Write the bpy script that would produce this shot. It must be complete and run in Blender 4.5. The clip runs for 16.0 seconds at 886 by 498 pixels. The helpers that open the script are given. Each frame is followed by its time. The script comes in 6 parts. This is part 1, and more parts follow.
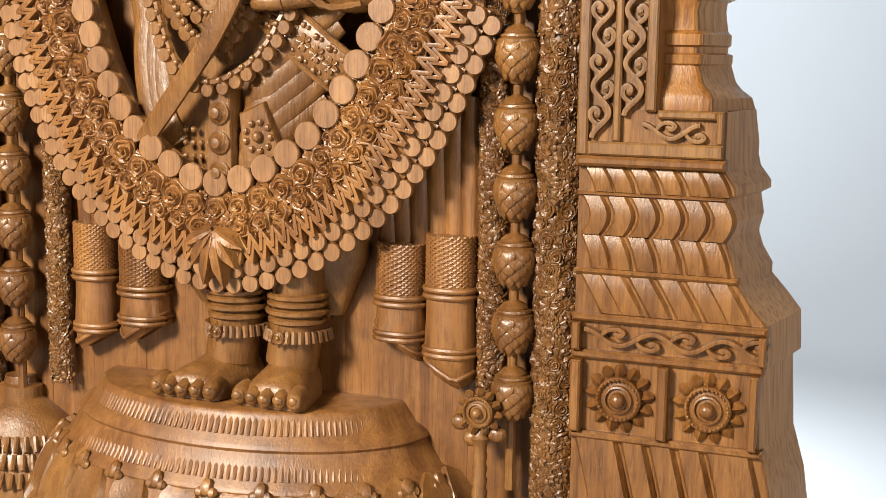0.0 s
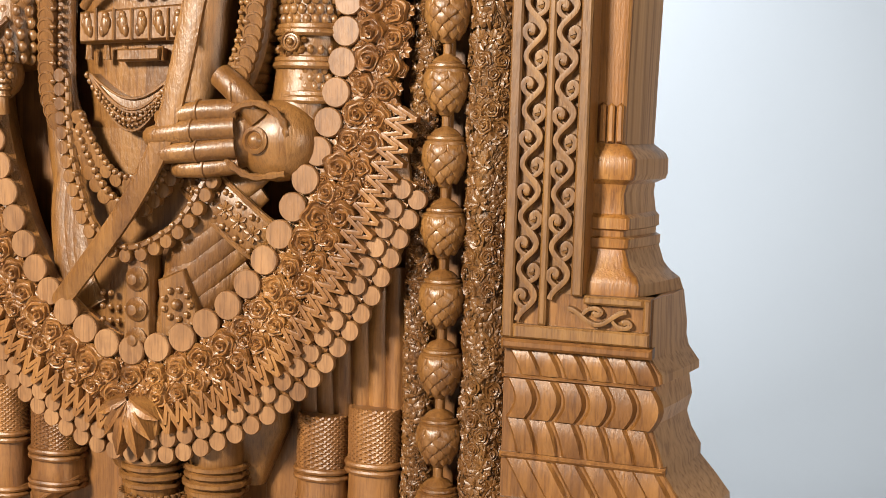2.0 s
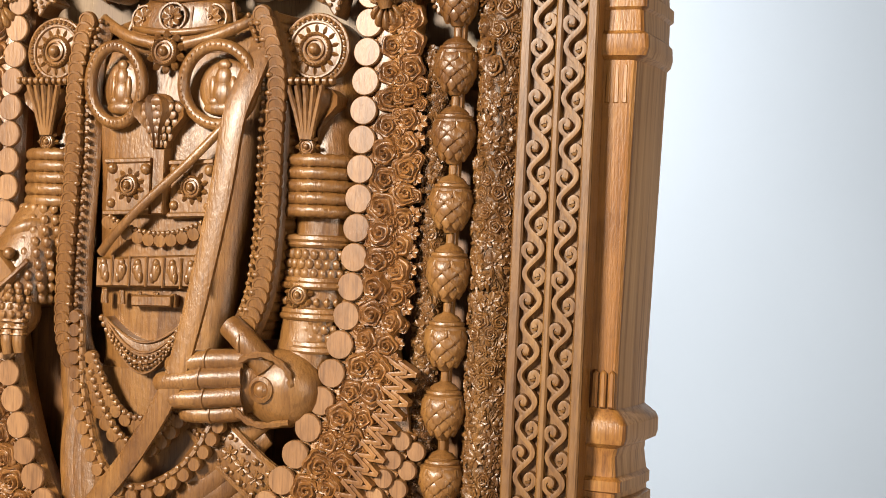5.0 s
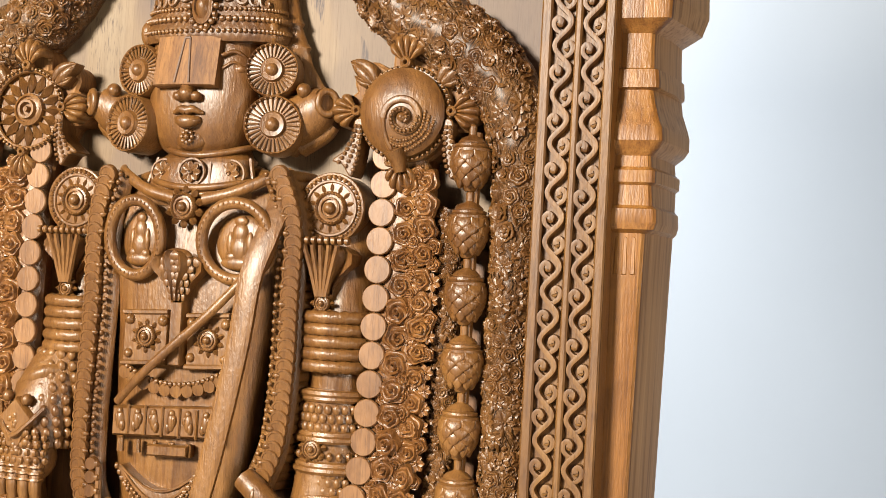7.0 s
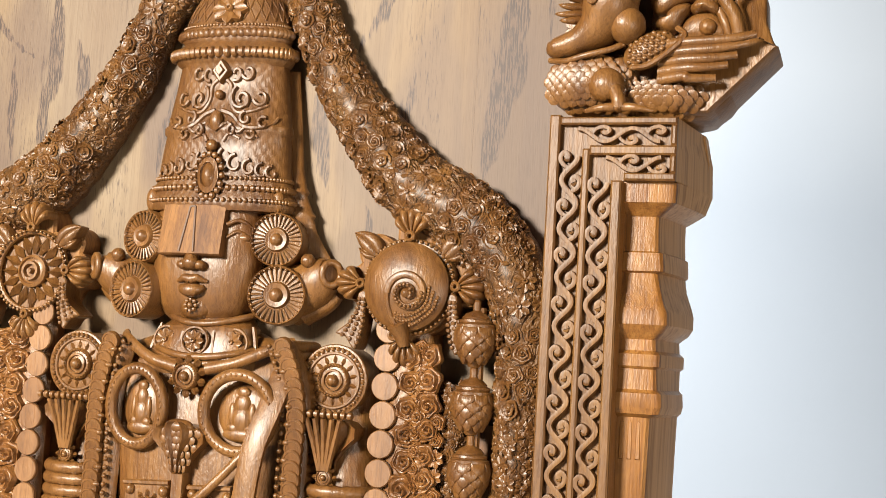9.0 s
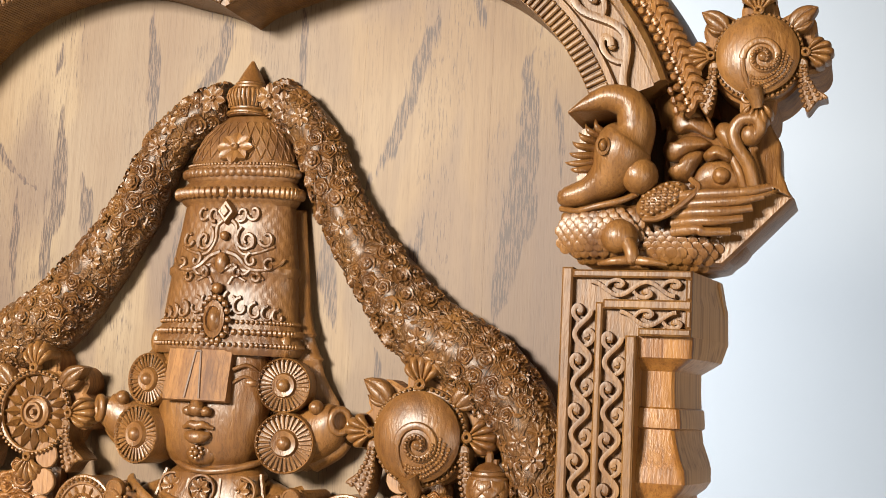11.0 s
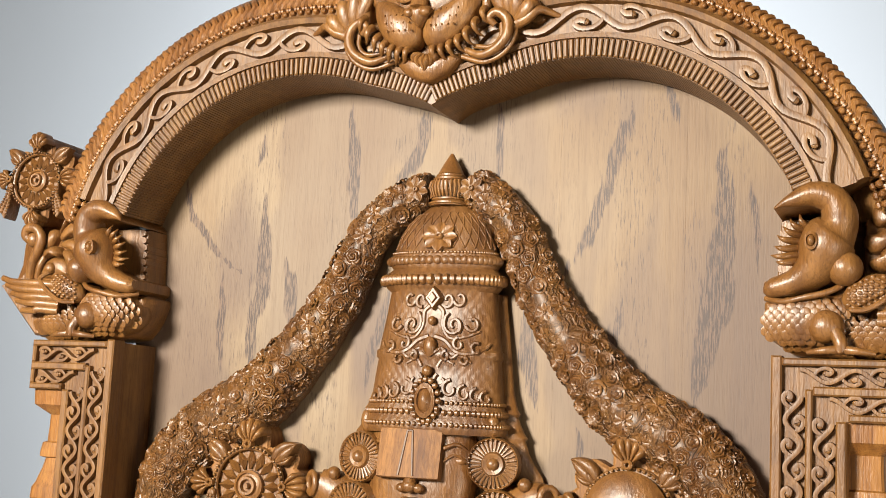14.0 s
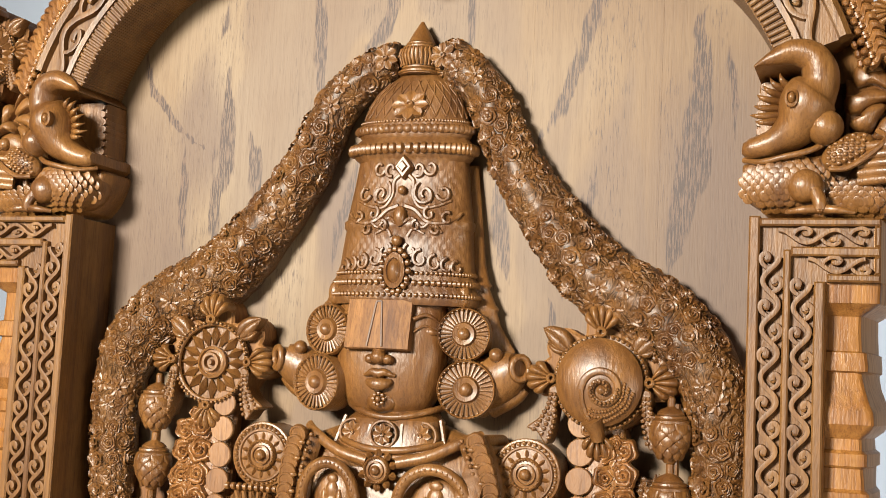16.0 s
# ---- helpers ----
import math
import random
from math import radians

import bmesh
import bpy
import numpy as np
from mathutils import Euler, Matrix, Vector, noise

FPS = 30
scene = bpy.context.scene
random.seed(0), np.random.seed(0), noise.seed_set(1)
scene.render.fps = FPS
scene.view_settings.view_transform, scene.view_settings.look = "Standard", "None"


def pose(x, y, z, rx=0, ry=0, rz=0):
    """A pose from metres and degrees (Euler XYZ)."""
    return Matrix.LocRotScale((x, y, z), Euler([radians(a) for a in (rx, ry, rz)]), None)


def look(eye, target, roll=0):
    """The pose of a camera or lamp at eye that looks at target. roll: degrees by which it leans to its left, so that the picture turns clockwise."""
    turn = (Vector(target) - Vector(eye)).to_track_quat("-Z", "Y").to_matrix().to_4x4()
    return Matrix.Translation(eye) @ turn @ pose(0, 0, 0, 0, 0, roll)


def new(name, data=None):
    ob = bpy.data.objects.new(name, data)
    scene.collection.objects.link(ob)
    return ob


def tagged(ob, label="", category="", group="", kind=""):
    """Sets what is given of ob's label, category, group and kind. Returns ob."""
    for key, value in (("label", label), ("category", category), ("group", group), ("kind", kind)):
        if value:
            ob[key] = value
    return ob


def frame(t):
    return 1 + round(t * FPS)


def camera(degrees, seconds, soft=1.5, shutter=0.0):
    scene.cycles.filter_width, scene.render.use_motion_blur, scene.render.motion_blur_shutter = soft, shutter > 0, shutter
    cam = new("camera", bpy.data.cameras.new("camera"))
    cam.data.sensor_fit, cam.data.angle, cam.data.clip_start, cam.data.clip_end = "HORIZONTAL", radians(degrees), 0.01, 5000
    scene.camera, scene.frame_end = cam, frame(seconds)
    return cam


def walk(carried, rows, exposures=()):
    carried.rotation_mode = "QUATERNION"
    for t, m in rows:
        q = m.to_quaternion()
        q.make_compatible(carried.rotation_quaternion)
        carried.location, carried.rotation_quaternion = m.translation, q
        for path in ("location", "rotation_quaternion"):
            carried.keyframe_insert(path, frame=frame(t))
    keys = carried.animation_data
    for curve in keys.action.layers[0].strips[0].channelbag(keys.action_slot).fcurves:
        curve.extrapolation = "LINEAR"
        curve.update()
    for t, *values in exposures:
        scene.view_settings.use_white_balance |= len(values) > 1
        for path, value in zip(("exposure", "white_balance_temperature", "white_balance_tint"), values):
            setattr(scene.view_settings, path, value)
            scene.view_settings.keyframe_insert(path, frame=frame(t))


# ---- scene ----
cam = camera(38.7, 16.0, 0.8)
PATH = [
    (0, (0.791, -1.49, 0.544), (0.075, 0.351, 0.236), 0.8),
    (0.5, (0.795, -1.469, 0.563), (0.107, 0.387, 0.28), 0.9),
    (1, (0.797, -1.453, 0.586), (0.135, 0.417, 0.335), 1.3),
    (1.5, (0.796, -1.442, 0.616), (0.149, 0.438, 0.396), 1.6),
    (2, (0.793, -1.44, 0.653), (0.153, 0.445, 0.46), 1.7),
    (2.5, (0.799, -1.444, 0.681), (0.156, 0.443, 0.528), 1.6),
    (3, (0.803, -1.45, 0.707), (0.164, 0.442, 0.592), 1.7),
    (3.5, (0.809, -1.446, 0.733), (0.162, 0.445, 0.648), 1.9),
    (4, (0.807, -1.445, 0.76), (0.155, 0.444, 0.698), 2.2),
    (4.2, (0.806, -1.45, 0.762), (0.153, 0.44, 0.719), 2.3),
    (6.3, (0.795, -1.537, 0.896), (0.159, 0.359, 0.931), 3.0),
    (6.5, (0.791, -1.538, 0.902), (0.156, 0.358, 0.952), 3.0),
    (7, (0.787, -1.537, 0.934), (0.151, 0.358, 1.001), 3.1),
    (7.5, (0.785, -1.539, 0.964), (0.147, 0.354, 1.06), 3.1),
    (8, (0.783, -1.542, 0.993), (0.14, 0.347, 1.125), 3.1),
    (8.5, (0.781, -1.545, 1.027), (0.136, 0.342, 1.182), 3.2),
    (9, (0.776, -1.546, 1.051), (0.139, 0.341, 1.235), 3.4),
    (9.2, (0.771, -1.548, 1.063), (0.141, 0.341, 1.25), 3.3),
    (11.3, (0.751, -1.539, 1.199), (0.105, 0.337, 1.45), 2.7),
    (11.5, (0.747, -1.545, 1.207), (0.096, 0.328, 1.468), 2.6),
    (12, (0.741, -1.566, 1.233), (0.066, 0.295, 1.511), 2.4),
    (12.5, (0.73, -1.599, 1.25), (0.031, 0.252, 1.545), 2.3),
    (13, (0.705, -1.629, 1.249), (-0.015, 0.211, 1.557), 2.6),
    (13.5, (0.66, -1.663, 1.242), (-0.07, 0.174, 1.545), 2.8),
    (14, (0.624, -1.685, 1.228), (-0.114, 0.151, 1.516), 2.9),
    (14.5, (0.6, -1.689, 1.204), (-0.122, 0.156, 1.477), 2.9),
    (15, (0.595, -1.677, 1.182), (-0.105, 0.18, 1.432), 2.9),
    (15.5, (0.594, -1.66, 1.161), (-0.088, 0.207, 1.387), 2.8),
    (16, (0.592, -1.641, 1.13), (-0.08, 0.231, 1.342), 2.9),
]
walk(cam, [(t, look(eye, target, roll)) for t, eye, target, roll in PATH], [(0, 0.08), (4, 0.03), (9, 0.0), (12.5, 0.0), (16, -0.08)])

# ---- light ----
world = bpy.data.worlds.new("studio_world")
scene.world = world
world.use_nodes = True
world.node_tree.nodes["Background"].inputs[0].default_value = (0.90, 0.95, 1.0, 1)
world.node_tree.nodes["Background"].inputs[1].default_value = 0.008


def softbox(name, eye, target, sx, sy, watts, colour):
    lamp = bpy.data.lights.new(name, "AREA")
    lamp.shape, lamp.size, lamp.size_y, lamp.energy, lamp.color = "RECTANGLE", sx, sy, watts, colour
    ob = new(name, lamp)
    ob.matrix_world = look(eye, target)
    return ob


softbox("softbox_key", (-0.95, -3.3, 2.02), (0.1, -0.1, 0.3), 0.75, 0.65, 335, (1.0, 0.92, 0.79))
softbox("softbox_fill", (2.15, -1.75, 0.85), (0.5, -0.1, 0.65), 0.6, 0.6, 22, (1.0, 0.92, 0.80))
# two added lamps, unseen behind the panel, that only whiten the backdrop
softbox("added_backdrop_fill_left", (-0.35, 0.34, 1.70), (-1.8, 2.1, 2.4), 0.7, 0.7, 238, (0.93, 0.96, 0.985))
softbox("added_backdrop_fill_right", (0.22, 0.34, 0.52), (1.1, 2.1, 0.42), 0.6, 1.2, 88, (0.95, 0.965, 0.965))

# ---- materials ----


def node_mat(name):
    mat = bpy.data.materials.new(name)
    mat.use_nodes = True
    nt = mat.node_tree
    return mat, nt, nt.nodes["Principled BSDF"]


def mapped(nt, scale, kind="position", offset=None, slant=0.0):
    if kind == "position":
        src = nt.nodes.new("ShaderNodeNewGeometry").outputs["Position"]
    else:
        src = nt.nodes.new("ShaderNodeTexCoord").outputs["Object"]
    m = nt.nodes.new("ShaderNodeMapping")
    m.inputs["Scale"].default_value = scale
    m.inputs["Rotation"].default_value = (0, radians(slant), 0)
    nt.links.new(src, m.inputs["Vector"])
    if offset is not None:
        nt.links.new(offset, m.inputs["Location"])
    return m.outputs["Vector"]


def noise_tex(nt, vec, scale=1.0, detail=4.0, rough=0.55, distort=0.0):
    n = nt.nodes.new("ShaderNodeTexNoise")
    n.inputs["Scale"].default_value = scale
    n.inputs["Detail"].default_value = detail
    n.inputs["Roughness"].default_value = rough
    n.inputs["Distortion"].default_value = distort
    nt.links.new(vec, n.inputs["Vector"])
    return n.outputs["Fac"]


def ramp(nt, fac, stops):
    r = nt.nodes.new("ShaderNodeValToRGB")
    e = r.color_ramp.elements
    while len(e) < len(stops):
        e.new(0.5)
    for el, (p, c) in zip(e, stops):
        el.position = p
        el.color = (*c, 1) if len(c) == 3 else c
    nt.links.new(fac, r.inputs["Fac"])
    return r.outputs["Color"]


def mix(nt, kind, fac, a, b):
    m = nt.nodes.new("ShaderNodeMix")
    m.data_type, m.blend_type = "RGBA", kind
    for sock, val in ((m.inputs[0], fac), (m.inputs[6], a), (m.inputs[7], b)):
        if hasattr(val, "is_linked"):
            nt.links.new(val, sock)
        elif isinstance(val, (int, float)):
            sock.default_value = val
        else:
            sock.default_value = (*val, 1)
    return m.outputs[2]


def scaled(nt, fac, lo, hi):
    m = nt.nodes.new("ShaderNodeMapRange")
    m.inputs["To Min"].default_value, m.inputs["To Max"].default_value = lo, hi
    nt.links.new(fac, m.inputs["Value"])
    return m.outputs["Result"]


def wood(name, light, mid, dark, rough=0.36, coat=0.25, streak=(26, 26, 2.2), pores=(420, 420, 22), bump=0.18, hue=0.12, tool=0.0, chase=0.0, lattice=0.0, nicks=0.22):
    """Varnished carved wood with the grain upright."""
    mat, nt, b = node_mat(name)
    broad = noise_tex(nt, mapped(nt, streak), 1.0, 5, 0.6, 0.6)
    col = ramp(nt, broad, [(0.28, dark), (0.50, mid), (0.72, light)])
    blot = noise_tex(nt, mapped(nt, (7, 7, 5)), 1.0, 3, 0.5)
    col = mix(nt, "MULTIPLY", 0.40, col, ramp(nt, blot, [(0.3, (0.66, 0.58, 0.50)), (0.65, (1.0, 1.0, 1.0))]))
    rub = noise_tex(nt, mapped(nt, (48, 48, 34)), 1.0, 3, 0.6, 0.8)
    col = mix(nt, "MULTIPLY", 0.40, col, ramp(nt, rub, [(0.34, (0.60, 0.52, 0.45)), (0.52, (1.0, 1.0, 1.0)), (0.72, (1.25, 1.18, 1.05))]))
    fine = noise_tex(nt, mapped(nt, pores), 1.0, 3, 0.6)
    col = mix(nt, "MULTIPLY", 0.55, col, ramp(nt, fine, [(0.36, (0.45, 0.36, 0.30)), (0.50, (1, 1, 1))]))
    info = nt.nodes.new("ShaderNodeObjectInfo")
    tint = ramp(nt, info.outputs["Random"], [(0.0, (1 - hue, 1 - 1.2 * hue, 1 - 1.4 * hue)), (1.0, (1, 1, 1))])
    col = mix(nt, "MULTIPLY", 1.0, col, tint)
    nt.links.new(col, b.inputs["Base Color"])
    nt.links.new(scaled(nt, blot, rough - 0.08, rough + 0.14), b.inputs["Roughness"])
    b.inputs["Coat Weight"].default_value = coat
    b.inputs["Coat Roughness"].default_value = 0.33
    b.inputs["Coat Tint"].default_value = (1.0, 0.93, 0.82, 1)
    nick = noise_tex(nt, mapped(nt, (330, 330, 75)), 1.0, 3, 0.65, 0.3)
    bn = nt.nodes.new("ShaderNodeBump")
    bn.inputs["Strength"].default_value = nicks
    bn.inputs["Distance"].default_value = 0.003
    nt.links.new(nick, bn.inputs["Height"])
    bm = nt.nodes.new("ShaderNodeBump")
    bm.inputs["Strength"].default_value = bump
    bm.inputs["Distance"].default_value = 0.002
    nt.links.new(fine, bm.inputs["Height"])
    nt.links.new(bn.outputs["Normal"], bm.inputs["Normal"])
    last = bm
    if tool:
        marks = nt.nodes.new("ShaderNodeTexVoronoi")
        marks.inputs["Scale"].default_value = 170
        nt.links.new(mapped(nt, (1, 1, 0.7)), marks.inputs["Vector"])
        b2 = nt.nodes.new("ShaderNodeBump")
        b2.inputs["Strength"].default_value = tool
        b2.inputs["Distance"].default_value = 0.002
        nt.links.new(marks.outputs["Distance"], b2.inputs["Height"])
        nt.links.new(bm.outputs["Normal"], b2.inputs["Normal"])
        last = b2
    if lattice:
        pos = nt.nodes.new("ShaderNodeSeparateXYZ")
        nt.links.new(mapped(nt, (1, 1, 1)), pos.inputs[0])
        waves = []
        for sg in (1, -1):
            m2 = nt.nodes.new("ShaderNodeMath")
            m2.operation, m2.inputs[1].default_value = "MULTIPLY", 560 if sg > 0 else 400
            nt.links.new(pos.outputs["X" if sg > 0 else "Z"], m2.inputs[0])
            m3 = nt.nodes.new("ShaderNodeMath")
            m3.operation = "SINE"
            nt.links.new(m2.outputs[0], m3.inputs[0])
            waves.append(m3)
        m4 = nt.nodes.new("ShaderNodeMath")
        m4.operation = "MULTIPLY"
        nt.links.new(waves[0].outputs[0], m4.inputs[0])
        nt.links.new(waves[1].outputs[0], m4.inputs[1])
        b4 = nt.nodes.new("ShaderNodeBump")
        b4.inputs["Strength"].default_value, b4.inputs["Distance"].default_value = lattice, 0.002
        nt.links.new(m4.outputs[0], b4.inputs["Height"])
        nt.links.new(last.outputs["Normal"], b4.inputs["Normal"])
        last = b4
    if chase:
        waves = noise_tex(nt, mapped(nt, (60, 60, 42)), 1.0, 2, 0.5, 2.6)
        b3 = nt.nodes.new("ShaderNodeBump")
        b3.inputs["Strength"].default_value = chase
        b3.inputs["Distance"].default_value = 0.016
        nt.links.new(waves, b3.inputs["Height"])
        nt.links.new(last.outputs["Normal"], b3.inputs["Normal"])
        last = b3
    nt.links.new(last.outputs["Normal"], b.inputs["Normal"])
    return mat


CARVED = wood("carved_wood", (0.291, 0.147, 0.045), (0.207, 0.096, 0.026), (0.110, 0.044, 0.012), 0.36, 0.38, tool=0.10, chase=0.05, nicks=0.32)
CROWN = wood("scaled_wood", (0.226, 0.112, 0.034), (0.161, 0.072, 0.020), (0.086, 0.033, 0.009), 0.42, 0.28, lattice=0.17, nicks=0.28)
FLORAL = wood("floral_wood", (0.342, 0.168, 0.049), (0.245, 0.110, 0.031), (0.132, 0.052, 0.013), 0.35, 0.40, tool=0.08, chase=0.12, nicks=0.35)
BLOSSOM = wood("blossom_wood", (0.226, 0.111, 0.032), (0.162, 0.073, 0.020), (0.087, 0.034, 0.009), 0.36, 0.34, tool=0.08, chase=0.12, nicks=0.40)
STRAND = wood("chased_wood", (0.208, 0.105, 0.033), (0.149, 0.069, 0.020), (0.081, 0.032, 0.009), 0.37, 0.28, chase=1.0, nicks=0.40)
PILLAR = wood("pillar_wood", (0.232, 0.116, 0.032), (0.180, 0.083, 0.020), (0.106, 0.043, 0.011), 0.47, 0.06, streak=(60, 60, 1.6))
ARCHWOOD = wood("arch_wood", (0.224, 0.116, 0.035), (0.175, 0.083, 0.022), (0.104, 0.044, 0.012), 0.42, 0.22, streak=(60, 60, 1.6))
AMBER = wood("amber_wood", (0.330, 0.158, 0.040), (0.252, 0.106, 0.022), (0.140, 0.052, 0.011), 0.40, 0.20, streak=(90, 90, 1.4), pores=(520, 520, 9), bump=0.2)
LEAFROW = wood("leaf_tile_wood", (0.268, 0.126, 0.034), (0.195, 0.084, 0.020), (0.105, 0.040, 0.009), 0.36, 0.25, streak=(70, 70, 3.0), hue=0.25)
DISC = wood("cut_disc_wood", (0.345, 0.190, 0.086), (0.282, 0.145, 0.060), (0.190, 0.092, 0.036), 0.42, 0.2, streak=(40, 40, 5), bump=0.2, hue=0.22)
LEGBOARD = wood("dark_plank_wood", (0.310, 0.148, 0.044), (0.221, 0.097, 0.027), (0.118, 0.045, 0.011), 0.42, 0.12, streak=(38, 38, 1.6), hue=0.2)
PLATE = wood("brow_plate_wood", (0.329, 0.161, 0.050), (0.250, 0.115, 0.032), (0.137, 0.054, 0.014), 0.62, 0.0, streak=(70, 70, 2.0), bump=0.2)
GROOVE = wood("dark_groove_wood", (0.16, 0.075, 0.03), (0.12, 0.055, 0.022), (0.08, 0.035, 0.015), 0.5, 0.1)


def side_wood():
    """Sanded, less varnished flank with close upright growth lines."""
    mat, nt, b = node_mat("flank_wood")
    lines = noise_tex(nt, mapped(nt, (240, 190, 0.7)), 1.0, 2, 0.5, 0.0)
    col = ramp(nt, lines, [(0.34, (0.290, 0.146, 0.056)), (0.47, (0.42, 0.227, 0.094)), (0.7, (0.50, 0.286, 0.130))])
    blot = noise_tex(nt, mapped(nt, (9, 9, 4)), 1.0, 3)
    col = mix(nt, "MULTIPLY", 0.4, col, ramp(nt, blot, [(0.3, (0.7, 0.62, 0.58)), (0.65, (1, 1, 1))]))
    nt.links.new(col, b.inputs["Base Color"])
    b.inputs["Roughness"].default_value = 0.5
    b.inputs["Coat Weight"].default_value = 0.1
    bm = nt.nodes.new("ShaderNodeBump")
    bm.inputs["Strength"].default_value, bm.inputs["Distance"].default_value = 0.25, 0.002
    nt.links.new(lines, bm.inputs["Height"])
    nt.links.new(bm.outputs["Normal"], b.inputs["Normal"])
    return mat


# long flames in the board's grain: middle height, half length, place, lean, bow, half width, taper
FLAMES = [
    (1.546, 0.118, 0.209, 0.037, -0.007, 0.0125, 0.2), (1.445, 0.190, 0.362, 0.020, -0.010, 0.0220, -0.5),
    (1.619, 0.062, -0.060, 0.018, -0.005, 0.0151, -0.3), (1.610, 0.110, -0.159, -0.020, 0.005, 0.0124, -0.5),
    (1.512, 0.075, -0.400, -0.050, 0.027, 0.0107, 0.0), (1.367, 0.085, -0.360, -0.001, 0.003, 0.0089, 0.0),
    (1.426, 0.135, -0.296, 0.008, -0.001, 0.0211, 0.0), (1.406, 0.060, -0.242, -0.012, 0.000, 0.0124, 0.0),
    (1.626, 0.065, 0.058, -0.006, 0.000, 0.0079, 0.0), (1.671, 0.035, 0.300, -0.003, 0.000, 0.0088, 0.0),
    (1.355, 0.080, -0.105, 0.014, 0.003, 0.0114, 0.0), (1.338, 0.075, 0.119, -0.012, -0.003, 0.0150, 0.0),
    (1.503, 0.065, 0.406, -0.004, 0.000, 0.0080, 0.0), (1.329, 0.095, 0.224, 0.020, -0.005, 0.0097, 0.3),
    (1.216, 0.030, 0.193, -0.005, -0.012, 0.0088, 0.0), (1.627, 0.025, -0.310, 0.004, 0.002, 0.0050, 0.0),
]

# broad mauve clouds in the board, the outer two also painting in shade by the pillars: middle height, half length,
# place, half width
SHADE_CLOUDS = [(1.320, 0.230, 0.415, 0.120), (1.330, 0.210, -0.430, 0.100), (1.355, 0.110, -0.120, 0.030), (1.470, 0.130, -0.330, 0.050)]


def board_wood():
    """Pale bleached plank wood with long grey flame-shaped streaks and open pores."""
    mat, nt, b = node_mat("board_wood")
    info = nt.nodes.new("ShaderNodeObjectInfo")
    shade = noise_tex(nt, mapped(nt, (5.5, 1, 2.0), slant=-6), 1.0, 2.0, 0.5, 1.0)
    pores = noise_tex(nt, mapped(nt, (520, 60, 26)), 1.0, 2, 0.6)
    lines = noise_tex(nt, mapped(nt, (150, 60, 1.2)), 1.0, 3, 0.6)
    soft = noise_tex(nt, mapped(nt, (5, 5, 2.2)), 1.0, 3, 0.5)
    col = ramp(nt, soft, [(0.28, (0.126, 0.064, 0.025)), (0.5, (0.188, 0.118, 0.057)), (0.70, (0.240, 0.174, 0.104))])
    col = mix(nt, "MULTIPLY", 0.45, col, ramp(nt, lines, [(0.35, (0.72, 0.66, 0.60)), (0.55, (1, 1, 1))]))
    # broad mauve-grey clouds
    col = mix(nt, "MIX", ramp(nt, shade, [(0.52, (0, 0, 0)), (0.57, (0.36, 0.36, 0.36)), (0.70, (0.42, 0.42, 0.42))]), col, (0.104, 0.064, 0.048))
    # scattered short dark pores, thicker in some bands
    dash = noise_tex(nt, mapped(nt, (480, 60, 36)), 1.0, 3, 0.7)
    band = noise_tex(nt, mapped(nt, (22, 5, 3.2), slant=-4), 1.0, 2, 0.5)
    dashes = mix(nt, "MULTIPLY", 1.0, ramp(nt, dash, [(0.36, (1, 1, 1)), (0.45, (0, 0, 0))]), ramp(nt, band, [(0.48, (0.1, 0.1, 0.1)), (0.62, (0.85, 0.85, 0.85))]))
    col = mix(nt, "MIX", dashes, col, (0.050, 0.026, 0.017))
    # narrow dark flames of figured grain, crisp and ragged at their edges
    sep = nt.nodes.new("ShaderNodeSeparateXYZ")
    nt.links.new(mapped(nt, (1, 1, 1)), sep.inputs[0])
    rag = noise_tex(nt, mapped(nt, (120, 20, 9)), 1.0, 3, 0.6)
    wob = noise_tex(nt, mapped(nt, (14, 14, 9)), 1.0, 2, 0.5)

    def calc(op, a, b_, c=None):
        n = nt.nodes.new("ShaderNodeMath")
        n.operation = op
        for sock, val in zip(n.inputs, (a, b_, c)):
            if val is None:
                continue
            if hasattr(val, "is_linked"):
                nt.links.new(val, sock)
            else:
                sock.default_value = val
        return n.outputs[0]

    across = calc("MULTIPLY_ADD", calc("SUBTRACT", wob, 0.5), 0.048, sep.outputs["X"])
    worst = None
    for zm, half_l, x0, lean, bow, wide, skew in FLAMES:
        q = calc("MULTIPLY", calc("SUBTRACT", sep.outputs["Z"], zm), 1 / half_l)
        q2 = calc("MULTIPLY", q, q)
        mid_x = calc("MULTIPLY_ADD", q, lean, calc("MULTIPLY_ADD", q2, bow, x0))
        room = calc("MULTIPLY", calc("SUBTRACT", 1.0, q2), calc("MULTIPLY_ADD", q, 0.88 * wide * skew, 0.88 * wide))
        inside = calc("SUBTRACT", room, calc("ABSOLUTE", calc("SUBTRACT", across, mid_x), 0.0))
        worst = inside if worst is None else calc("MAXIMUM", worst, inside)
    # mauve figure of the grain; the outer pair also puts shade into the colour
    for zm, half_l, x0, half_w in SHADE_CLOUDS:
        q = calc("MULTIPLY", calc("SUBTRACT", sep.outputs["Z"], zm), 1 / half_l)
        w_ = calc("MULTIPLY", calc("SUBTRACT", across, x0), 1 / half_w)
        far = calc("MULTIPLY_ADD", q, q, calc("MULTIPLY", w_, w_))
        far = calc("MULTIPLY_ADD", calc("SUBTRACT", soft, 0.5), 1.2, far)
        shade_cloud = nt.nodes.new("ShaderNodeMapRange")
        shade_cloud.inputs["From Min"].default_value, shade_cloud.inputs["From Max"].default_value = 1.15, 0.35
        shade_cloud.inputs["To Max"].default_value = 0.72
        nt.links.new(far, shade_cloud.inputs["Value"])
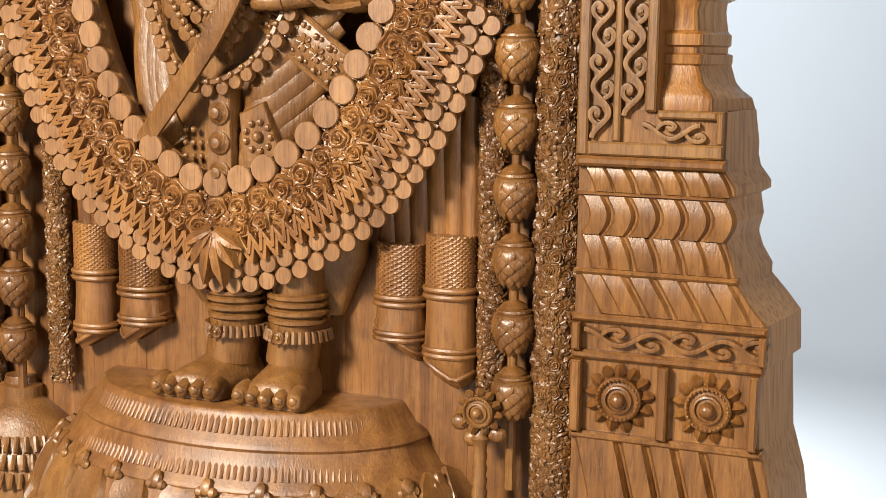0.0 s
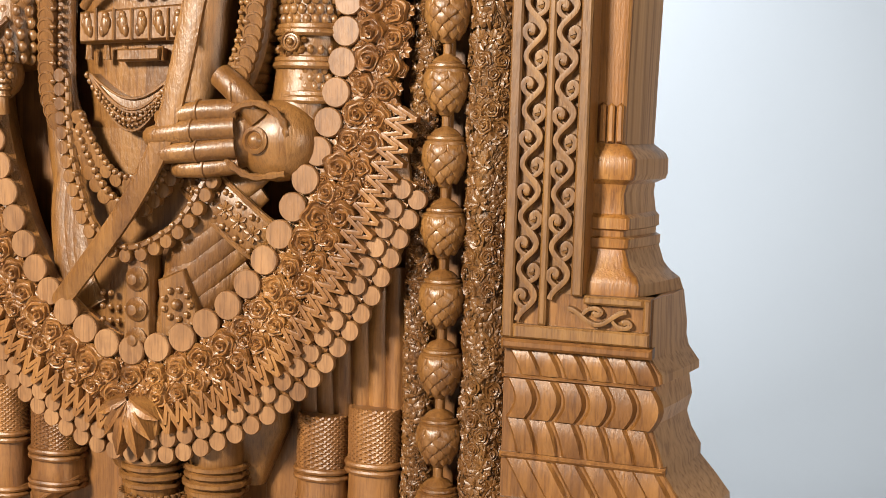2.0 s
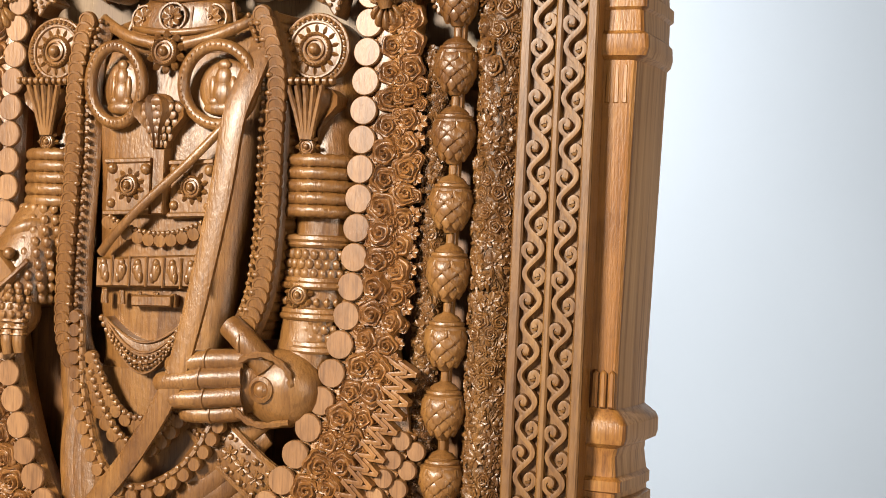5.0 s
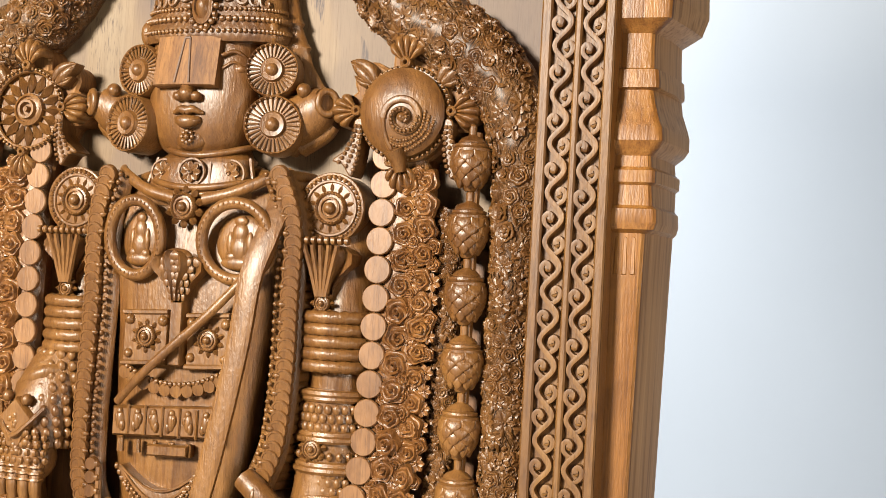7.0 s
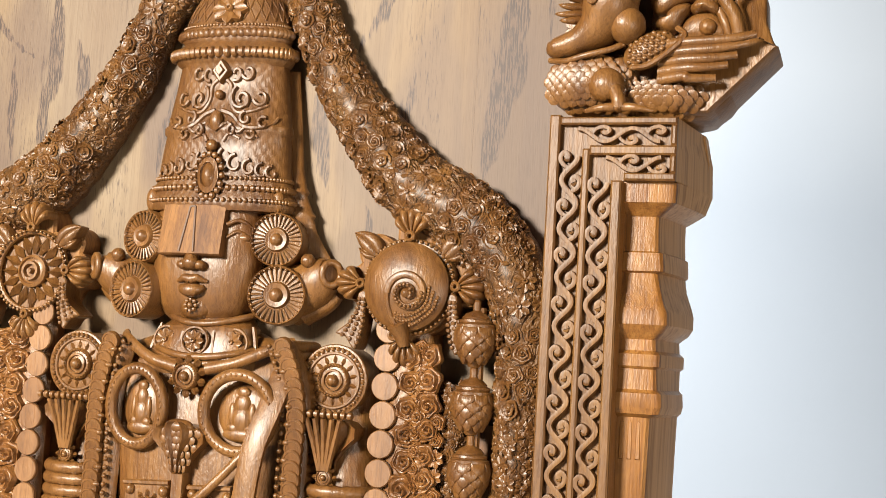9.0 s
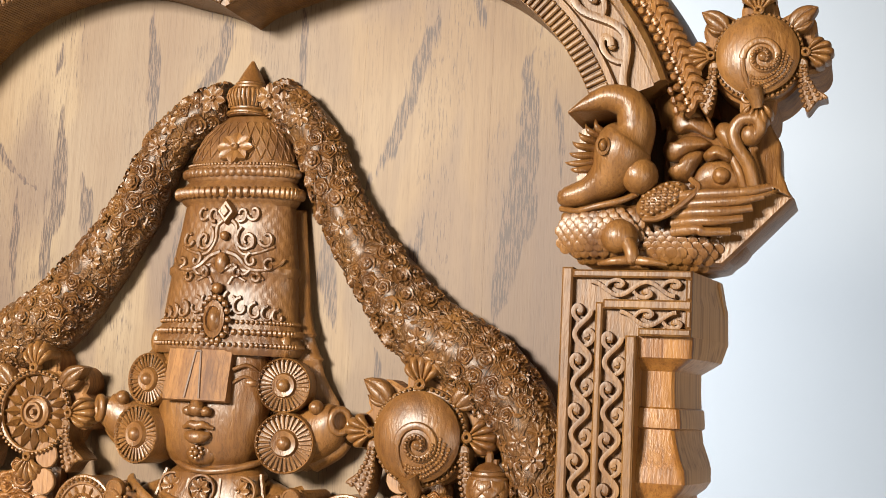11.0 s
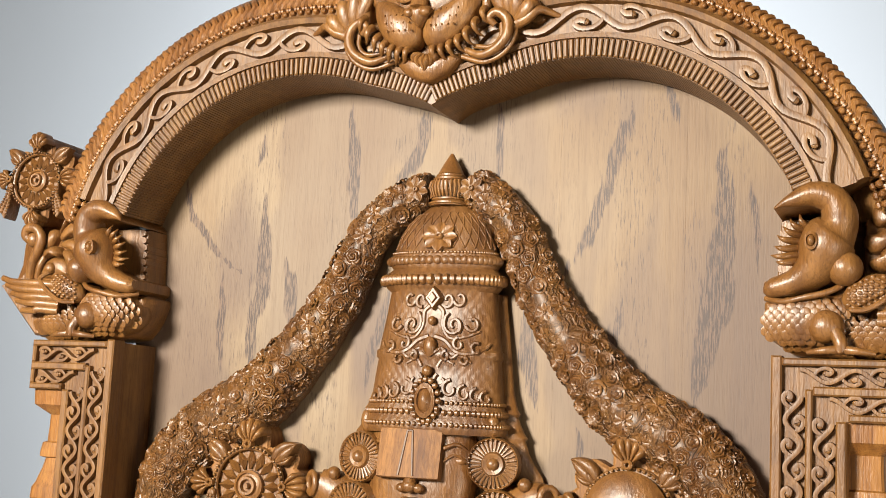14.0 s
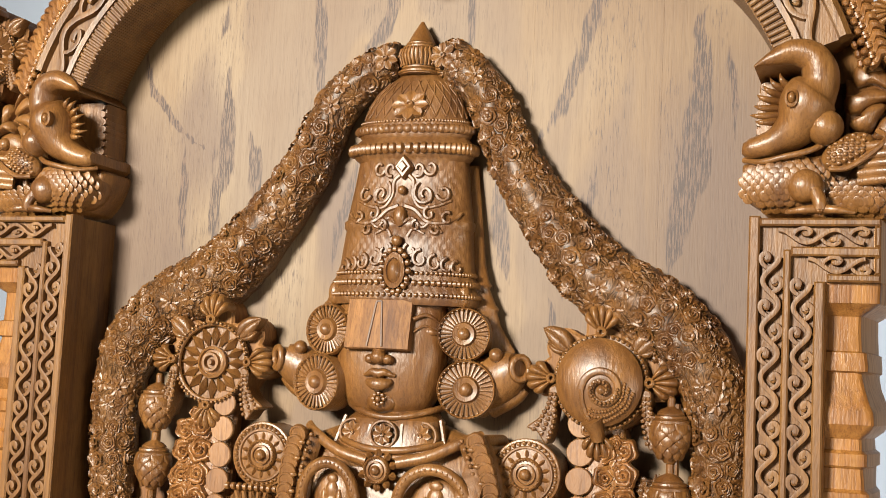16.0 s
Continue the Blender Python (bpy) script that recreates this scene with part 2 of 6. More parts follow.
        col = mix(nt, "MIX", shade_cloud.outputs["Result"], col, (0.102, 0.060, 0.041))
    depth_ = calc("MULTIPLY_ADD", calc("SUBTRACT", rag, 0.5), 0.030, worst)
    edge = nt.nodes.new("ShaderNodeMapRange")
    edge.inputs["From Min"].default_value, edge.inputs["From Max"].default_value = 0.0, 0.0030
    nt.links.new(depth_, edge.inputs["Value"])
    fibre = noise_tex(nt, mapped(nt, (560, 60, 42), slant=4), 1.0, 3, 0.65)
    ground = calc("MULTIPLY", edge.outputs["Result"], 0.50)
    col = mix(nt, "MIX", ground, col, (0.108, 0.057, 0.038))
    strands_ = calc("MULTIPLY", edge.outputs["Result"], ramp(nt, fibre, [(0.47, (0.9, 0.9, 0.9)), (0.55, (0, 0, 0))]))
    col = mix(nt, "MIX", strands_, col, (0.030, 0.014, 0.010))
    col = mix(nt, "MULTIPLY", 0.4, col, ramp(nt, pores, [(0.36, (0.66, 0.60, 0.55)), (0.46, (1, 1, 1))]))
    col = mix(nt, "MULTIPLY", 1.0, col, ramp(nt, info.outputs["Random"], [(0, (0.96, 0.95, 0.94)), (1, (1, 1, 1))]))
    nt.links.new(col, b.inputs["Base Color"])
    b.inputs["Roughness"].default_value = 0.55
    b.inputs["Coat Weight"].default_value = 0.0
    b.inputs["Coat Roughness"].default_value = 0.35
    bm = nt.nodes.new("ShaderNodeBump")
    bm.inputs["Strength"].default_value, bm.inputs["Distance"].default_value = 0.2, 0.001
    nt.links.new(pores, bm.inputs["Height"])
    nt.links.new(bm.outputs["Normal"], b.inputs["Normal"])
    return mat


def plaster(name, a, c, rough=0.85):
    mat, nt, b = node_mat(name)
    n = noise_tex(nt, mapped(nt, (1.3, 1.3, 1.3)), 1.0, 3)
    nt.links.new(ramp(nt, n, [(0.3, a), (0.7, c)]), b.inputs["Base Color"])
    b.inputs["Roughness"].default_value = rough
    return mat


FLANK, BOARD = side_wood(), board_wood()
WALL = plaster("backdrop_paper", (0.18, 0.194, 0.21), (0.19, 0.204, 0.22))
# near-black tone for the unseen room, so little light bounces back
ROOM = plaster("dark_room_paint", (0.050, 0.048, 0.047), (0.062, 0.060, 0.058))
FLOOR = plaster("studio_floor", (0.23, 0.212, 0.19), (0.26, 0.24, 0.215), 0.6)

# ---- mesh helpers ----
YB = -0.100          # face of the backboard
YF = -0.203          # face of the outer frame
FLOOR_Z = -0.16


class Shape:
    """Gathers pieces of geometry for one mesh."""

    def __init__(self):
        self.v, self.f, self.m, self.slot = [], [], [], 0

    def add(self, piece, m=None):
        v, f = (piece.v, piece.f) if isinstance(piece, Shape) else piece
        k = len(self.v)
        self.v += [tuple(m @ Vector(p)) if m is not None else tuple(p) for p in v]
        self.f += [tuple(i + k for i in q) for q in f]
        self.m += [self.slot] * len(f)
        return self


def mesh_of(name, shape, mats, angle=38):
    me = bpy.data.meshes.new(name)
    if not isinstance(shape, Shape):
        shape = Shape().add(shape)
    me.from_pydata(shape.v, [], shape.f)
    me.validate()
    bm = bmesh.new()
    bm.from_mesh(me)
    bmesh.ops.recalc_face_normals(bm, faces=bm.faces)
    bm.to_mesh(me)
    bm.free()
    for m in (mats if isinstance(mats, (list, tuple)) else [mats]):
        me.materials.append(m)
    if len(shape.m) == len(me.polygons):
        me.polygons.foreach_set("material_index", shape.m)
    me.polygons.foreach_set("use_smooth", [True] * len(me.polygons))
    me.set_sharp_from_angle(angle=radians(angle))
    return me


def part(name, shape, mat, parent, label="", angle=38):
    """Links a shape as one mesh object under a thing or a part."""
    ob = new(name, mesh_of(name, shape, mat, angle))
    ob.parent = parent
    return tagged(ob, label)


def rep(name, me, parent, m, label=""):
    """One more object on a shared mesh."""
    ob = new(name, me)
    ob.parent = parent
    ob.matrix_basis = m
    return tagged(ob, label)


def thing(name, label, category, group="", kind=""):
    return tagged(new(name), label, category, group, kind)


def at2(x, z, y, dx=0.0, dz=1.0, s=1.0, sx=1.0, sy=1.0):
    """Pose in the plane of the panel: local z along (dx, dz)."""
    n = math.hypot(dx, dz)
    dx, dz = dx / n, dz / n
    return Matrix(((dz * s * sx, 0, dx * s, x), (0, s * sy, 0, y), (-dx * s * sx, 0, dz * s, z), (0, 0, 0, 1)))


def grid(rows, closed_u=False, cap0=False, cap1=False):
    n = len(rows[0])
    v = [p for r in rows for p in r]
    f = []
    for i in range(len(rows) - 1):
        for j in range(n if closed_u else n - 1):
            k = (j + 1) % n
            f.append((i * n + j, i * n + k, (i + 1) * n + k, (i + 1) * n + j))
    if cap0:
        f.append(tuple(range(n)))
    if cap1:
        f.append(tuple((len(rows) - 1) * n + j for j in range(n)))
    return v, f


def lathe(profile, n=20, a0=0.0, a1=360.0):
    """profile of (radius, z), turned round z."""
    full = abs(a1 - a0) >= 360
    m = n if full else n + 1
    rows = []
    for r, z in profile:
        rows.append([(r * math.cos(radians(a0 + (a1 - a0) * j / n)), r * math.sin(radians(a0 + (a1 - a0) * j / n)), z) for j in range(m)])
    return grid(rows, full, True, True)


def boss(profile, n=24, wave=None):
    """profile of (radius, height), standing out of the panel towards -y."""
    rows = []
    for r, d in profile:
        row = []
        for j in range(n):
            a = math.tau * j / n
            k = wave(r, a) if wave else 1.0
            row.append((r * k * math.cos(a), -d, r * k * math.sin(a)))
        rows.append(row)
    return grid(rows, True, False, True)


def ball(c, r, nu=12, nv=8):
    rx, ry, rz = (r, r, r) if isinstance(r, (int, float)) else r
    rows = []
    for i in range(nv + 1):
        p = math.pi * (i / nv - 0.5) * 0.9999
        rows.append([(c[0] + rx * math.cos(p) * math.cos(math.tau * j / nu), c[1] + ry * math.cos(p) * math.sin(math.tau * j / nu), c[2] + rz * math.sin(p)) for j in range(nu)])
    return grid(rows, True, True, True)


def box(x0, x1, y0, y1, z0, z1, c=0.0015):
    """Box with its four front edges eased; y0 is the front."""
    a = [(x0, y1, z0), (x1, y1, z0), (x1, y1, z1), (x0, y1, z1)]
    b = [(x0, y0 + c, z0), (x1, y0 + c, z0), (x1, y0 + c, z1), (x0, y0 + c, z1)]
    d = [(x0 + c, y0, z0 + c), (x1 - c, y0, z0 + c), (x1 - c, y0, z1 - c), (x0 + c, y0, z1 - c)]
    return grid([a, b, d], True, True, True)


def prism(poly, y0, y1, c=0.002):
    """Outline in x and z, front at y0, back at y1, front edge eased."""
    cx = sum(p[0] for p in poly) / len(poly)
    cz = sum(p[1] for p in poly) / len(poly)
    k = len(poly)
    area = sum(poly[i][0] * poly[(i + 1) % k][1] - poly[(i + 1) % k][0] * poly[i][1] for i in range(k))
    sg = 1 if area > 0 else -1
    ins = []
    for i in range(k):
        p, q, r = Vector(poly[i - 1]), Vector(poly[i]), Vector(poly[(i + 1) % k])
        t = (q - p).normalized() + (r - q).normalized()
        t = t.normalized() if t.length > 1e-6 else Vector((0, 1))
        nn = Vector((-t.y, t.x)) * sg
        ins.append(q + nn * c)
    rows = [[(x, y1, z) for x, z in poly], [(x, y0 + c, z) for x, z in poly], [(p.x, y0, p.y) for p in ins]]
    return grid(rows, True, True, True)


def pillow(outline, y0, h, back=None, power=0.55):
    """Swelling relief over an outline in x and z: base at y0, h high, walls down to back."""
    cx = sum(p[0] for p in outline) / len(outline)
    cz = sum(p[1] for p in outline) / len(outline)
    rows = [] if back is None else [[(x, back, z) for x, z in outline]]
    for q in (1.0, .96, .86, .70, .48, .22, .03):
        rows.append([(cx + (x - cx) * q, y0 - h * (1 - q * q) ** power, cz + (z - cz) * q) for x, z in outline])
    return grid(rows, True, back is not None, True)


def catmull(pts, n=8, closed=False):
    pts = [Vector(p) for p in pts]
    out = []
    k = len(pts)
    for i in range(k if closed else k - 1):
        p0 = pts[i - 1] if (i > 0 or closed) else pts[0] * 2 - pts[1]
        p1, p2 = pts[i], pts[(i + 1) % k]
        p3 = pts[(i + 2) % k] if (i + 2 < k or closed) else pts[-1] * 2 - pts[-2]
        for j in range(n):
            t = j / n
            out.append(0.5 * ((2 * p1) + (p2 - p0) * t + (2 * p0 - 5 * p1 + 4 * p2 - p3) * t * t + (3 * p1 - p0 - 3 * p2 + p3) * t ** 3))
    if not closed:
        out.append(pts[-1])
    return out


def catmull_2(pts, n=4):
    """Smooth closed outline in x and z."""
    return [(p.x, p.y) for p in catmull(pts, n, True)]


def tube(path, rad, n=10, squash=1.0, closed=False, twist=None):
    """Tube through 3D points; squash flattens it towards the board (y)."""
    path = [Vector(p) for p in path]
    rows, k = [], len(path)
    for i, p in enumerate(path):
        a, b = (path[i - 1], path[(i + 1) % k]) if closed else (path[max(0, i - 1)], path[min(k - 1, i + 1)])
        t = (b - a).normalized()
        w = Vector((0, -1, 0))
        w = (w - t * w.dot(t))
        w = w.normalized() if w.length > 1e-4 else Vector((0, 0, 1))
        u = t.cross(w)
        r = rad(i / max(1, k - 1)) if callable(rad) else (rad[i] if isinstance(rad, (list, tuple)) else rad)
        row = []
        for j in range(n):
            ang = math.tau * j / n
            kk = twist(i, ang) if twist else 1.0
            row.append(p + u * (r * kk * math.cos(ang)) + w * (r * kk * squash * math.sin(ang)))
        rows.append(row)
    if closed:
        rows.append(rows[0])
    return grid(rows, True, not closed, not closed)


def ribbon(path2, width, top, base, ease=0.7):
    """Raised flat-topped band along a path in x and z."""
    rows = []
    k = len(path2)
    for i, p in enumerate(path2):
        a, b = path2[max(0, i - 1)], path2[min(k - 1, i + 1)]
        t = Vector((b[0] - a[0], b[1] - a[1]))
        t = t.normalized() if t.length > 1e-9 else Vector((0, 1))
        nx, nz = -t.y, t.x
        w = width(i / (k - 1)) if callable(width) else width
        rows.append([(p[0] + nx * w, base, p[1] + nz * w), (p[0] + nx * w * ease, top, p[1] + nz * w * ease), (p[0], top - w * 0.12, p[1]),
                     (p[0] - nx * w * ease, top, p[1] - nz * w * ease), (p[0] - nx * w, base, p[1] - nz * w)])
    return grid(rows, False, True, True)


def resample(path, step):
    """Points at even steps along a polyline, each with its direction."""
    path = [Vector(p) for p in path]
    out, want, run = [], 0.0, 0.0
    for a, b in zip(path, path[1:]):
        d = (b - a).length
        while d > 0 and want <= run + d:
            out.append((a + (b - a) * ((want - run) / d), (b - a).normalized()))
            want += step
        run += d
    return out


# ---- small carved ornaments, in local axes: x across, z up, -y out of the panel ----
def rose(r=1.0, n=26, rings=19, seed=0):
    """Open rose: thin petal edges wound round a bud with deep gaps between, uneven as cut by hand."""
    rng = random.Random(seed)
    rows = []
    for i in range(rings):
        q = 1.0 - 0.97 * i / (rings - 1)
        row = []
        for j in range(n):
            a = math.tau * j / n
            ph = (q * 3.3 + j / n + .06 * math.sin(3 * a + seed)) % 1.0
            ridge = (ph / 0.72) ** 1.6 if ph < .72 else max(0.0, 1 - (ph - .72) / .12)
            split = .75 + .25 * math.cos(2.5 * a + 9 * q + seed)
            lob = 1 + 0.10 * math.cos(5 * a + seed) * q
            h = -.08 if i == 0 else 0.06 + 0.34 * (1 - q * q) + 0.40 * ridge * split + rng.uniform(-.03, .03)
            k = q * lob + rng.uniform(-.012, .012)
            row.append((r * k * math.cos(a), -r * h, r * k * math.sin(a)))
        rows.append(row)
    return grid(rows, True, False, True)


def daisy(r=1.0, petals=8):
    """Pointed petals with raised rims and a hollow middle round a pierced button."""
    s = Shape()
    for k in range(petals):
        m = Matrix.Rotation(math.tau * k / petals, 4, "Y")
        rows = []
        for q, w, h in ((0.22, 0.10, 0.20), (0.48, 0.25, 0.26), (0.74, 0.30, 0.27), (0.90, 0.20, 0.24), (1.04, 0.02, 0.16)):
            rows.append([(-w * 1.12 * r, 0.05 * r, q * r), (-w * r, -h * r, q * r), (-w * 0.55 * r, -h * r * 0.95, q * r), (0, -h * r * 0.55, q * r * .97), (w * 0.55 * r, -h * r * 0.95, q * r), (w * r, -h * r, q * r), (w * 1.12 * r, 0.05 * r, q * r)])
        s.add(grid(rows, False, False, True), m)
    s.add(boss([(0.25 * r, 0.0), (0.25 * r, 0.34 * r), (0.19 * r, 0.42 * r), (0.11 * r, 0.40 * r), (0.07 * r, 0.24 * r), (0.01 * r, 0.22 * r)], 10))
    return s


def open_rose(r=1.0):
    """Five broad scalloped petals round a smaller whorl."""
    s = Shape()
    for ring, n, k, lift in ((0, 5, 1.0, .05), (1, 5, .62, .26)):
        for i in range(n):
            m = Matrix.Rotation(math.tau * (i + .5 * ring) / n, 4, "Y") @ Matrix.Diagonal((k, 1, k, 1))
            rows = []
            for q, w, h in ((0.15, 0.14, 0.18), (0.50, 0.42, 0.12), (0.80, 0.52, 0.24), (0.97, 0.40, 0.34), (1.03, 0.22, 0.22)):
                rows.append([(w * r * t, -(h + lift) * r * (1.0 if abs(t) > .7 else .82), q * r * (1 - .10 * t * t)) for t in (-1, -.7, 0, .7, 1)])
            rows.append([(x * 1.02, 0.06 * r, z * 1.02) for x, y, z in rows[-1]])
            s.add(grid(rows), m)
    s.add(boss([(0.22 * r, 0.2 * r), (0.22 * r, 0.46 * r), (0.15 * r, 0.54 * r), (0.09 * r, 0.48 * r), (0.05 * r, 0.58 * r), (0.01 * r, 0.58 * r)], 10))
    return s


def leaf_relief(spine, wide, h, back=0.02):
    """Swelling leaf along a spine of 3D points, grooved down the middle."""
    pts = [Vector(p) for p in spine]
    n = len(pts)
    rows = []
    for i, p in enumerate(pts):
        t = (pts[min(n - 1, i + 1)] - pts[max(0, i - 1)]).normalized()
        side = Vector((-t.z, 0, t.x)).normalized()
        q = i / (n - 1)
        w = wide * max(.04, math.sin(math.pi * min(1, .10 + .9 * q ** .8)) ** .75)
        hh = h * (.35 + .65 * math.sin(math.pi * min(1, .2 + .75 * q)))
        rows.append([p + side * (w * a) + Vector((0, back if b is None else -hh * b, 0)) for a, b in ((-1.02, None), (-1, .25), (-.72, .85), (-.38, 1.0), (-.12, .86), (0, .55), (.12, .86), (.38, 1.0), (.72, .85), (1, .25), (1.02, None))])
    return grid(rows, False, True, True)


def disc(r, h, n=20):
    return boss([(r, 0), (r, h * 0.75), (r * 0.94, h), (r * 0.5, h), (r * 0.02, h)], n)


def hook_unit(w=1.0, length=1.0, top=-0.008, thick=0.13):
    """Hooked curl that leaves a running vine and fills its hollow; mirror every second one."""
    s = Shape()
    curl_ = catmull([(0.0, 0.50), (-0.20, 0.57), (-0.38, 0.74), (-0.42, 0.98), (-0.27, 1.14), (-0.13, 1.04), (-0.17, 0.90)], 5)
    s.add(ribbon([(p.x * w, p.y * length) for p in curl_], lambda t: w * thick * (0.62 + 0.42 * t), top, 0.0, 0.8))
    s.add(boss([(w * thick * .95, 0), (w * thick * .95, -top * .7), (w * thick * .6, -top * .86), (w * thick * .1, -top * .9)], 10), Matrix.Translation((-0.165 * w, 0, 0.90 * length)))
    return s


def wave(x0, z0, w, length, n, along_x=False):
    """Centre line of a running vine of n half waves."""
    out = []
    for i in range(n * 8 + 1):
        a, b = -0.34 * w * math.cos(math.pi * i / 8), length * i / 8
        out.append((x0 + b, z0 - a) if along_x else (x0 + a, z0 + b))
    return out


def rosette(r, petals=14):
    """Round boss with rings, beads and pointed petals."""
    s = Shape()
    for k in range(petals):
        m = Matrix.Rotation(math.tau * k / petals, 4, "Y")
        rows = [[(-0.02 * r, -0.10 * r, 0.62 * r), (0, -0.2 * r, 0.62 * r), (0.02 * r, -0.10 * r, 0.62 * r)],
                [(-0.20 * r, -0.02 * r, 0.76 * r), (0, -0.3 * r, 0.78 * r), (0.20 * r, -0.02 * r, 0.76 * r)],
                [(-0.19 * r, -0.02 * r, 0.91 * r), (0, -0.26 * r, 0.92 * r), (0.19 * r, -0.02 * r, 0.91 * r)],
                [(-0.09 * r, 0, 1.03 * r), (0, -0.14 * r, 1.05 * r), (0.09 * r, 0, 1.03 * r)]]
        s.add(grid(rows), m)
    p = [(0.68, 0), (0.68, 0.30), (0.62, 0.36), (0.56, 0.30), (0.54, 0.24), (0.44, 0.26), (0.42, 0.36), (0.36, 0.38), (0.34, 0.28), (0.24, 0.30), (0.22, 0.46), (0.14, 0.56), (0.03, 0.60)]
    s.add(boss([(a * r, b * r) for a, b in p], 28))
    for k in range(28):
        a = math.tau * k / 28
        s.add(ball((0.60 * r * math.cos(a), -0.35 * r, 0.60 * r * math.sin(a)), 0.05 * r, 5, 4))
    return s


def slanted_leaf(w, h, slant, curl, bulge):
    """One swelling, leaning tile of a leaf row, h high and w wide."""
    rows = []
    for i in range(9):
        v = i / 8
        off = slant * (1 - v) + curl * math.sin(math.pi * v)
        row = []
        for j in range(7):
            u = j / 6
            d = bulge * min(1.0, 6.0 * min(u, 1 - u)) ** 0.7 * (0.45 + 0.55 * math.sin(math.pi * min(1, 0.12 + v * 0.8)))
            row.append((off + (u - 0.5) * w * 0.97, -d, v * h))
        rows.append(row)
    return grid(rows)

# ---- the studio round the panel ----
def slab(name, x0, x1, y0, y1, z0, z1, mat, label, category):
    s = Shape().add(box(x0, x1, y0, y1, z0, z1, 0.0))
    return tagged(new(name, mesh_of(name, s, mat)), label, category, kind="structure")


sweep = [(0.30, 0.0), (1.20, 0.0)] + [(1.40 + 0.7 * math.sin(radians(a)), 0.7 - 0.7 * math.cos(radians(a))) for a in range(0, 91, 9)] + [(2.10, 3.26)]
tagged(new("backdrop", mesh_of("backdrop", Shape().add(grid([[(-4.2, y, FLOOR_Z + z), (4.2, y, FLOOR_Z + z)] for y, z in sweep] + [[(-4.2, y + 0.1, FLOOR_Z + z - 0.1), (4.2, y + 0.1, FLOOR_Z + z - 0.1)] for y, z in sweep[::-1]])), WALL)),
       "seamless pale blue-white studio backdrop sweep", "backdrop", kind="structure")
# walls and ceiling added out of view, kept near-black to hold bounce down
slab("wall_south", -4.2, 4.2, -4.6, -4.5, FLOOR_Z, 3.1, ROOM, "unseen near-black studio wall that cuts bounce light", "wall")
slab("wall_west", -4.3, -4.2, -4.6, 2.20, FLOOR_Z, 3.1, ROOM, "unseen near-black studio wall that cuts bounce light", "wall")
slab("wall_east", 4.2, 4.3, -4.6, 2.20, FLOOR_Z, 3.1, ROOM, "unseen near-black studio wall that cuts bounce light", "wall")
slab("floor", -4.3, 4.3, -4.6, 0.30, FLOOR_Z - 0.1, FLOOR_Z, FLOOR, "pale grey studio floor", "floor")
slab("ceiling", -4.3, 4.3, -4.6, 2.20, 3.1, 3.2, ROOM, "unseen near-black studio ceiling that cuts bounce light", "ceiling")

# ---- backboard of glued planks ----
board = thing("backboard", "pale bleached plank backboard with grey streaked grain behind the statue", "wooden board")
PLANKS = [-0.50, -0.335, -0.165, -0.012, 0.150, 0.318, 0.50]
for a, b in zip(PLANKS, PLANKS[1:]):
    part("plank", box(a, b, YB, -0.082, FLOOR_Z, 1.69 if abs(a + b) > 0.6 else 1.76, 0.0001), BOARD, board)

# ---- carved arch with two lobes meeting in a cusp ----
ACX, ACZ = 0.197, 1.42
arch = thing("carved_arch", "double-lobed carved wooden arch with ribs, scrolls and beads", "arch")


def arch_pt(side, r, deg):
    """Point on the lobe of that side; 0 degrees is its outer end, the cusp lies at x = 0."""
    if side > 0 and r > .371:
        r = .371 + (r - .371) * .62
    a = radians(deg)
    x, z = ACX + r * math.cos(a), ACZ + r * math.sin(a)
    if x < 0.1:
        z += 0.028 * ((0.1 - x) / 0.1) ** 1.5 * max(0.0, 1 - (r - 0.284) / 0.1)
    return side * x, z


def arch_end(r):
    return math.degrees(math.acos(max(-1, -ACX / r)))


def arch_band(name, profile, mat, label="", low=19):
    """Sweeps a profile of (radius, y) along both lobes."""
    s = Shape()
    for side in (1, -1):
        rows = []
        for i in range(65):
            row = []
            for r, y in profile:
                x, z = arch_pt(side, r, low + (arch_end(r) - low) * i / 64)
                row.append((x, y, z))
            rows.append(row)
        s.add(grid(rows, True, True, False))
    return part(name, s, mat, arch, label, 30)


arch_band("arch_body", [(0.2910, YB - 0.0005), (0.2845, -0.199), (0.309, -0.199), (0.309, -0.204), (0.3155, -0.206), (0.318, -0.197), (0.354, -0.197), (0.356, -0.206),
                        (0.363, -0.209), (0.369, -0.203), (0.371, -0.187), (0.384, -0.185), (0.386, -0.182), (0.416, -0.176), (0.426, -0.166), (0.442, -0.095), (0.41, -0.07), (0.29, -0.07)], ARCHWOOD)
for side in (1, -1):
    foot_ = Shape()
    foot_.add(grid([[(arch_pt(side, r, 13 + 6.4 * i / 8)[0], y, arch_pt(side, r, 13 + 6.4 * i / 8)[1]) for r, y in ((0.345, -0.08), (0.345, -0.140), (0.378, -0.166), (0.396, -0.164), (0.424, -0.145), (0.438, -0.095), (0.41, -0.08))] for i in range(9)], True, True, True))
    part("arch_springing", foot_, ARCHWOOD, arch)
part("cusp", prism([(-.030, 1.672), (0, 1.652), (.030, 1.672), (.030, 1.74), (-.030, 1.74)], -.1965, YB - .0005, .001), ARCHWOOD, arch)
rib_m = mesh_of("rib", Shape().add(box(-0.0118, 0.0118, -0.0042, 0.002, -0.0026, 0.0026, 0.0014)), ARCHWOOD)
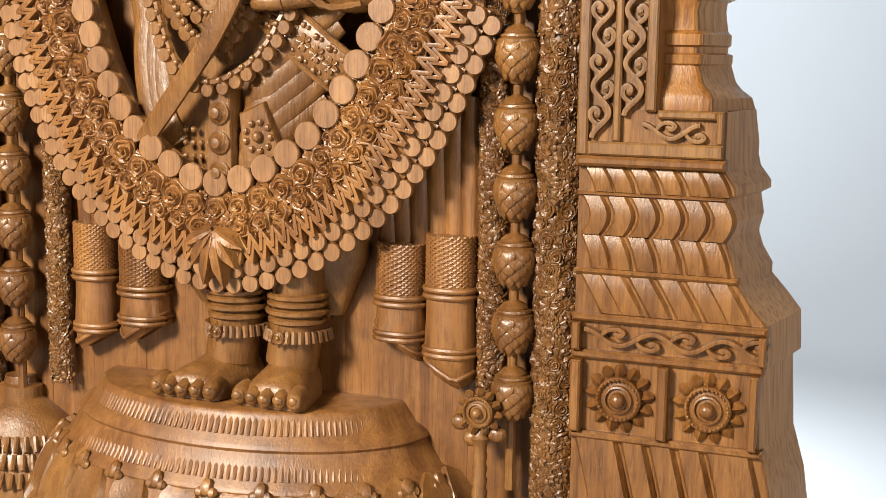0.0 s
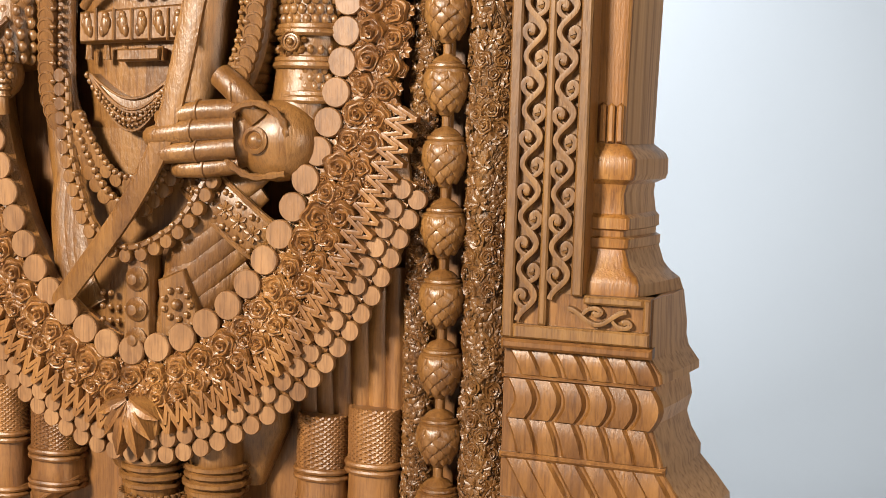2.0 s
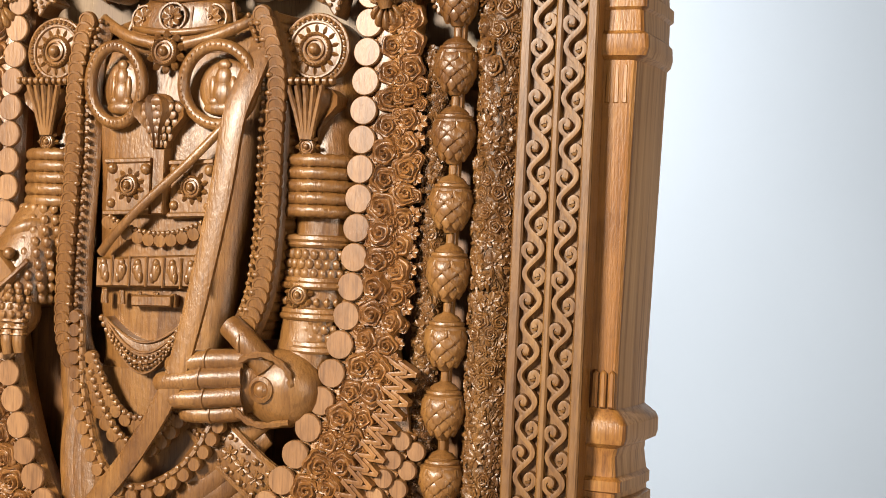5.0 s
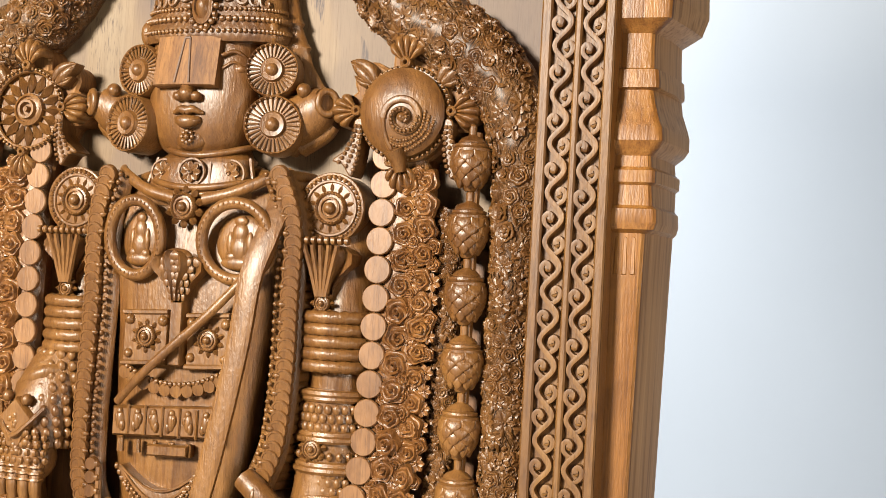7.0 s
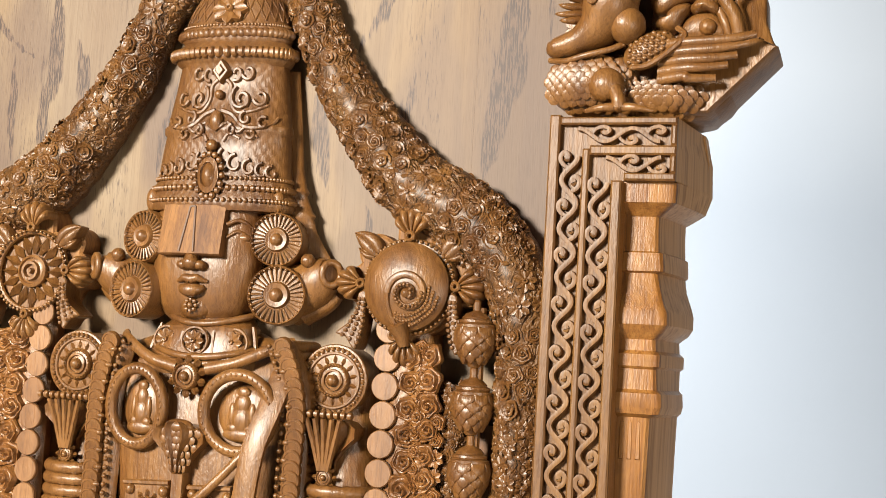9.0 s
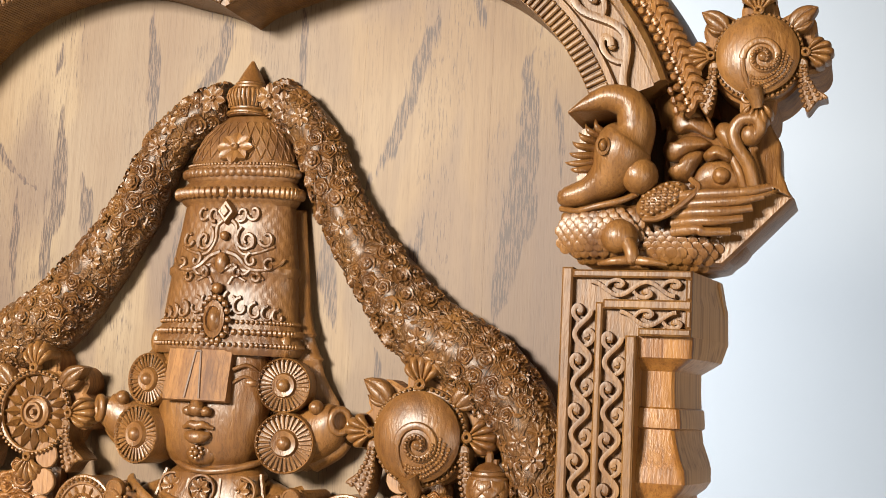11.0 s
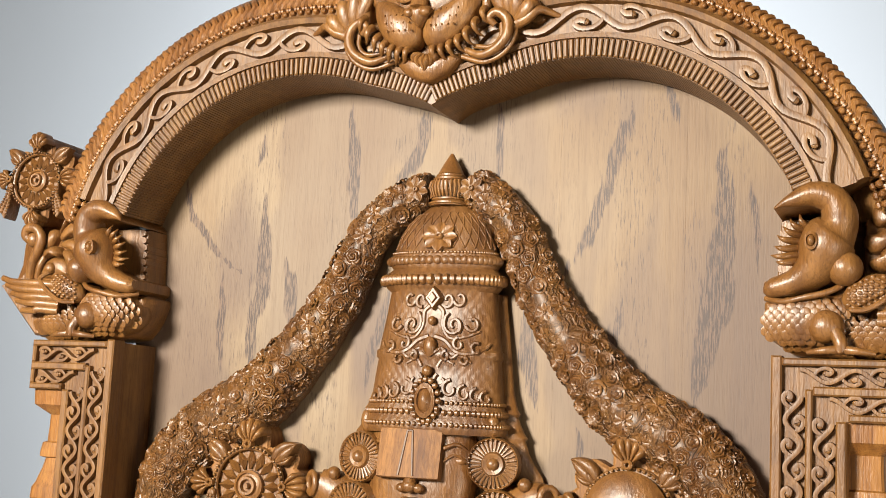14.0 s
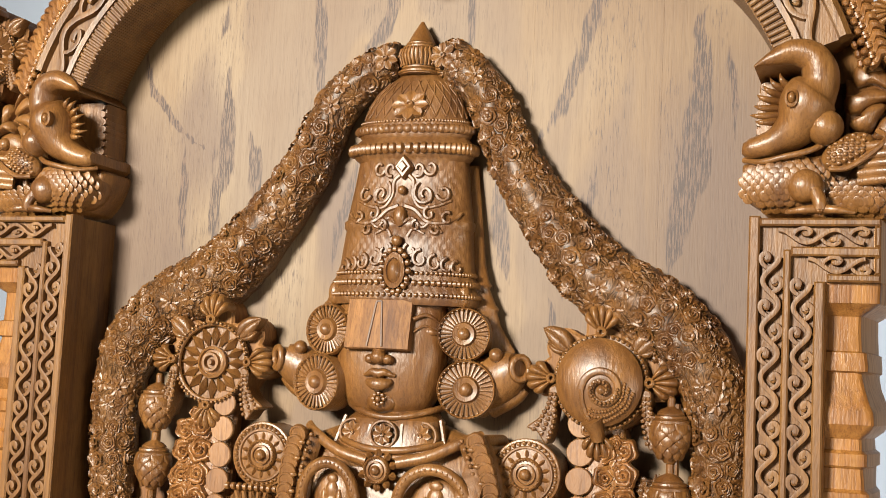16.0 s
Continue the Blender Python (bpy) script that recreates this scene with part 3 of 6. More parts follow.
soffit_m = mesh_of("soffit_rib", Shape().add(prism([(-0.0022, -0.0455), (0.0022, -0.0455), (0.0022, 0.0455), (-0.0022, 0.0455)], -0.0030, 0.004, 0.0012)), ARCHWOOD)
scroll_m = mesh_of("scroll", hook_unit(0.037, 0.058, -0.0085, 0.125), ARCHWOOD)
cup_m = mesh_of("bead_cup", Shape().add(ball((0, -0.003, 0.0015), (0.0048, 0.0070, 0.0048), 8, 6)).add(ball((0, 0.0, -0.0060), (0.0058, 0.0060, 0.0040), 6, 5)).add(ball((-0.0042, -0.001, 0.0078), (0.0034, 0.0055, 0.0046), 6, 5)).add(ball((0.0042, -0.001, 0.0078), (0.0034, 0.0055, 0.0046), 6, 5)), FLORAL)
chev_m = mesh_of("leaf_twist", Shape().add(tube(catmull([(-0.002, 0, -0.006), (0.008, -0.006, -0.004), (0.016, -0.006, 0.004), (0.024, -0.005, 0.004), (0.033, 0.004, 0.000)], 3), lambda t: 0.0070 * (1 - 0.35 * t), 7)), FLORAL)
for side in (1, -1):
    r = 0.2965
    n = 78
    for i in range(n):
        deg = 19.6 + (arch_end(r) - 1.0 - 19.6) * i / (n - 1)
        x, z = arch_pt(side, r, deg)
        x2, z2 = arch_pt(side, r, deg + 0.5)
        rep("rib", rib_m, arch, at2(x, z, -0.199, x2 - x, z2 - z))
    n = 150
    for i in range(n):
        deg = 19.6 + (arch_end(0.2845) - 0.6 - 19.6) * i / (n - 1)
        x, z = arch_pt(side, 0.2872, deg)
        x2, z2 = arch_pt(side, 0.2872, deg + 0.5)
        d = Vector((x2 - x, 0, z2 - z)).normalized()
        inw = Vector((-d.z, 0, d.x)) * (1 if side > 0 else -1)
        m = Matrix(((d.x, -inw.x, 0, x), (0, 0, 1, -0.151), (d.z, -inw.z, 0, z), (0, 0, 0, 1)))
        rep("soffit_rib", soffit_m, arch, m)
    n = 10
    for i in range(n):
        deg = 20 + i * 9.9
        x, z = arch_pt(side, 0.336, deg)
        x2, z2 = arch_pt(side, 0.336, deg + 9.9)
        rep("scroll", scroll_m, arch, at2(x, z, -0.1975, x2 - x, z2 - z, 1, (-1 if i % 2 else 1) * side))
    vine = []
    for i in range(n * 8 + 1):
        rr = 0.336 - 0.0126 * math.cos(math.pi * i / 8)
        vine.append(arch_pt(side, rr, 20 + i * 9.9 / 8))
    part("vine", ribbon(vine, 0.0050, -0.2060, -0.1970, 0.8), ARCHWOOD, arch)
    for i in range(59):
        deg = 14.05 + i * 1.85
        x, z = arch_pt(side, 0.3775, deg)
        rep("bead_cup", cup_m, arch, at2(x, z, -0.184, x - side * ACX, z - ACZ))
    for i in range(68):
        deg = 14.65 + i * 1.585
        a = radians(deg)
        x, z = arch_pt(side, 0.386, deg)
        m = at2(x, z, -0.175, -math.sin(a) * side, math.cos(a), 1, .72 if side > 0 else -1)
        rep("leaf_twist", chev_m, arch, m)

# ---- side pillars with stepped base ----
BASE = [(FLOOR_Z, .664, .690), (.02, .664, .690), (.095, .655, .679), (.136, .645, .667), (.142, .642, .665), (.224, .637, .660), (.228, .645, .668), (.238, .646, .668),
        (.272, .643, .666), (.292, .626, .650), (.311, .613, .633), (.322, .610, .633), (.340, .604, .622), (.355, .599, .617), (.359, .596, .617), (.376, .602, .621), (.398, .594, .617),
        (.404, .606, .627), (.412, .605, .627), (.428, .594, .615), (.440, .5935, .612), (.453, .5935, .612), (.488, .5935, .607)]
COLUMN = [(.488, .577, .606), (.500, .577, .602), (.507, .574, .592), (.516, .565, .584), (.534, .559, .578), (.536, .562, .579), (.545, .563, .579), (.547, .557, .574), (.553, .557, .574),
          (.555, .563, .577), (.566, .563, .577), (.570, .557, .573), (.590, .555, .570), (.600, .558, .571), (.605, .565, .582), (.611, .567, .584), (.626, .567, .584), (.632, .563, .581),
          (.641, .554, .568), (.700, .554, .569), (.968, .559, .575), (1.008, .560, .576), (1.012, .570, .580), (1.020, .573, .582), (1.034, .572, .581), (1.038, .567, .577), (1.060, .565, .577),
          (1.063, .569, .581), (1.076, .569, .581), (1.080, .564, .576), (1.092, .563, .575), (1.100, .571, .585), (1.108, .576, .590), (1.122, .575, .590), (1.130, .571, .588), (1.150, .565, .581),
          (1.164, .562, .579), (1.166, .569, .582), (1.172, .569, .582), (1.186, .567, .581), (1.188, .562, .578), (1.210, .561, .577), (1.226, .561, .577), (1.234, .572, .590), (1.240, .580, .599),
          (1.260, .581, .606), (1.263, .581, .606)]


def pillar(side):
    sh = 0.0 if side > 0 else -0.022

    def X(x):
        return side * x + sh

    thing_ = thing("carved_pillar", "varnished wooden side pillar with scroll bands above a stepped leaf base", "pillar", "pillars of the panel")

    def flip(shape):
        s = shape if isinstance(shape, Shape) else Shape().add(shape)
        s.v = [(X(x), y, z) for x, y, z in s.v]
        return s

    def rowz(z0, table):
        for (za, fa, ra), (zb, fb, rb) in zip(table, table[1:]):
            if za <= z0 <= zb:
                t = (z0 - za) / max(1e-6, zb - za)
                return fa + (fb - fa) * t, ra + (rb - ra) * t
        return table[-1][1:]

    # stepped base: front and flank of one block
    s = Shape()
    rows = [[(.442, -.07, z), (.442, -.198, z), (f - .002, -.198, z), (f, -.196, z), (f * .5 + r * .5 + .002, -.14, z), (r, -.085, z), (r - .01, -.07, z)] for z, f, r in BASE]
    v, f = grid(rows, True, True, True)
    s.add((v, f))
    s.m = [1 if (i % 7) in (3, 4, 5) else 0 for i in range(len(f))]
    part("base_block", flip(s), [LEAFROW, FLANK], thing_, "stepped base block with pale grained flank", 25)
    # colonnette
    s = Shape()
    rows = []
    for z, f_, r in COLUMN:
        yf = -.176 - (f_ - .556) * .75
        rows.append([(.515, -.07, z), (.515, yf, z), (f_ - .009, yf, z), (f_ - .004, yf + .0012, z), (f_ - .001, yf + .004, z), (f_, yf + .008, z), (f_ * .45 + r * .55 + .002, -.128, z), (r, -.085, z), (r - .01, -.07, z)])
    v, f = grid(rows, True, True, True)
    s.add((v, f))
    s.m = [1 if (i % 9) in (5, 6, 7) else 0 for i in range(len(f))]
    part("colonnette", flip(s), [AMBER, FLANK], thing_, "moulded half column with bell-shaped capital", 28)
    for z0, z1 in ((.642, .682), (.962, 1.006)):
        for k in range(3):
            x = .5300 + .0090 * k
            part("flute", flip(Shape().add(prism([(x - .0034, z0), (x + .0034, z0), (x + .0034, z1 - .003), (x, z1), (x - .0034, z1 - .003)], -.1795, -.165, .0022))), AMBER, thing_)
    # splayed reveal between the band and the half column
    part("reveal", flip(Shape().add(grid([[(.5225, -.2035, z), (.5252, -.165, z), (.5225, -.165, z), (.5215, -.198, z)] for z in (.4890, 1.2615)], True, True, True))), AMBER, thing_)
    # jamb with its raised rails
    part("jamb", flip(Shape().add(prism([(.442, .440), (.592, .440), (.592, .488), (.5215, .488), (.5215, 1.262), (.580, 1.262), (.580, 1.332), (.442, 1.332)], -.1965, -.07, .0005))), PILLAR, thing_)
    part("cap_block", flip(Shape().add(prism([(.560, 1.264), (.6, 1.264), (.603, 1.298), (.597, 1.331), (.560, 1.331)], -.1, -.07, .001)).add(
        grid([[(.5795, -.2, z), (r, -.085, z), (r - .02, -.085, z), (.56, -.19, z)] for z, r in ((1.2625, .606), (1.297, .605), (1.3315, .597))], True, True, True))), FLANK, thing_)
    rails = [(.4395, .4515, .440, 1.3345), (.4775, .4855, .455, 1.297), (.5105, .5222, .487, 1.262), (.4516, .580, 1.3235, 1.332), (.4856, .580, 1.290, 1.3005), (.5241, .580, 1.262, 1.2705), (.4516, .592, .440, .4545), (.5241, .5845, .480, .4885),
             (.5846, .592, .4546, .4885), (.5735, .580, 1.2706, 1.2899), (.5735, .580, 1.3006, 1.3234)]
    for a, b, c, d in rails:
        part("rail", flip(Shape().add(box(a, b, YF - .003, -.18, c, d, .002))), PILLAR, thing_)
    unit = mesh_of("scroll", flip_local(hook_unit(.0262, .0268, -.0075, .15), side), PILLAR)
    flat = mesh_of("scroll", flip_local(hook_unit(.0215, .030, -.0075, .15), side), PILLAR)

    def vine(x0, z0, w, length, n, me, along_x, mat=PILLAR, y0=-.197, rise=.0085):
        part("vine", flip(Shape().add(ribbon(wave(x0, z0, w, length, n, along_x), w * .125, y0 - rise, y0, .8))), mat, thing_)
        for i in range(n):
            k = -1 if i % 2 else 1
            if along_x:
                rep("scroll", me, thing_, at2(X(x0 + i * length), z0, y0, side, 0, 1, k))
            else:
                rep("scroll", me, thing_, at2(X(x0), z0 + i * length, y0, 0, 1, 1, k))

    vine(.4645, .458, .0262, .0268, 31, unit, False)
    vine(.498, .482, .0262, .0268, 29, unit, False)
    vine(.472, 1.312, .0215, .030, 3, flat, True)
    vine(.504, 1.280, .0215, .030, 2, flat, True)
    vine(.508, .467, .0215, .030, 2, flat, True)
    # cornice ledges
    for z0, z1, d in ((.429, .4395, .012), (.3965, .4015, .004), (.313, .3195, .006), (.2625, .2715, .009), (.2215, .2315, .008), (.1325, .1415, .008)):
        f_, r_ = rowz((z0 + z1) / 2, BASE)
        part("ledge", flip(Shape().add(box(.4405, f_ + .002, -.198 - d, -.19, z0, z1, .003))), LEAFROW, thing_)
    # leaf rows: bottom, top, slant, curl, tiles
    for z0, z1, sl, cu, n, bu in ((.402, .429, .014, .002, 6, .0062), (.356, .397, .000, .009, 6, .0070), (.320, .355, .012, .002, 6, .0062), (.272, .313, .024, .001, 6, .0062), (-.02, .133, .030, .004, 7, .011)):
        f_, r_ = rowz((z0 + z1) / 2, BASE)
        w = (f_ - .442 - .004) / n
        me = mesh_of("leaf_tile", flip_local(Shape().add(slanted_leaf(w, z1 - z0, sl, cu, bu)), side), LEAFROW)
        for k in range(n):
            x = .442 + .002 + w * (k + .5) - (.35 * sl if k else .0) - (.35 * sl if k == n - 1 else 0)
            rep("leaf_tile", me, thing_, Matrix.Translation((X(x), -.197, z0)))
    # scroll strip and the two rosette panels
    for a, b, c, d in ((.442, .451, .232, .262), (.638, .6455, .232, .262), (.442, .453, .142, .221), (.536, .547, .142, .221), (.631, .640, .142, .221)):
        part("rail", flip(Shape().add(box(a, b, YF - .010, -.19, c, d, .002))), LEAFROW, thing_)
    strip = mesh_of("scroll", flip_local(hook_unit(.0225, .037, -.0085, .15), side), LEAFROW)
    vine(.455, .247, .0225, .037, 5, strip, True, LEAFROW, -.198, .0095)
    ros = mesh_of("rosette", rosette(.036, 13), LEAFROW)
    for x in (.4945, .589):
        rep("rosette", ros, thing_, Matrix.Translation((X(x), -.198, .181)))
    return thing_


def flip_local(shape, side):
    if side < 0:
        shape.v = [(-x, y, z) for x, y, z in shape.v]
    return shape


for side in (1, -1):
    pillar(side)

# ---- strands of blossom over the crown and down beside the pillars ----
ROSES = [mesh_of("blossom", rose(1.0, seed=k), FLORAL, 50) for k in range(3)]
DAISY = mesh_of("blossom", daisy(1.0, 7), FLORAL, 50)
STAR = mesh_of("blossom", daisy(1.0, 9), BLOSSOM, 50)
PETALLED = mesh_of("blossom", open_rose(1.0), BLOSSOM, 50)
DARK_ROSES = [mesh_of("blossom", rose(1.0, seed=k + 3), BLOSSOM, 50) for k in range(3)]
DARK_DAISY = mesh_of("blossom", daisy(1.0, 7), BLOSSOM, 50)


def petal_stuff(name, path, rad, step, size, parent, seed, label, front=(-1.5, 1.5), mat=None):
    """Small crowded leaves over a strand, as one mesh."""
    rng = random.Random(seed)
    s = Shape()
    places = resample(path, step)
    for i, (p, d) in enumerate(places):
        w = Vector((0, -1, 0))
        u = d.cross(w).normalized()
        r0 = rad(i / (len(places) - 1)) if callable(rad) else rad
        for k in range(8):
            a = rng.uniform(*front)
            if p.z > 1.04 and abs(a) < 1.0 and rng.random() < .72:
                continue
            out = w * math.cos(a) + u * math.sin(a)
            base = p + out * r0 * rng.uniform(0.88, 1.0)
            along = (d * rng.uniform(-1, 1) + out.cross(d) * rng.uniform(-1, 1)).normalized()
            side_ = out.cross(along).normalized()
            L, W = size * rng.uniform(0.7, 1.3), size * rng.uniform(0.3, 0.55)
            rows = []
            for q, ww, h in ((-.9, .1, 0), (-.2, 1.0, .55), (.5, .9, .70), (1.0, .1, .30)):
                c = base + along * (L * q) + out * (h * size * 0.8)
                rows.append([c - side_ * (W * ww) - out * size * .25, c, c + side_ * (W * ww) - out * size * .25])
            s.add(grid(rows))
    ob = part(name, s, mat or FLORAL, parent, label, 60)
    ob["kind"] = "stuff"
    return ob


def lumpy(path, rad, seed, n=24, seam=0.0):
    """Strand with shallow chased waves; past the shoulder it is ringed at even steps."""
    def wave(i, a):
        p = path[i]
        k = 1 + 0.05 * noise.noise(Vector((p.x * 55, 2.2 * math.cos(a), p.z * 55 + seed))) + 0.035 * noise.noise(Vector((p.x * 140, 5 * math.sin(a), p.z * 140)))
        if seam and p.z < 0.99 and (p.z + 1) % seam < 0.007:
            k *= 0.88
        return k
    return tube(path, rad, n, 1.0, False, wave)


def blossom_strand(name, label, pts, rad, seed, size, spread, group="flower strands"):
    """Round strand with clusters of carved blossoms and chased bare stretches between."""
    rng = random.Random(seed)
    path = catmull(pts, 14)
    radf = rad if callable(rad) else (lambda t: rad)
    th = thing(name, label, "garland", group)
    line = [q for q, _ in resample(path, 0.006)]
    part("strand", lumpy(line, radf, seed, 24, 0.195), STRAND, th, "", 60)
    total = len(line) * 0.006
    run = 0.012
    where = resample(path, 0.002)
    row = 0
    while run < total - 0.02:
        ph = (run + seed * 0.021) % 0.175
        cluster = "rose" if ph < 0.095 else ("bare" if ph < 0.115 else ("daisy" if ph < 0.160 else "bare"))
        i = min(len(where) - 1, int(run / 0.002))
        p, d = where[i]
        low = p.z < 1.0
        rad_ = radf(run / total)
        w = Vector((0, -1, 0))
        u = d.cross(w).normalized()
        if cluster == "bare" and not low:
            run += 0.010
            continue
        s_ = size * (1.0 if cluster == "rose" else 1.12) * (0.86 if low else 1.0)
        cols = max(2, round(2 * spread * rad_ / (s_ * 1.95)))
        for k in range(cols):
            if cluster != "rose" and rng.random() < .12:
                continue
            a = spread * (2 * (k + .5 + (0.22 if row % 2 else -0.22)) / cols - 1) + rng.uniform(-.10, .10)
            out = (w * math.cos(a) + u * math.sin(a)).normalized()
            r = s_ * rng.uniform(0.80, 1.12)
            pos = p + out * (rad_ * 0.955) + d * rng.uniform(-.25, .25) * s_
            t = d.cross(out).normalized()
            m3 = Matrix((t, -out, t.cross(-out))).transposed()
            turn = Matrix.Rotation(rng.uniform(0, 6.28), 3, "Y")
            me = (rng.choice(DARK_ROSES) if rng.random() < .6 else PETALLED) if cluster == "rose" else (DARK_DAISY if rng.random() < .7 else STAR)
            rep("blossom", me, th, Matrix.LocRotScale(pos, (m3 @ turn).to_quaternion(), (r, r * .78, r)))
        row += 1
        run += s_ * (1.75 if cluster == "rose" else 1.9)
    if pts[0][2] > 1.5:
        for q, z in ((.040, 1.552), (.060, 1.541)):
            rep("blossom", DARK_DAISY, th, Matrix.Translation((math.copysign(q, pts[0][0]), -.140, z)) @ Matrix.Diagonal((.017, .015, .017, 1)))
    petal_stuff("leaf_filling", path, radf, 0.0055, 0.0062, th, seed + 5, "small carved leaves and buds between the blossoms", mat=BLOSSOM)
    return th


for side in (1, -1):
    sh = 0 if side > 0 else -0.012
    top = [(.030, 1.553), (.046, 1.549), (.068, 1.534), (.101, 1.496), (.140, 1.412), (.193, 1.335), (.255, 1.266), (.331, 1.222), (.386, 1.162), (.406, 1.085), (.404, .98), (.402, .75), (.403, .4), (.405, .1), (.406, -.06)]
    pts = [(side * x + sh * (1 if z < 1.5 else 0), (-.106 if z > 1.545 else -.118) if z > 1.2 else (-.128 if z > 1.0 else -.128), z) for x, z in top]
    blossom_strand("flower_garland", "thick carved wooden flower garland draped from the crown down the pillar", pts, lambda t: .0285 + .018 * math.exp(-((t - .24) / .11) ** 2), 11 + side, .0118, 1.45)

# ---- great garland of cut discs, roses, points and overlapping scales ----
half = [(.243, -.140, 1.090), (.2435, -.148, .95), (.2425, -.149, .84), (.2405, -.151, .77), (.236, -.155, .715), (.223, -.162, .648), (.200, -.172, .584), (.166, -.181, .510), (.119, -.189, .447), (.058, -.196, .404), (0.0, -.198, .388)]
GPATH = catmull(half + [(-x + .003, y, z) for x, y, z in half[-2::-1]], 12)
garland = thing("great_garland", "heavy carved garland of discs, roses and scales round the statue", "garland", "flower strands")


def along(offset, step, lift=0.0, zmax=9.0):
    """Places beside the garland's inner edge, moved outwards by offset."""
    pts = []
    for i, p in enumerate(GPATH):
        a, b = GPATH[max(0, i - 1)], GPATH[min(len(GPATH) - 1, i + 1)]
        t = (b - a).normalized()
        n = Vector((t.z, 0, -t.x))
        n = -n.normalized()
        pts.append(p + n * (-offset) + Vector((0, -lift, 0)))
    return [(p, d) for p, d in resample(pts, step) if p.z < zmax]


probe = along(0.03, 0.05)
GSIGN = 1 if min(p.z for p, d in probe) < 0.38 else -1


def row(offset, step, lift=0.0, zmax=9.0):
    return along(offset * GSIGN, step, lift, zmax)


bed = Shape()
outer = [(o, l) for o, l in ((-.010, -.014), (-.004, -.004), (.02, 0.002), (.05, .004), (.085, .000), (.112, -.006), (.125, -.014), (.123, -.04), (0.0, -.045))]
rows_ = []
for i, p in enumerate(GPATH):
    a, b = GPATH[max(0, i - 1)], GPATH[min(len(GPATH) - 1, i + 1)]
    t = (b - a).normalized()
    n = Vector((-t.z, 0, t.x)) * (-1 if GSIGN > 0 else 1)
    n = Vector((t.z, 0, -t.x)) * GSIGN
    k = 0.42 if p.z > .70 else (0.42 + 0.58 * min(1, (.70 - p.z) / .10))
    rows_.append([p + n * (o * k if o > 0 else o) + Vector((0, -l, 0)) for o, l in outer])
bed.add(grid(rows_, True, True, True))
part("garland_bed", bed, FLORAL, garland)
disc_m = mesh_of("disc", disc(.0166, .0055, 24), DISC, 30)
for p, d in row(0.0, .0337, .004):
    rep("disc", disc_m, garland, Matrix.Translation(p))
rng = random.Random(4)
for off, size, lift, zm in ((.030, .0165, .006, 1.075), (.054, .0155, .004, 1.075)):
    for p, d in row(off, size * 1.85, lift, zm):
        r = size * rng.uniform(.85, 1.15)
        rep("rose", rng.choice(ROSES), garland, Matrix.LocRotScale(p, Euler((rng.uniform(-.2, .2), rng.uniform(0, 6), rng.uniform(-.25, .25))), (r, r, r)))
for off, size, lift, zm in ((.0425, .0095, .007, 1.075), (.018, .008, .003, .9), (.066, .010, .002, 1.0)):
    for p, d in row(off, size * 2.1, lift, zm):
        r = size * rng.uniform(.8, 1.2)
        rep("small_blossom", DAISY if rng.random() < .5 else rng.choice(ROSES), garland, Matrix.LocRotScale(p, Euler((0, rng.uniform(0, 6), 0)), (r, r, r)))
# pointed leaves in a zigzag
vee = Shape()
for dx, top in ((-.005, -.010), (.006, -.008)):
    vee.add(ribbon([(dx - .0115, -.0083), (dx + .0110, -.0004), (dx + .0110, .0004), (dx - .0115, .0083)], .0030, top, .006, .75))
point_m = mesh_of("point", vee, FLORAL, 25)
for p, d in row(.081, .0165, .002, .665):
    n = Vector((d.z, 0, -d.x)) * GSIGN
    rep("point", point_m, garland, Matrix(((n.x, 0, d.x, p.x), (0, 1, 0, p.y), (n.z, 0, d.z, p.z), (0, 0, 0, 1))))
scale_m = mesh_of("scale", disc(.0110, .006, 18), DISC, 30)
pin_m = mesh_of("pin", Shape().add(ribbon([(-.005, 0), (0, 0), (.006, 0)], .0036, -.003, .004)), FLORAL)
for off, ph, lift in ((.1045, 0, -.003), (.1235, 1, -.008)):
    for p, d in row(off, .0232, lift, .60):
        n = Vector((d.z, 0, -d.x)) * GSIGN
        rep("scale", scale_m, garland, Matrix.Translation(p + d * (.0116 * ph)))
        rep("pin", pin_m, garland, Matrix(((n.x, 0, d.x, p.x - n.x * .014), (0, 1, 0, p.y + .001), (n.z, 0, d.z, p.z - n.z * .014), (0, 0, 0, 1))))
back = thing("lower_back_panel", "brown carved wooden ground behind the legs and columns", "wooden panel")
edges = [-.462, -.318, -.165, -.020, .128, .290, .440]
for a, b in zip(edges, edges[1:]):
    part("plank", prism([(a, FLOOR_Z), (b, FLOOR_Z), (b, .985), (a, .985)], -.112, YB - .0005, .0006), LEGBOARD, back)
petal_stuff("leaf_filling", [p for p, d in row(.045, .01, -.006, 1.05)], .012, .006, .008, garland, 8, "crowded small carved leaves", (-2.2, 2.2))
# pendant leaf fan at the lowest point
fan = Shape()
for a, L in ((-60, .045), (-32, .055), (-10, .07), (12, .07), (34, .055), (62, .045)):
    m = Matrix.Rotation(radians(a), 4, "Y")
    rows_ = [[(-w, .006, -q * L), (-w * .5, -h, -q * L), (0, -h * .8, -q * L), (w * .5, -h, -q * L), (w, .006, -q * L)] for q, w, h in ((.05, .004, .006), (.35, .011, .014), (.7, .011, .012), (1.0, .001, .004))]
    fan.add(grid(rows_), m)
part("leaf_fan", Shape().add((fan.v, fan.f), Matrix.Translation((.004, -.212, .335))), FLORAL, garland)

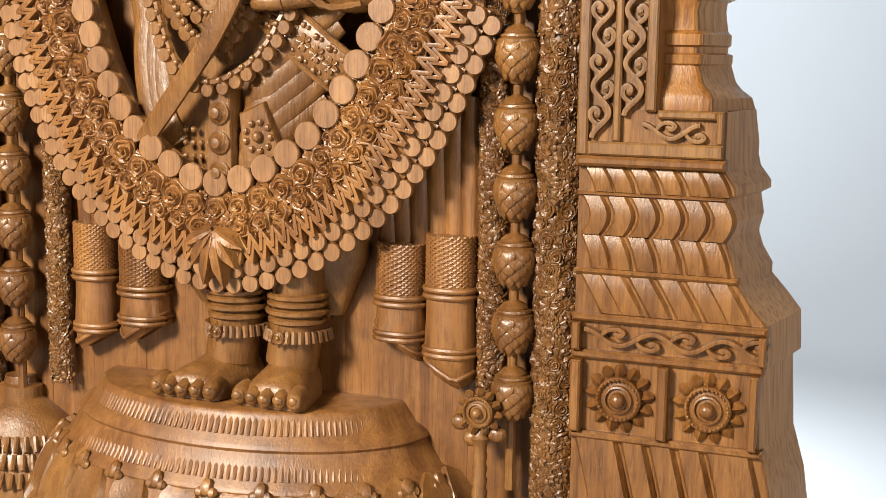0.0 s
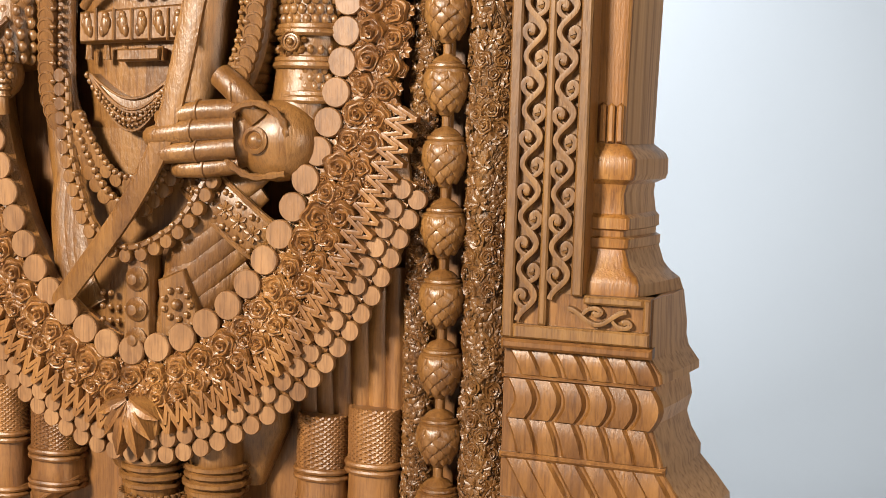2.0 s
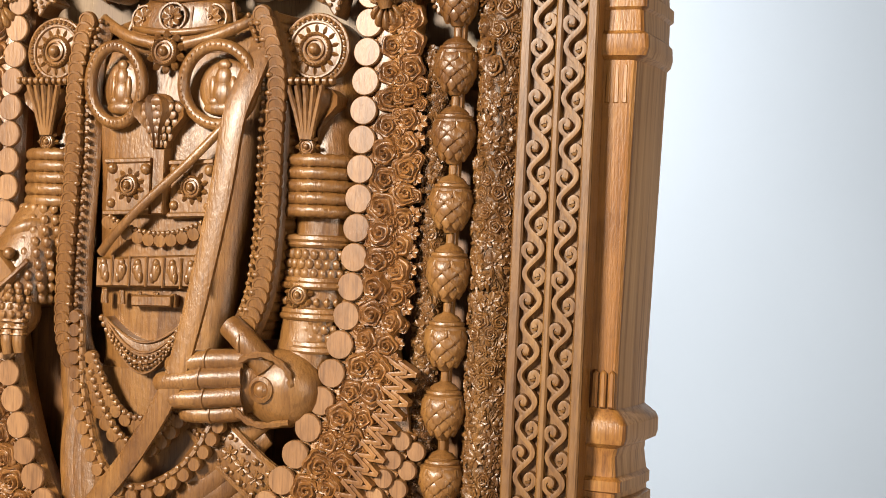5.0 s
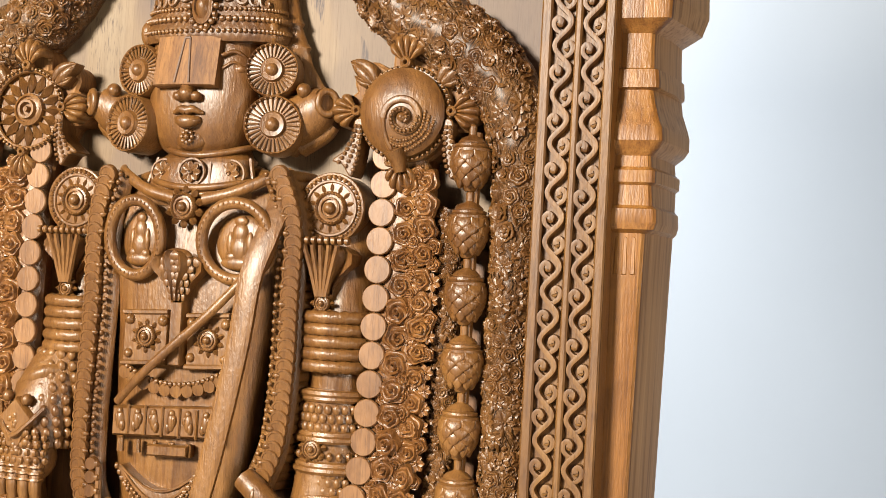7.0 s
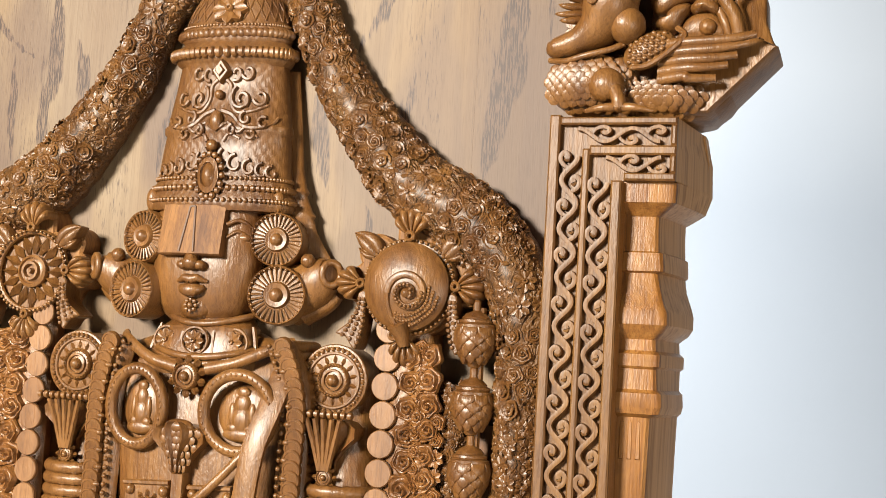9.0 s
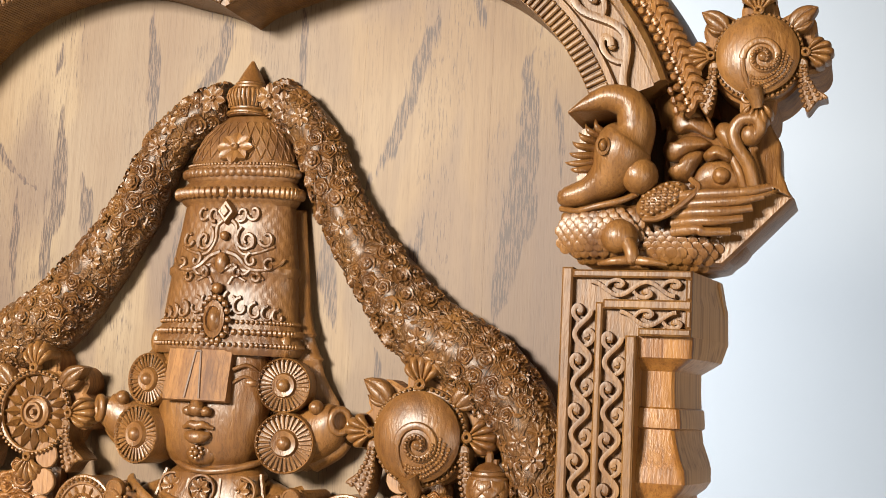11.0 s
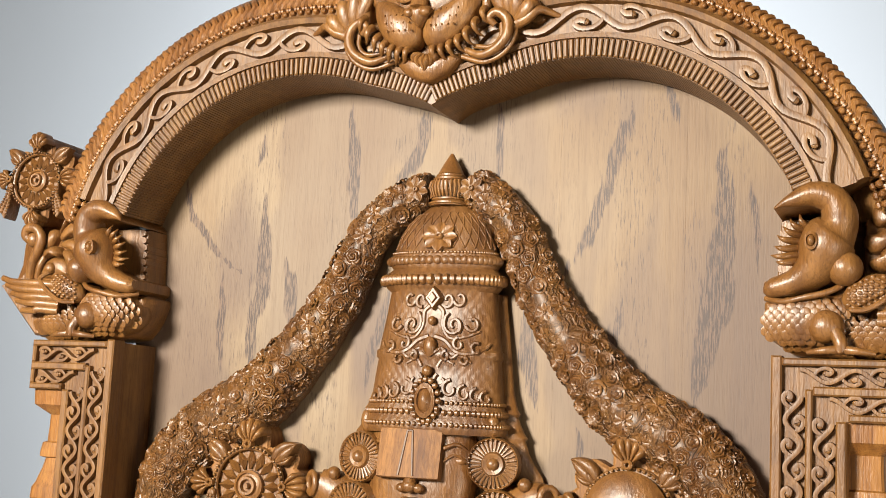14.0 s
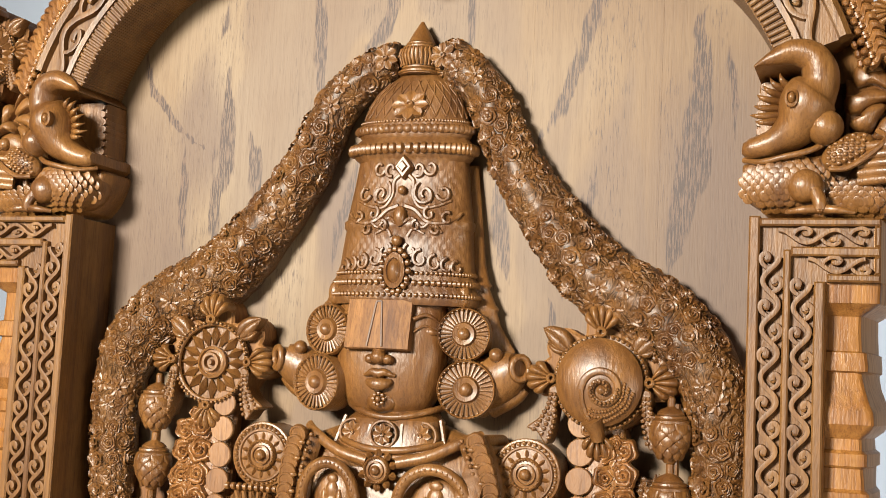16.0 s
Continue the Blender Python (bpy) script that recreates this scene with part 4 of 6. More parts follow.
# ---- narrow flower columns between garland and pots ----
for side in (1, -1):
    x = side * .3225 + (0 if side > 0 else .035)
    blossom_strand("flower_column", "narrow carved column of small wooden blossoms", [(x, -.126, 1.03), (x, -.126, .8), (x, -.126, .5), (x + .002, -.126, .16)] if side > 0 else
                   [(x, -.126, 1.03), (x, -.126, .5), (x, -.126, .1)], .0165, 31 + side, .0085, 1.2)

# ---- columns of stacked scaled pots ----


def pot_meshes():
    body = Shape()
    prof = [(.006, -.002), (.0085, .001), (.0135, .009), (.0185, .019), (.0220, .030), (.0218, .038), (.0190, .042), (.0190, .045)]
    body.add(lathe(prof, 22))
    for i in range(5):
        z = .010 + i * .0072
        r = (.0146, .0180, .0208, .0222, .0218)[i]
        w = math.pi * r / 8 * 1.08
        for k in range(8):
            a = math.tau * (k + .5 * (i % 2)) / 8
            m = Matrix.Translation((r * math.cos(a), r * math.sin(a), z)) @ Matrix.Rotation(a + math.pi / 2, 4, "Z") @ Matrix.Rotation(radians((14, 9, 1, -8, -17)[i]), 4, "X")
            body.add(pillow([(-w, .006), (0, .0066), (w, .006), (w * .96, -.001), (w * .55, -.0062), (0, -.0088), (-w * .55, -.0062), (-w * .96, -.001)], -.0006, .0026, .003), m)
    lid = Shape().add(lathe([(.0215, .0425), (.0228, .044), (.0228, .047), (.0195, .0485), (.0205, .050), (.0200, .0525), (.0160, .054), (.0165, .0555), (.0120, .060), (.0060, .0625), (.0045, .064), (.0048, .0735), (.0030, .0765)], 22))
    return mesh_of("pot", body, CARVED, 32), mesh_of("lid", lid, CARVED, 32)


POT, LID = pot_meshes()
for side in (1, -1):
    col = thing("pot_column", "column of stacked carved wooden pots with scaled bodies and domed lids", "column", "pot columns")
    x = side * .3535 + (0 if side > 0 else .008)
    for i in range(13):
        m = Matrix.Translation((x + (.002 if side > 0 else -.001) * (5 - i) * .3, -.146, (.1265 if side > 0 else .122) + i * .0772))
        p = rep("pot", POT, col, m)
        rep("lid", LID, p, Matrix.Identity(4))
    part("stem", lathe([(.006, .04), (.006, 1.12)], 8), CARVED, col).matrix_basis = Matrix.Translation((x, -.140, 0))

# ---- flower-headed lamp stand and the ribbed stand at the foot of the columns ----
lamp = thing("lamp_stand", "slender turned wooden lamp stand with a flower head", "lamp stand")
stem = [(.030, FLOOR_Z), (.030, FLOOR_Z + .02), (.024, -.06), (.018, -.03), (.020, -.01), (.012, .01), (.014, .018), (.0085, .03), (.0095, .042), (.0075, .046), (.0095, .056), (.0075, .060), (.0090, .070), (.0075, .075), (.0088, .085), (.0075, .09), (.0090, .100), (.012, .106), (.006, .112), (.004, .125)]
part("stem", lathe(stem, 20), CARVED, lamp).matrix_basis = Matrix.Translation((.325, -.165, 0))
fl = Shape().add(rosette(.027, 11)).add(boss([(.02, -.02), (.02, .0)], 12))
part("flower_head", Shape().add((fl.v, fl.f), Matrix.Translation((.326, -.172, .139))), CARVED, lamp)
for x, z in ((.300, .122), (.315, .104), (.345, .112)):
    part("side_leaf", ball((x, -.165, z), (.012, .008, .010), 8, 6), CARVED, lamp)
drum = thing("ribbed_stand", "tiered ribbed wooden stand below the pot column", "stand")
prof = [(.155, FLOOR_Z), (.150, -.06), (.138, -.02), (.136, -.015), (.126, .005), (.121, .008), (.114, .026), (.110, .028), (.098, .045), (.060, .062), (.045, .070), (.045, .085), (.034, .088), (.03, .098)]
part("drum", lathe(prof, 40), CARVED, drum).matrix_basis = Matrix.Translation((-.362, -.125, 0)) @ Matrix.Diagonal((.72, .55, 1, 1))
rib = mesh_of("rib", tube([(0, 0, 0), (.004, 0, -.008), (.013, 0, -.018)], .0032, 6), CARVED)
for z, r, n in ((.028, .112, 40), (.006, .125, 44), (-.018, .138, 48)):
    for k in range(n):
        a = math.tau * k / n
        if math.sin(a) < .3:
            rep("rib", rib, drum, Matrix.Translation((-.362 + .72 * r * math.cos(a), -.125 + .55 * r * math.sin(a), z)) @ Matrix.Rotation(a, 4, "Z"))

# ---- lotus pedestal ----
ped = thing("pedestal", "round tiered wooden lotus pedestal below the feet", "pedestal")
PX, PY, SY = -.004, -.108, .62
prof = [(.345, FLOOR_Z), (.335, -.08), (.310, -.02), (.284, .022), (.276, .034), (.279, .038), (.276, .043), (.262, .050), (.246, .075), (.243, .080), (.246, .084), (.242, .090), (.228, .098), (.214, .118), (.211, .122), (.206, .1235), (.0, .1245)]
part("body", lathe(prof, 96), LEGBOARD, ped).matrix_basis = Matrix.Translation((PX, PY, 0)) @ Matrix.Diagonal((1, SY, 1, 1))
reed = mesh_of("reed", tube([(-.004, 0, .012), (.003, 0, .0), (.012, 0, -.012)], lambda t: .0040 * math.sin(math.pi * (.15 + .7 * t)), 8), LEGBOARD)
rows_ = []
for q, w, h in ((0, .030, .004), (.3, .036, .012), (.6, .032, .014), (.85, .018, .010), (1, .002, .003)):
    rows_.append([(-w, .004, q * .085), (-w * .75, -h * .9, q * .085), (0, -h * .7, q * .085), (w * .75, -h * .9, q * .085), (w, .004, q * .085)])
petal_m = mesh_of("lotus_petal", Shape().add(grid(rows_)), CARVED)


def round_ped(me, name, r, z, n, lean=0.0, half_=0.5):
    for k in range(n):
        a = -math.pi + math.pi * (k + half_) / n
        x, y = PX + r * math.cos(a), PY + SY * r * math.sin(a)
        nrm = math.atan2(math.sin(a) / SY, math.cos(a))
        base = Matrix.Translation((x, y, z))
        if name == "reed":
            rep(name, me, ped, base @ Matrix.Rotation(nrm, 4, "Z"))
        else:
            rep(name, me, ped, base @ Matrix.Rotation(nrm + math.pi / 2, 4, "Z") @ Matrix.Rotation(lean, 4, "X"))


round_ped(reed, "reed", .2110, .110, 84)
round_ped(reed, "reed", .2445, .062, 94)
round_ped(petal_m, "lotus_petal", .3150, -.022, 13, radians(-31))
round_ped(petal_m, "lotus_petal", .338, -.085, 13, radians(-20), 1.0)
bud = mesh_of("lotus_bud", Shape().add(ball((0, -.004, .012), (.008, .006, .011), 8, 6)).add(ball((-.008, -.003, .006), (.007, .005, .006), 6, 5)).add(ball((.008, -.003, .006), (.007, .005, .006), 6, 5)), CARVED)
round_ped(bud, "lotus_bud", .284, .030, 13, radians(-31), 0.0)

# ---- drapery ends beside the legs ----


def drape(x0, x1, top, cuff, hem, end, tip, up=.10):
    """Hanging cloth: pleats above, a woven cuff, plain cloth with hems, and a slanting end."""
    th = thing("drapery_end", "carved cloth end with a woven cuff and ringed hem", "drapery", "drapery ends")
    xm, w, y = (x0 + x1) / 2, (x1 - x0) / 2, -.122
    lowz = end[1]

    def loop(z, k=1.0, bulge=.030, z_of=None):
        out = []
        for j in range(22):
            a = math.tau * j / 22
            c, q = math.cos(a), math.sin(a)
            px = xm + w * k * abs(c) ** .75 * (1 if c >= 0 else -1)
            out.append((px, y - bulge * abs(q) ** .8 * (1 if q >= 0 else -.6), z_of(px) if z_of else z))
        return out

    def slant(px):
        return lowz + (tip - lowz) * min(1, abs(px - end[0]) / (2 * w))

    part("cloth", grid([loop(cuff + .002, .97), loop((cuff + hem) / 2, 1.0), loop(hem, 1.04, .033), loop(0, .98, .028, lambda p: slant(p) + .010), loop(0, .90, .020, slant)], True, True, True), LEGBOARD, th)
    for z in (cuff - .001, cuff - .009, hem, hem - .007):
        part("hem_ring", tube(loop(z, 1.03, .0325), .0036, 8, 1, True), LEGBOARD, th)
    part("hem_ring", tube(loop(0, 1.0, .029, lambda p: slant(p) + .012), .0030, 8, 1, True), LEGBOARD, th)
    body_ = Shape().add(grid([loop(z, .95, .030) for z in (cuff, (cuff + top) / 2, top)], True, True, True))
    nz, nx = 11, 12
    for sg in (1, -1):
        for j in range(-nz, nx + nz):
            line = []
            for i in range(nz + 1):
                u = (j + sg * i) / nx
                if 0 <= u <= 1:
                    a = math.pi * u
                    c = math.cos(a)
                    line.append((xm + w * .96 * abs(c) ** .75 * (1 if c >= 0 else -1), y - .0305 * math.sin(a) ** .8, cuff + (top - cuff) * i / nz))
            if len(line) > 2:
                body_.add(tube(line, .0021, 5))
    part("woven_cuff", body_, LEGBOARD, th)
    for k in range(3):
        xx = x0 + (x1 - x0) * (k + .5) / 3
        part("pleat", tube([(xx, y + .006, top - .002), (xx - .002, y + .004, top + up * .5), (xx - .004, y + .006, top + up)], w * .46, 12, .9), LEGBOARD, th)


drape(.242, .304, .334, .272, .200, (.286, .152), .185, .16)
drape(.178, .240, .320, .258, .214, (.246, .172), .212, .10)
drape(-.257, -.197, .318, .256, .184, (-.250, .146), .180, .10)
drape(-.187, -.122, .298, .240, .200, (-.172, .160), .205, .09)

# ---- wheel and conch emblems ----


def crest(r):
    """Narrow bud of upright flutes over a pierced knob."""
    rows = []
    n = 61
    for q, h in ((1.0, -.55), (1.0, .14), (.95, .30), (.80, .44), (.60, .47), (.40, .40), (.22, .30), (.06, .26)):
        row = []
        for j in range(n):
            a = -1.05 + 2.1 * j / (n - 1)
            fl = abs(math.cos(a * math.pi / .42)) ** .6
            k = r * q * (.80 + .30 * math.cos(a * 1.25)) * (.92 + .10 * fl)
            row.append((k * math.sin(a) * .95, -r * h * (1 if h < 0 or q < .2 else .55 + .45 * fl), k * math.cos(a) * 1.12))
        rows.append(row)
    s = Shape().add(grid(rows, False, False, False))
    s.add(boss([(.22 * r, 0), (.22 * r, .40 * r), (.15 * r, .46 * r), (.09 * r, .42 * r), (.06 * r, .2 * r), (.01 * r, .2 * r)], 10), Matrix.Translation((0, 0, .06 * r)))
    return s


def flame_leaf(r):
    """Pointed leaf with two swelling halves and a curled side lobe."""
    s = Shape()
    s.add(leaf_relief(catmull([(-.06 * r, -.05 * r, -.06 * r), (-.10 * r, -.08 * r, .40 * r), (-.02 * r, -.06 * r, .80 * r), (.10 * r, 0, 1.14 * r)], 5), .34 * r, .16 * r, .5 * r))
    s.add(leaf_relief(catmull([(.06 * r, -.02 * r, .0), (.24 * r, -.04 * r, .30 * r), (.34 * r, 0, .66 * r)], 5), .17 * r, .12 * r, .5 * r))
    return s


CREST = mesh_of("crest", crest(1.0), CARVED, 45)
LEAFLET = mesh_of("flame_leaf", flame_leaf(1.0), BLOSSOM, 45)


def ribbon_tail(k):
    """Scaled tail that flares towards its notched end."""
    loop = catmull_2([(-.08, .10), (.12, .08), (.14, -.30), (.30, -.55), (.58, -.78), (.36, -.86), (.14, -1.12), (.02, -.75), (-.04, -.35)], 4)
    s = Shape().add(prism([(x * k, z * k) for x, z in loop], -.10 * k, .5 * k, .03 * k))
    for i in range(9):
        t = i / 8
        c, w = .03 + .22 * t * t, .07 + .14 * t
        for u in ((-.6, .6) if i < 4 else (-.8, 0, .8)):
            s.add(ball(((c + u * w) * k, -.11 * k, (-.05 - .85 * t + .10 * u * t) * k), (.06 * k, .05 * k, .05 * k), 6, 4))
    return s


def emblem(kind, x, z, y, r, back):
    label = ("carved wheel emblem with petal spokes and flame crests" if kind == "wheel" else "carved conch emblem with a coiled spiral and flame crests")
    th = thing(kind + "_emblem", label, "emblem", kind + " emblems")
    m0 = Matrix.Translation((x, y, z))
    outline = []
    for i in range(48):
        a = math.tau * i / 48
        outline.append((x + r * 1.04 * math.cos(a), z + r * 1.04 * math.sin(a)))
    part("drum", prism(outline, y + (.010 if kind == "wheel" else 0), back, .002), CARVED, th)
    bead = mesh_of("bead", Shape().add(ball((0, 0, 0), r * .042, 7, 6)), CARVED)
    for i in range(52):
        a = math.tau * i / 52
        rep("bead", bead, th, Matrix.Translation((x + r * .99 * math.cos(a), y - .002, z + r * .99 * math.sin(a))))
    if kind == "wheel":
        rows = [[(-.01 * r, -.02 * r, .42 * r), (0, -.10 * r, .42 * r), (.01 * r, -.02 * r, .42 * r)], [(-.135 * r, -.01 * r, .66 * r), (0, -.20 * r, .66 * r), (.135 * r, -.01 * r, .66 * r)], [(-.01 * r, 0, .92 * r), (0, -.07 * r, .92 * r), (.01 * r, 0, .92 * r)]]
        pm = mesh_of("spoke_petal", Shape().add(grid(rows)), CARVED)
        for i in range(16):
            rep("spoke_petal", pm, th, Matrix.Translation((x, y + .009, z)) @ Matrix.Rotation(math.tau * i / 16, 4, "Y"))
        hub = boss([(a * r, b * r) for a, b in ((.40, 0), (.40, .12), (.33, .16), (.31, .10), (.25, .12), (.23, .22), (.17, .22), (.15, .10), (.08, .10), (.06, .24), (.02, .24))], 28)
        part("hub", Shape().add(hub, Matrix.Translation((x, y + .009, z))), CARVED, th)
        part("rim", tube([(x + r * .97 * math.cos(a), y + .004, z + r * .97 * math.sin(a)) for a in [math.tau * k / 56 for k in range(56)]], r * .07, 8, 1, True), CARVED, th)
    else:
        def on_shell(u, v, up=0.0):
            q = min(.96, math.hypot(u, v))
            return (x + r * u, y - r * (.50 * math.sqrt(1 - q * q) + up), z + r * v)

        dome = boss([(r * q, r * .50 * math.sqrt(max(0, 1 - q * q))) for q in (.94, .88, .78, .66, .5, .34, .18, .03)], 40)
        part("shell", Shape().add(dome, m0), CARVED, th)
        sp = []
        for i in range(60):
            t = i / 59
            a = radians(180 - 600 + 600 * t)
            rr = .08 + .36 * t
            sp.append(on_shell(.14 + rr * math.cos(a), -.16 + rr * math.sin(a), .06 * (1 - t)))
        for p, d in resample([Vector((a, b - r * .075, c)) for a, b, c in sp[6:44]], r * .085):
            rep("bead", bead, th, Matrix.Translation(p))
        end = sp[-1]
        u0, v0 = (end[0] - x) / r, (end[2] - z) / r
        tail = [(u0, v0), (-.29, -.38), (-.23, -.62), (-.12, -.86), (-.02, -1.06)]
        part("spiral", tube(sp, lambda t: r * (.055 + .035 * t), 8, .8), CARVED, th)
        part("shell_edge", tube([on_shell(p.x, p.y, .01) for p in catmull(tail, 5)], r * .06, 8), CARVED, th)
        part("button", Shape().add(boss([(.10 * r, 0), (.10 * r, .09 * r), (.05 * r, .15 * r), (.01 * r, .16 * r)], 12), Matrix.Translation(on_shell(.14, -.16, .0))), CARVED, th)
        for k in range(3):
            arc = catmull([(.60 + .08 * k, -.02 - .10 * k), (.52 + .05 * k, -.36 - .08 * k), (.26, -.58 - .10 * k), (.0, -.62 - .11 * k), (-.16, -.55 - .11 * k)], 6)
            for p, d in resample([on_shell(q.x, q.y) for q in arc], r * .068):
                rep("bead", bead, th, Matrix.Translation(p))
        lip = [on_shell(-.10, -.80), (x - r * .02, y - r * .20, z - r * 1.02), (x + r * .02, y - r * .14, z - r * 1.25)]
        part("mouth", tube(catmull(lip, 4), lambda t: r * (.24 - .12 * t), 10), CARVED, th)
        part("lip_curl", tube([(x - r * .22 + r * .09 * math.cos(a), y - r * .16, z - r * 1.02 + r * .09 * math.sin(a)) for a in [k * .5 for k in range(12)]], r * .05, 7), CARVED, th)
    lobes = ((90, .50), (270, .46), (2, .46), (178, .46), (40, .42), (140, .42))
    collar = []
    for i in range(96):
        a = 360 * i / 96
        k = 1.06
        for c, w in lobes:
            d = abs((a - c + 180) % 360 - 180)
            k = max(k, 1.10 + .54 * max(0, 1 - (d / 21) ** 2) ** .6 * (w / .5))
        collar.append((x + r * k * math.cos(radians(a)), z + r * k * math.sin(radians(a))))
    part("collar", prism(collar, y + .014, back, .004), PLATE, th)
    for c, k in lobes:
        dx, dz = math.cos(radians(c)), math.sin(radians(c))
        if c in (40, 140):
            rep("flame_leaf", LEAFLET, th, at2(x + dx * r * 1.02, z + dz * r * 1.02, y + .004, dx * .8, dz, r * .62, 1 if c == 40 else -1))
            continue
        rep("crest", CREST, th, at2(x + dx * r * 1.03, z + dz * r * 1.03, y + .004, dx, dz, r * k * 1.12))
    for sg in (1, -1):
        tl = ribbon_tail(r)
        tl.v = [(x + sg * (r * .98 + a), y + b, z - r * .25 + c) for a, b, c in tl.v]
        part("ribbon_tail", tl, BLOSSOM, th)
    return th


emblem("wheel", -.263, 1.143, -.152, .0535, YB + .0005)
emblem("conch", .265, 1.141, -.150, .056, YB + .0005)
emblem("wheel", -.652, 1.575, -.176, .043, -.062)
emblem("conch", .640, 1.570, -.174, .047, -.062)


# ---- bird brackets on the pillars, each one plain carved figure ----
def bracket(side):
    sh = 0.0 if side > 0 else -.018
    s = Shape()

    def at(u, v, y=-.19):
        """Sheet units to metres: u to the right, v downwards."""
        return Vector((.371 + .000308 * u, y, 1.575 - .000316 * v))

    def flat(*pts):
        return catmull_2([(at(u, v).x, at(u, v).z) for u, v in pts])

    # solid block of breast and tail, cut straight back to the board
    s.add(prism(flat((180, 560), (200, 640), (250, 715), (330, 745), (760, 745), (930, 500), (915, 478), (640, 470), (470, 520), (330, 545), (230, 550)), -.168, -.086, .004))
    s.add(prism([(at(u, v).x, at(u, v).z) for u, v in ((232, 236), (470, 236), (470, 562), (212, 562))], -.146, -.086, .002))
    for k in range(9):
        v0 = 236 + 34 * k
        u0 = 236 - 6 * math.sin(k * .7) - 3.5 * k
        s.add(grid([[(p.x, y, p.z) for p in (at(470, v0), at(u0 + 16, v0), at(u0, v0 + 9), at(u0 + 2, v0 + 25), at(u0 + 22, v0 + 34), at(470, v0 + 34))] for y in (-.086, -.152)], True, True, True))
    # head: one sweep from the hooked tip over the brow to the jaw
    line = [(232, 228, 4), (258, 210, 13), (300, 192, 30), (366, 170, 46), (428, 184, 56), (456, 226, 64), (458, 272, 72), (424, 326, 98), (404, 382, 98), (368, 440, 76), (310, 482, 53), (255, 502, 44), (212, 510, 36), (188, 508, 22)]
    path = catmull([(u, v, r) for u, v, r in line], 5)
    deep = [-.216 + .028 * min(1, i / (len(path) * .5)) for i in range(len(path))]
    s.add(tube([at(p.x, p.y, d) for p, d in zip(path, deep)], [p.z * .000312 for p in path], 16, 1.25))
    # the same line cut back to the board
    rows = []
    for p, d in zip(path, deep):
        a, b, up = at(p.x, p.y, d), at(p.x, p.y, -.09), Vector((0, 0, p.z * .00029))
        rows.append([a + up, b + up, b - up, a - up])
    s.add(grid(rows, True, True, True))
    # pointed blades down the front of the face
    for (u0, v0), (u1, v1) in (((338, 286), (318, 240)), ((322, 296), (282, 256)), ((306, 314), (258, 284)), ((296, 336), (236, 318)), ((290, 362), (226, 358)), ((290, 386), (212, 392)), ((294, 408), (232, 416))):
        um, vm = u0 * .45 + u1 * .55, v0 * .45 + v1 * .55 + 10
        s.add(tube(catmull([at(u0 + 12, v0 + 2, -.188), at(um, vm, -.203), at(u1, v1, -.198)], 5), lambda t: .0056 * max(.01, 1 - t) ** .75, 8, 1.1))
    eye = at(368, 352, -.2245)
    s.add(boss([(.0095, -.006), (.0095, .003), (.0065, .0045), (.0055, .002), (.004, .0065), (.001, .008)], 14), Matrix.Translation(eye) @ Matrix.Diagonal((.8, 1, 1.15, 1)))
    s.add(ball(at(480, 440, -.194), (.0205, .024, .0205), 18, 12))
    s.add(tube(catmull([at(190, 545, -.178), at(260, 562, -.196), at(340, 548, -.203), at(420, 528, -.200), at(470, 500, -.190)], 5), .0036, 8))
    # breast with overlapping scales
    bc = at(345, 630, -.160)
    s.add(ball(bc, (.052, .046, .036), 24, 14))
    s.add(ball(at(600, 690, -.160), (.055, .034, .022), 20, 12))
    for i in range(10):
        for j in range(20):
            u, v = 190 + 34 * j + (17 if i % 2 else 0), 745 - 20 * i
            p = at(u, v)
            d1 = 1 - ((p.x - bc.x) / .052) ** 2 - ((p.z - bc.z) / .036) ** 2
            d2 = 1 - ((p.x - at(600, 690).x) / .055) ** 2 - ((p.z - at(600, 690).z) / .022) ** 2
            y = min(-.160 - .046 * math.sqrt(d1) if d1 > .06 else 0, -.160 - .034 * math.sqrt(d2) if d2 > .06 else 0)
            if y < 0:
                s.add(boss([(.0066, -.002), (.0066, .0004), (.0054, .0010), (.0005, .0006)], 12), Matrix.Translation((p.x, y, p.z)) @ Matrix.Rotation(radians(7) - .5 * min(1, max(-1, (p.z - bc.z) / .036)), 4, "X"))
    # leg and foot
    s.add(ball(at(415, 652, -.197), (.0205, .018, .0195), 16, 10))
    s.add(tube(catmull([at(450, 670, -.205), at(468, 710, -.209), at(470, 738, -.208)], 4), .008, 8))
    for q in (-1, 0, 1):
        s.add(tube(catmull([at(470, 735, -.206), at(470 + q * 60, 742, -.212), at(470 + q * 118, 748, -.204)], 4), lambda t: .0058 * (1 - .5 * t), 8))
    # wing: scaled shoulder and long feathers
    sc = at(560, 525, -.188)
    s.add(ball((0, 0, 0), (.0315, .017, .0185), 18, 10), Matrix.Translation(sc) @ Matrix.Rotation(radians(-28), 4, "Y"))
    for i in range(6):
        for j in range(8):
            a, b = -.8 + .22 * j + (.11 if i % 2 else 0), -.75 + .28 * i
            if a * a + b * b < .72:
                o = Matrix.Rotation(radians(-28), 3, "Y") @ Vector((a * .0315, -.017 * math.sqrt(1 - a * a - b * b) - .0006, b * .0185))
                s.add(ball(sc + o, (.0030, .0016, .0026), 6, 4))
    s.add(tube(catmull([at(500, 590, -.196), at(560, 590, -.204), at(630, 550, -.207), at(690, 490, -.204), at(660, 455, -.198)], 5), .0034, 7))
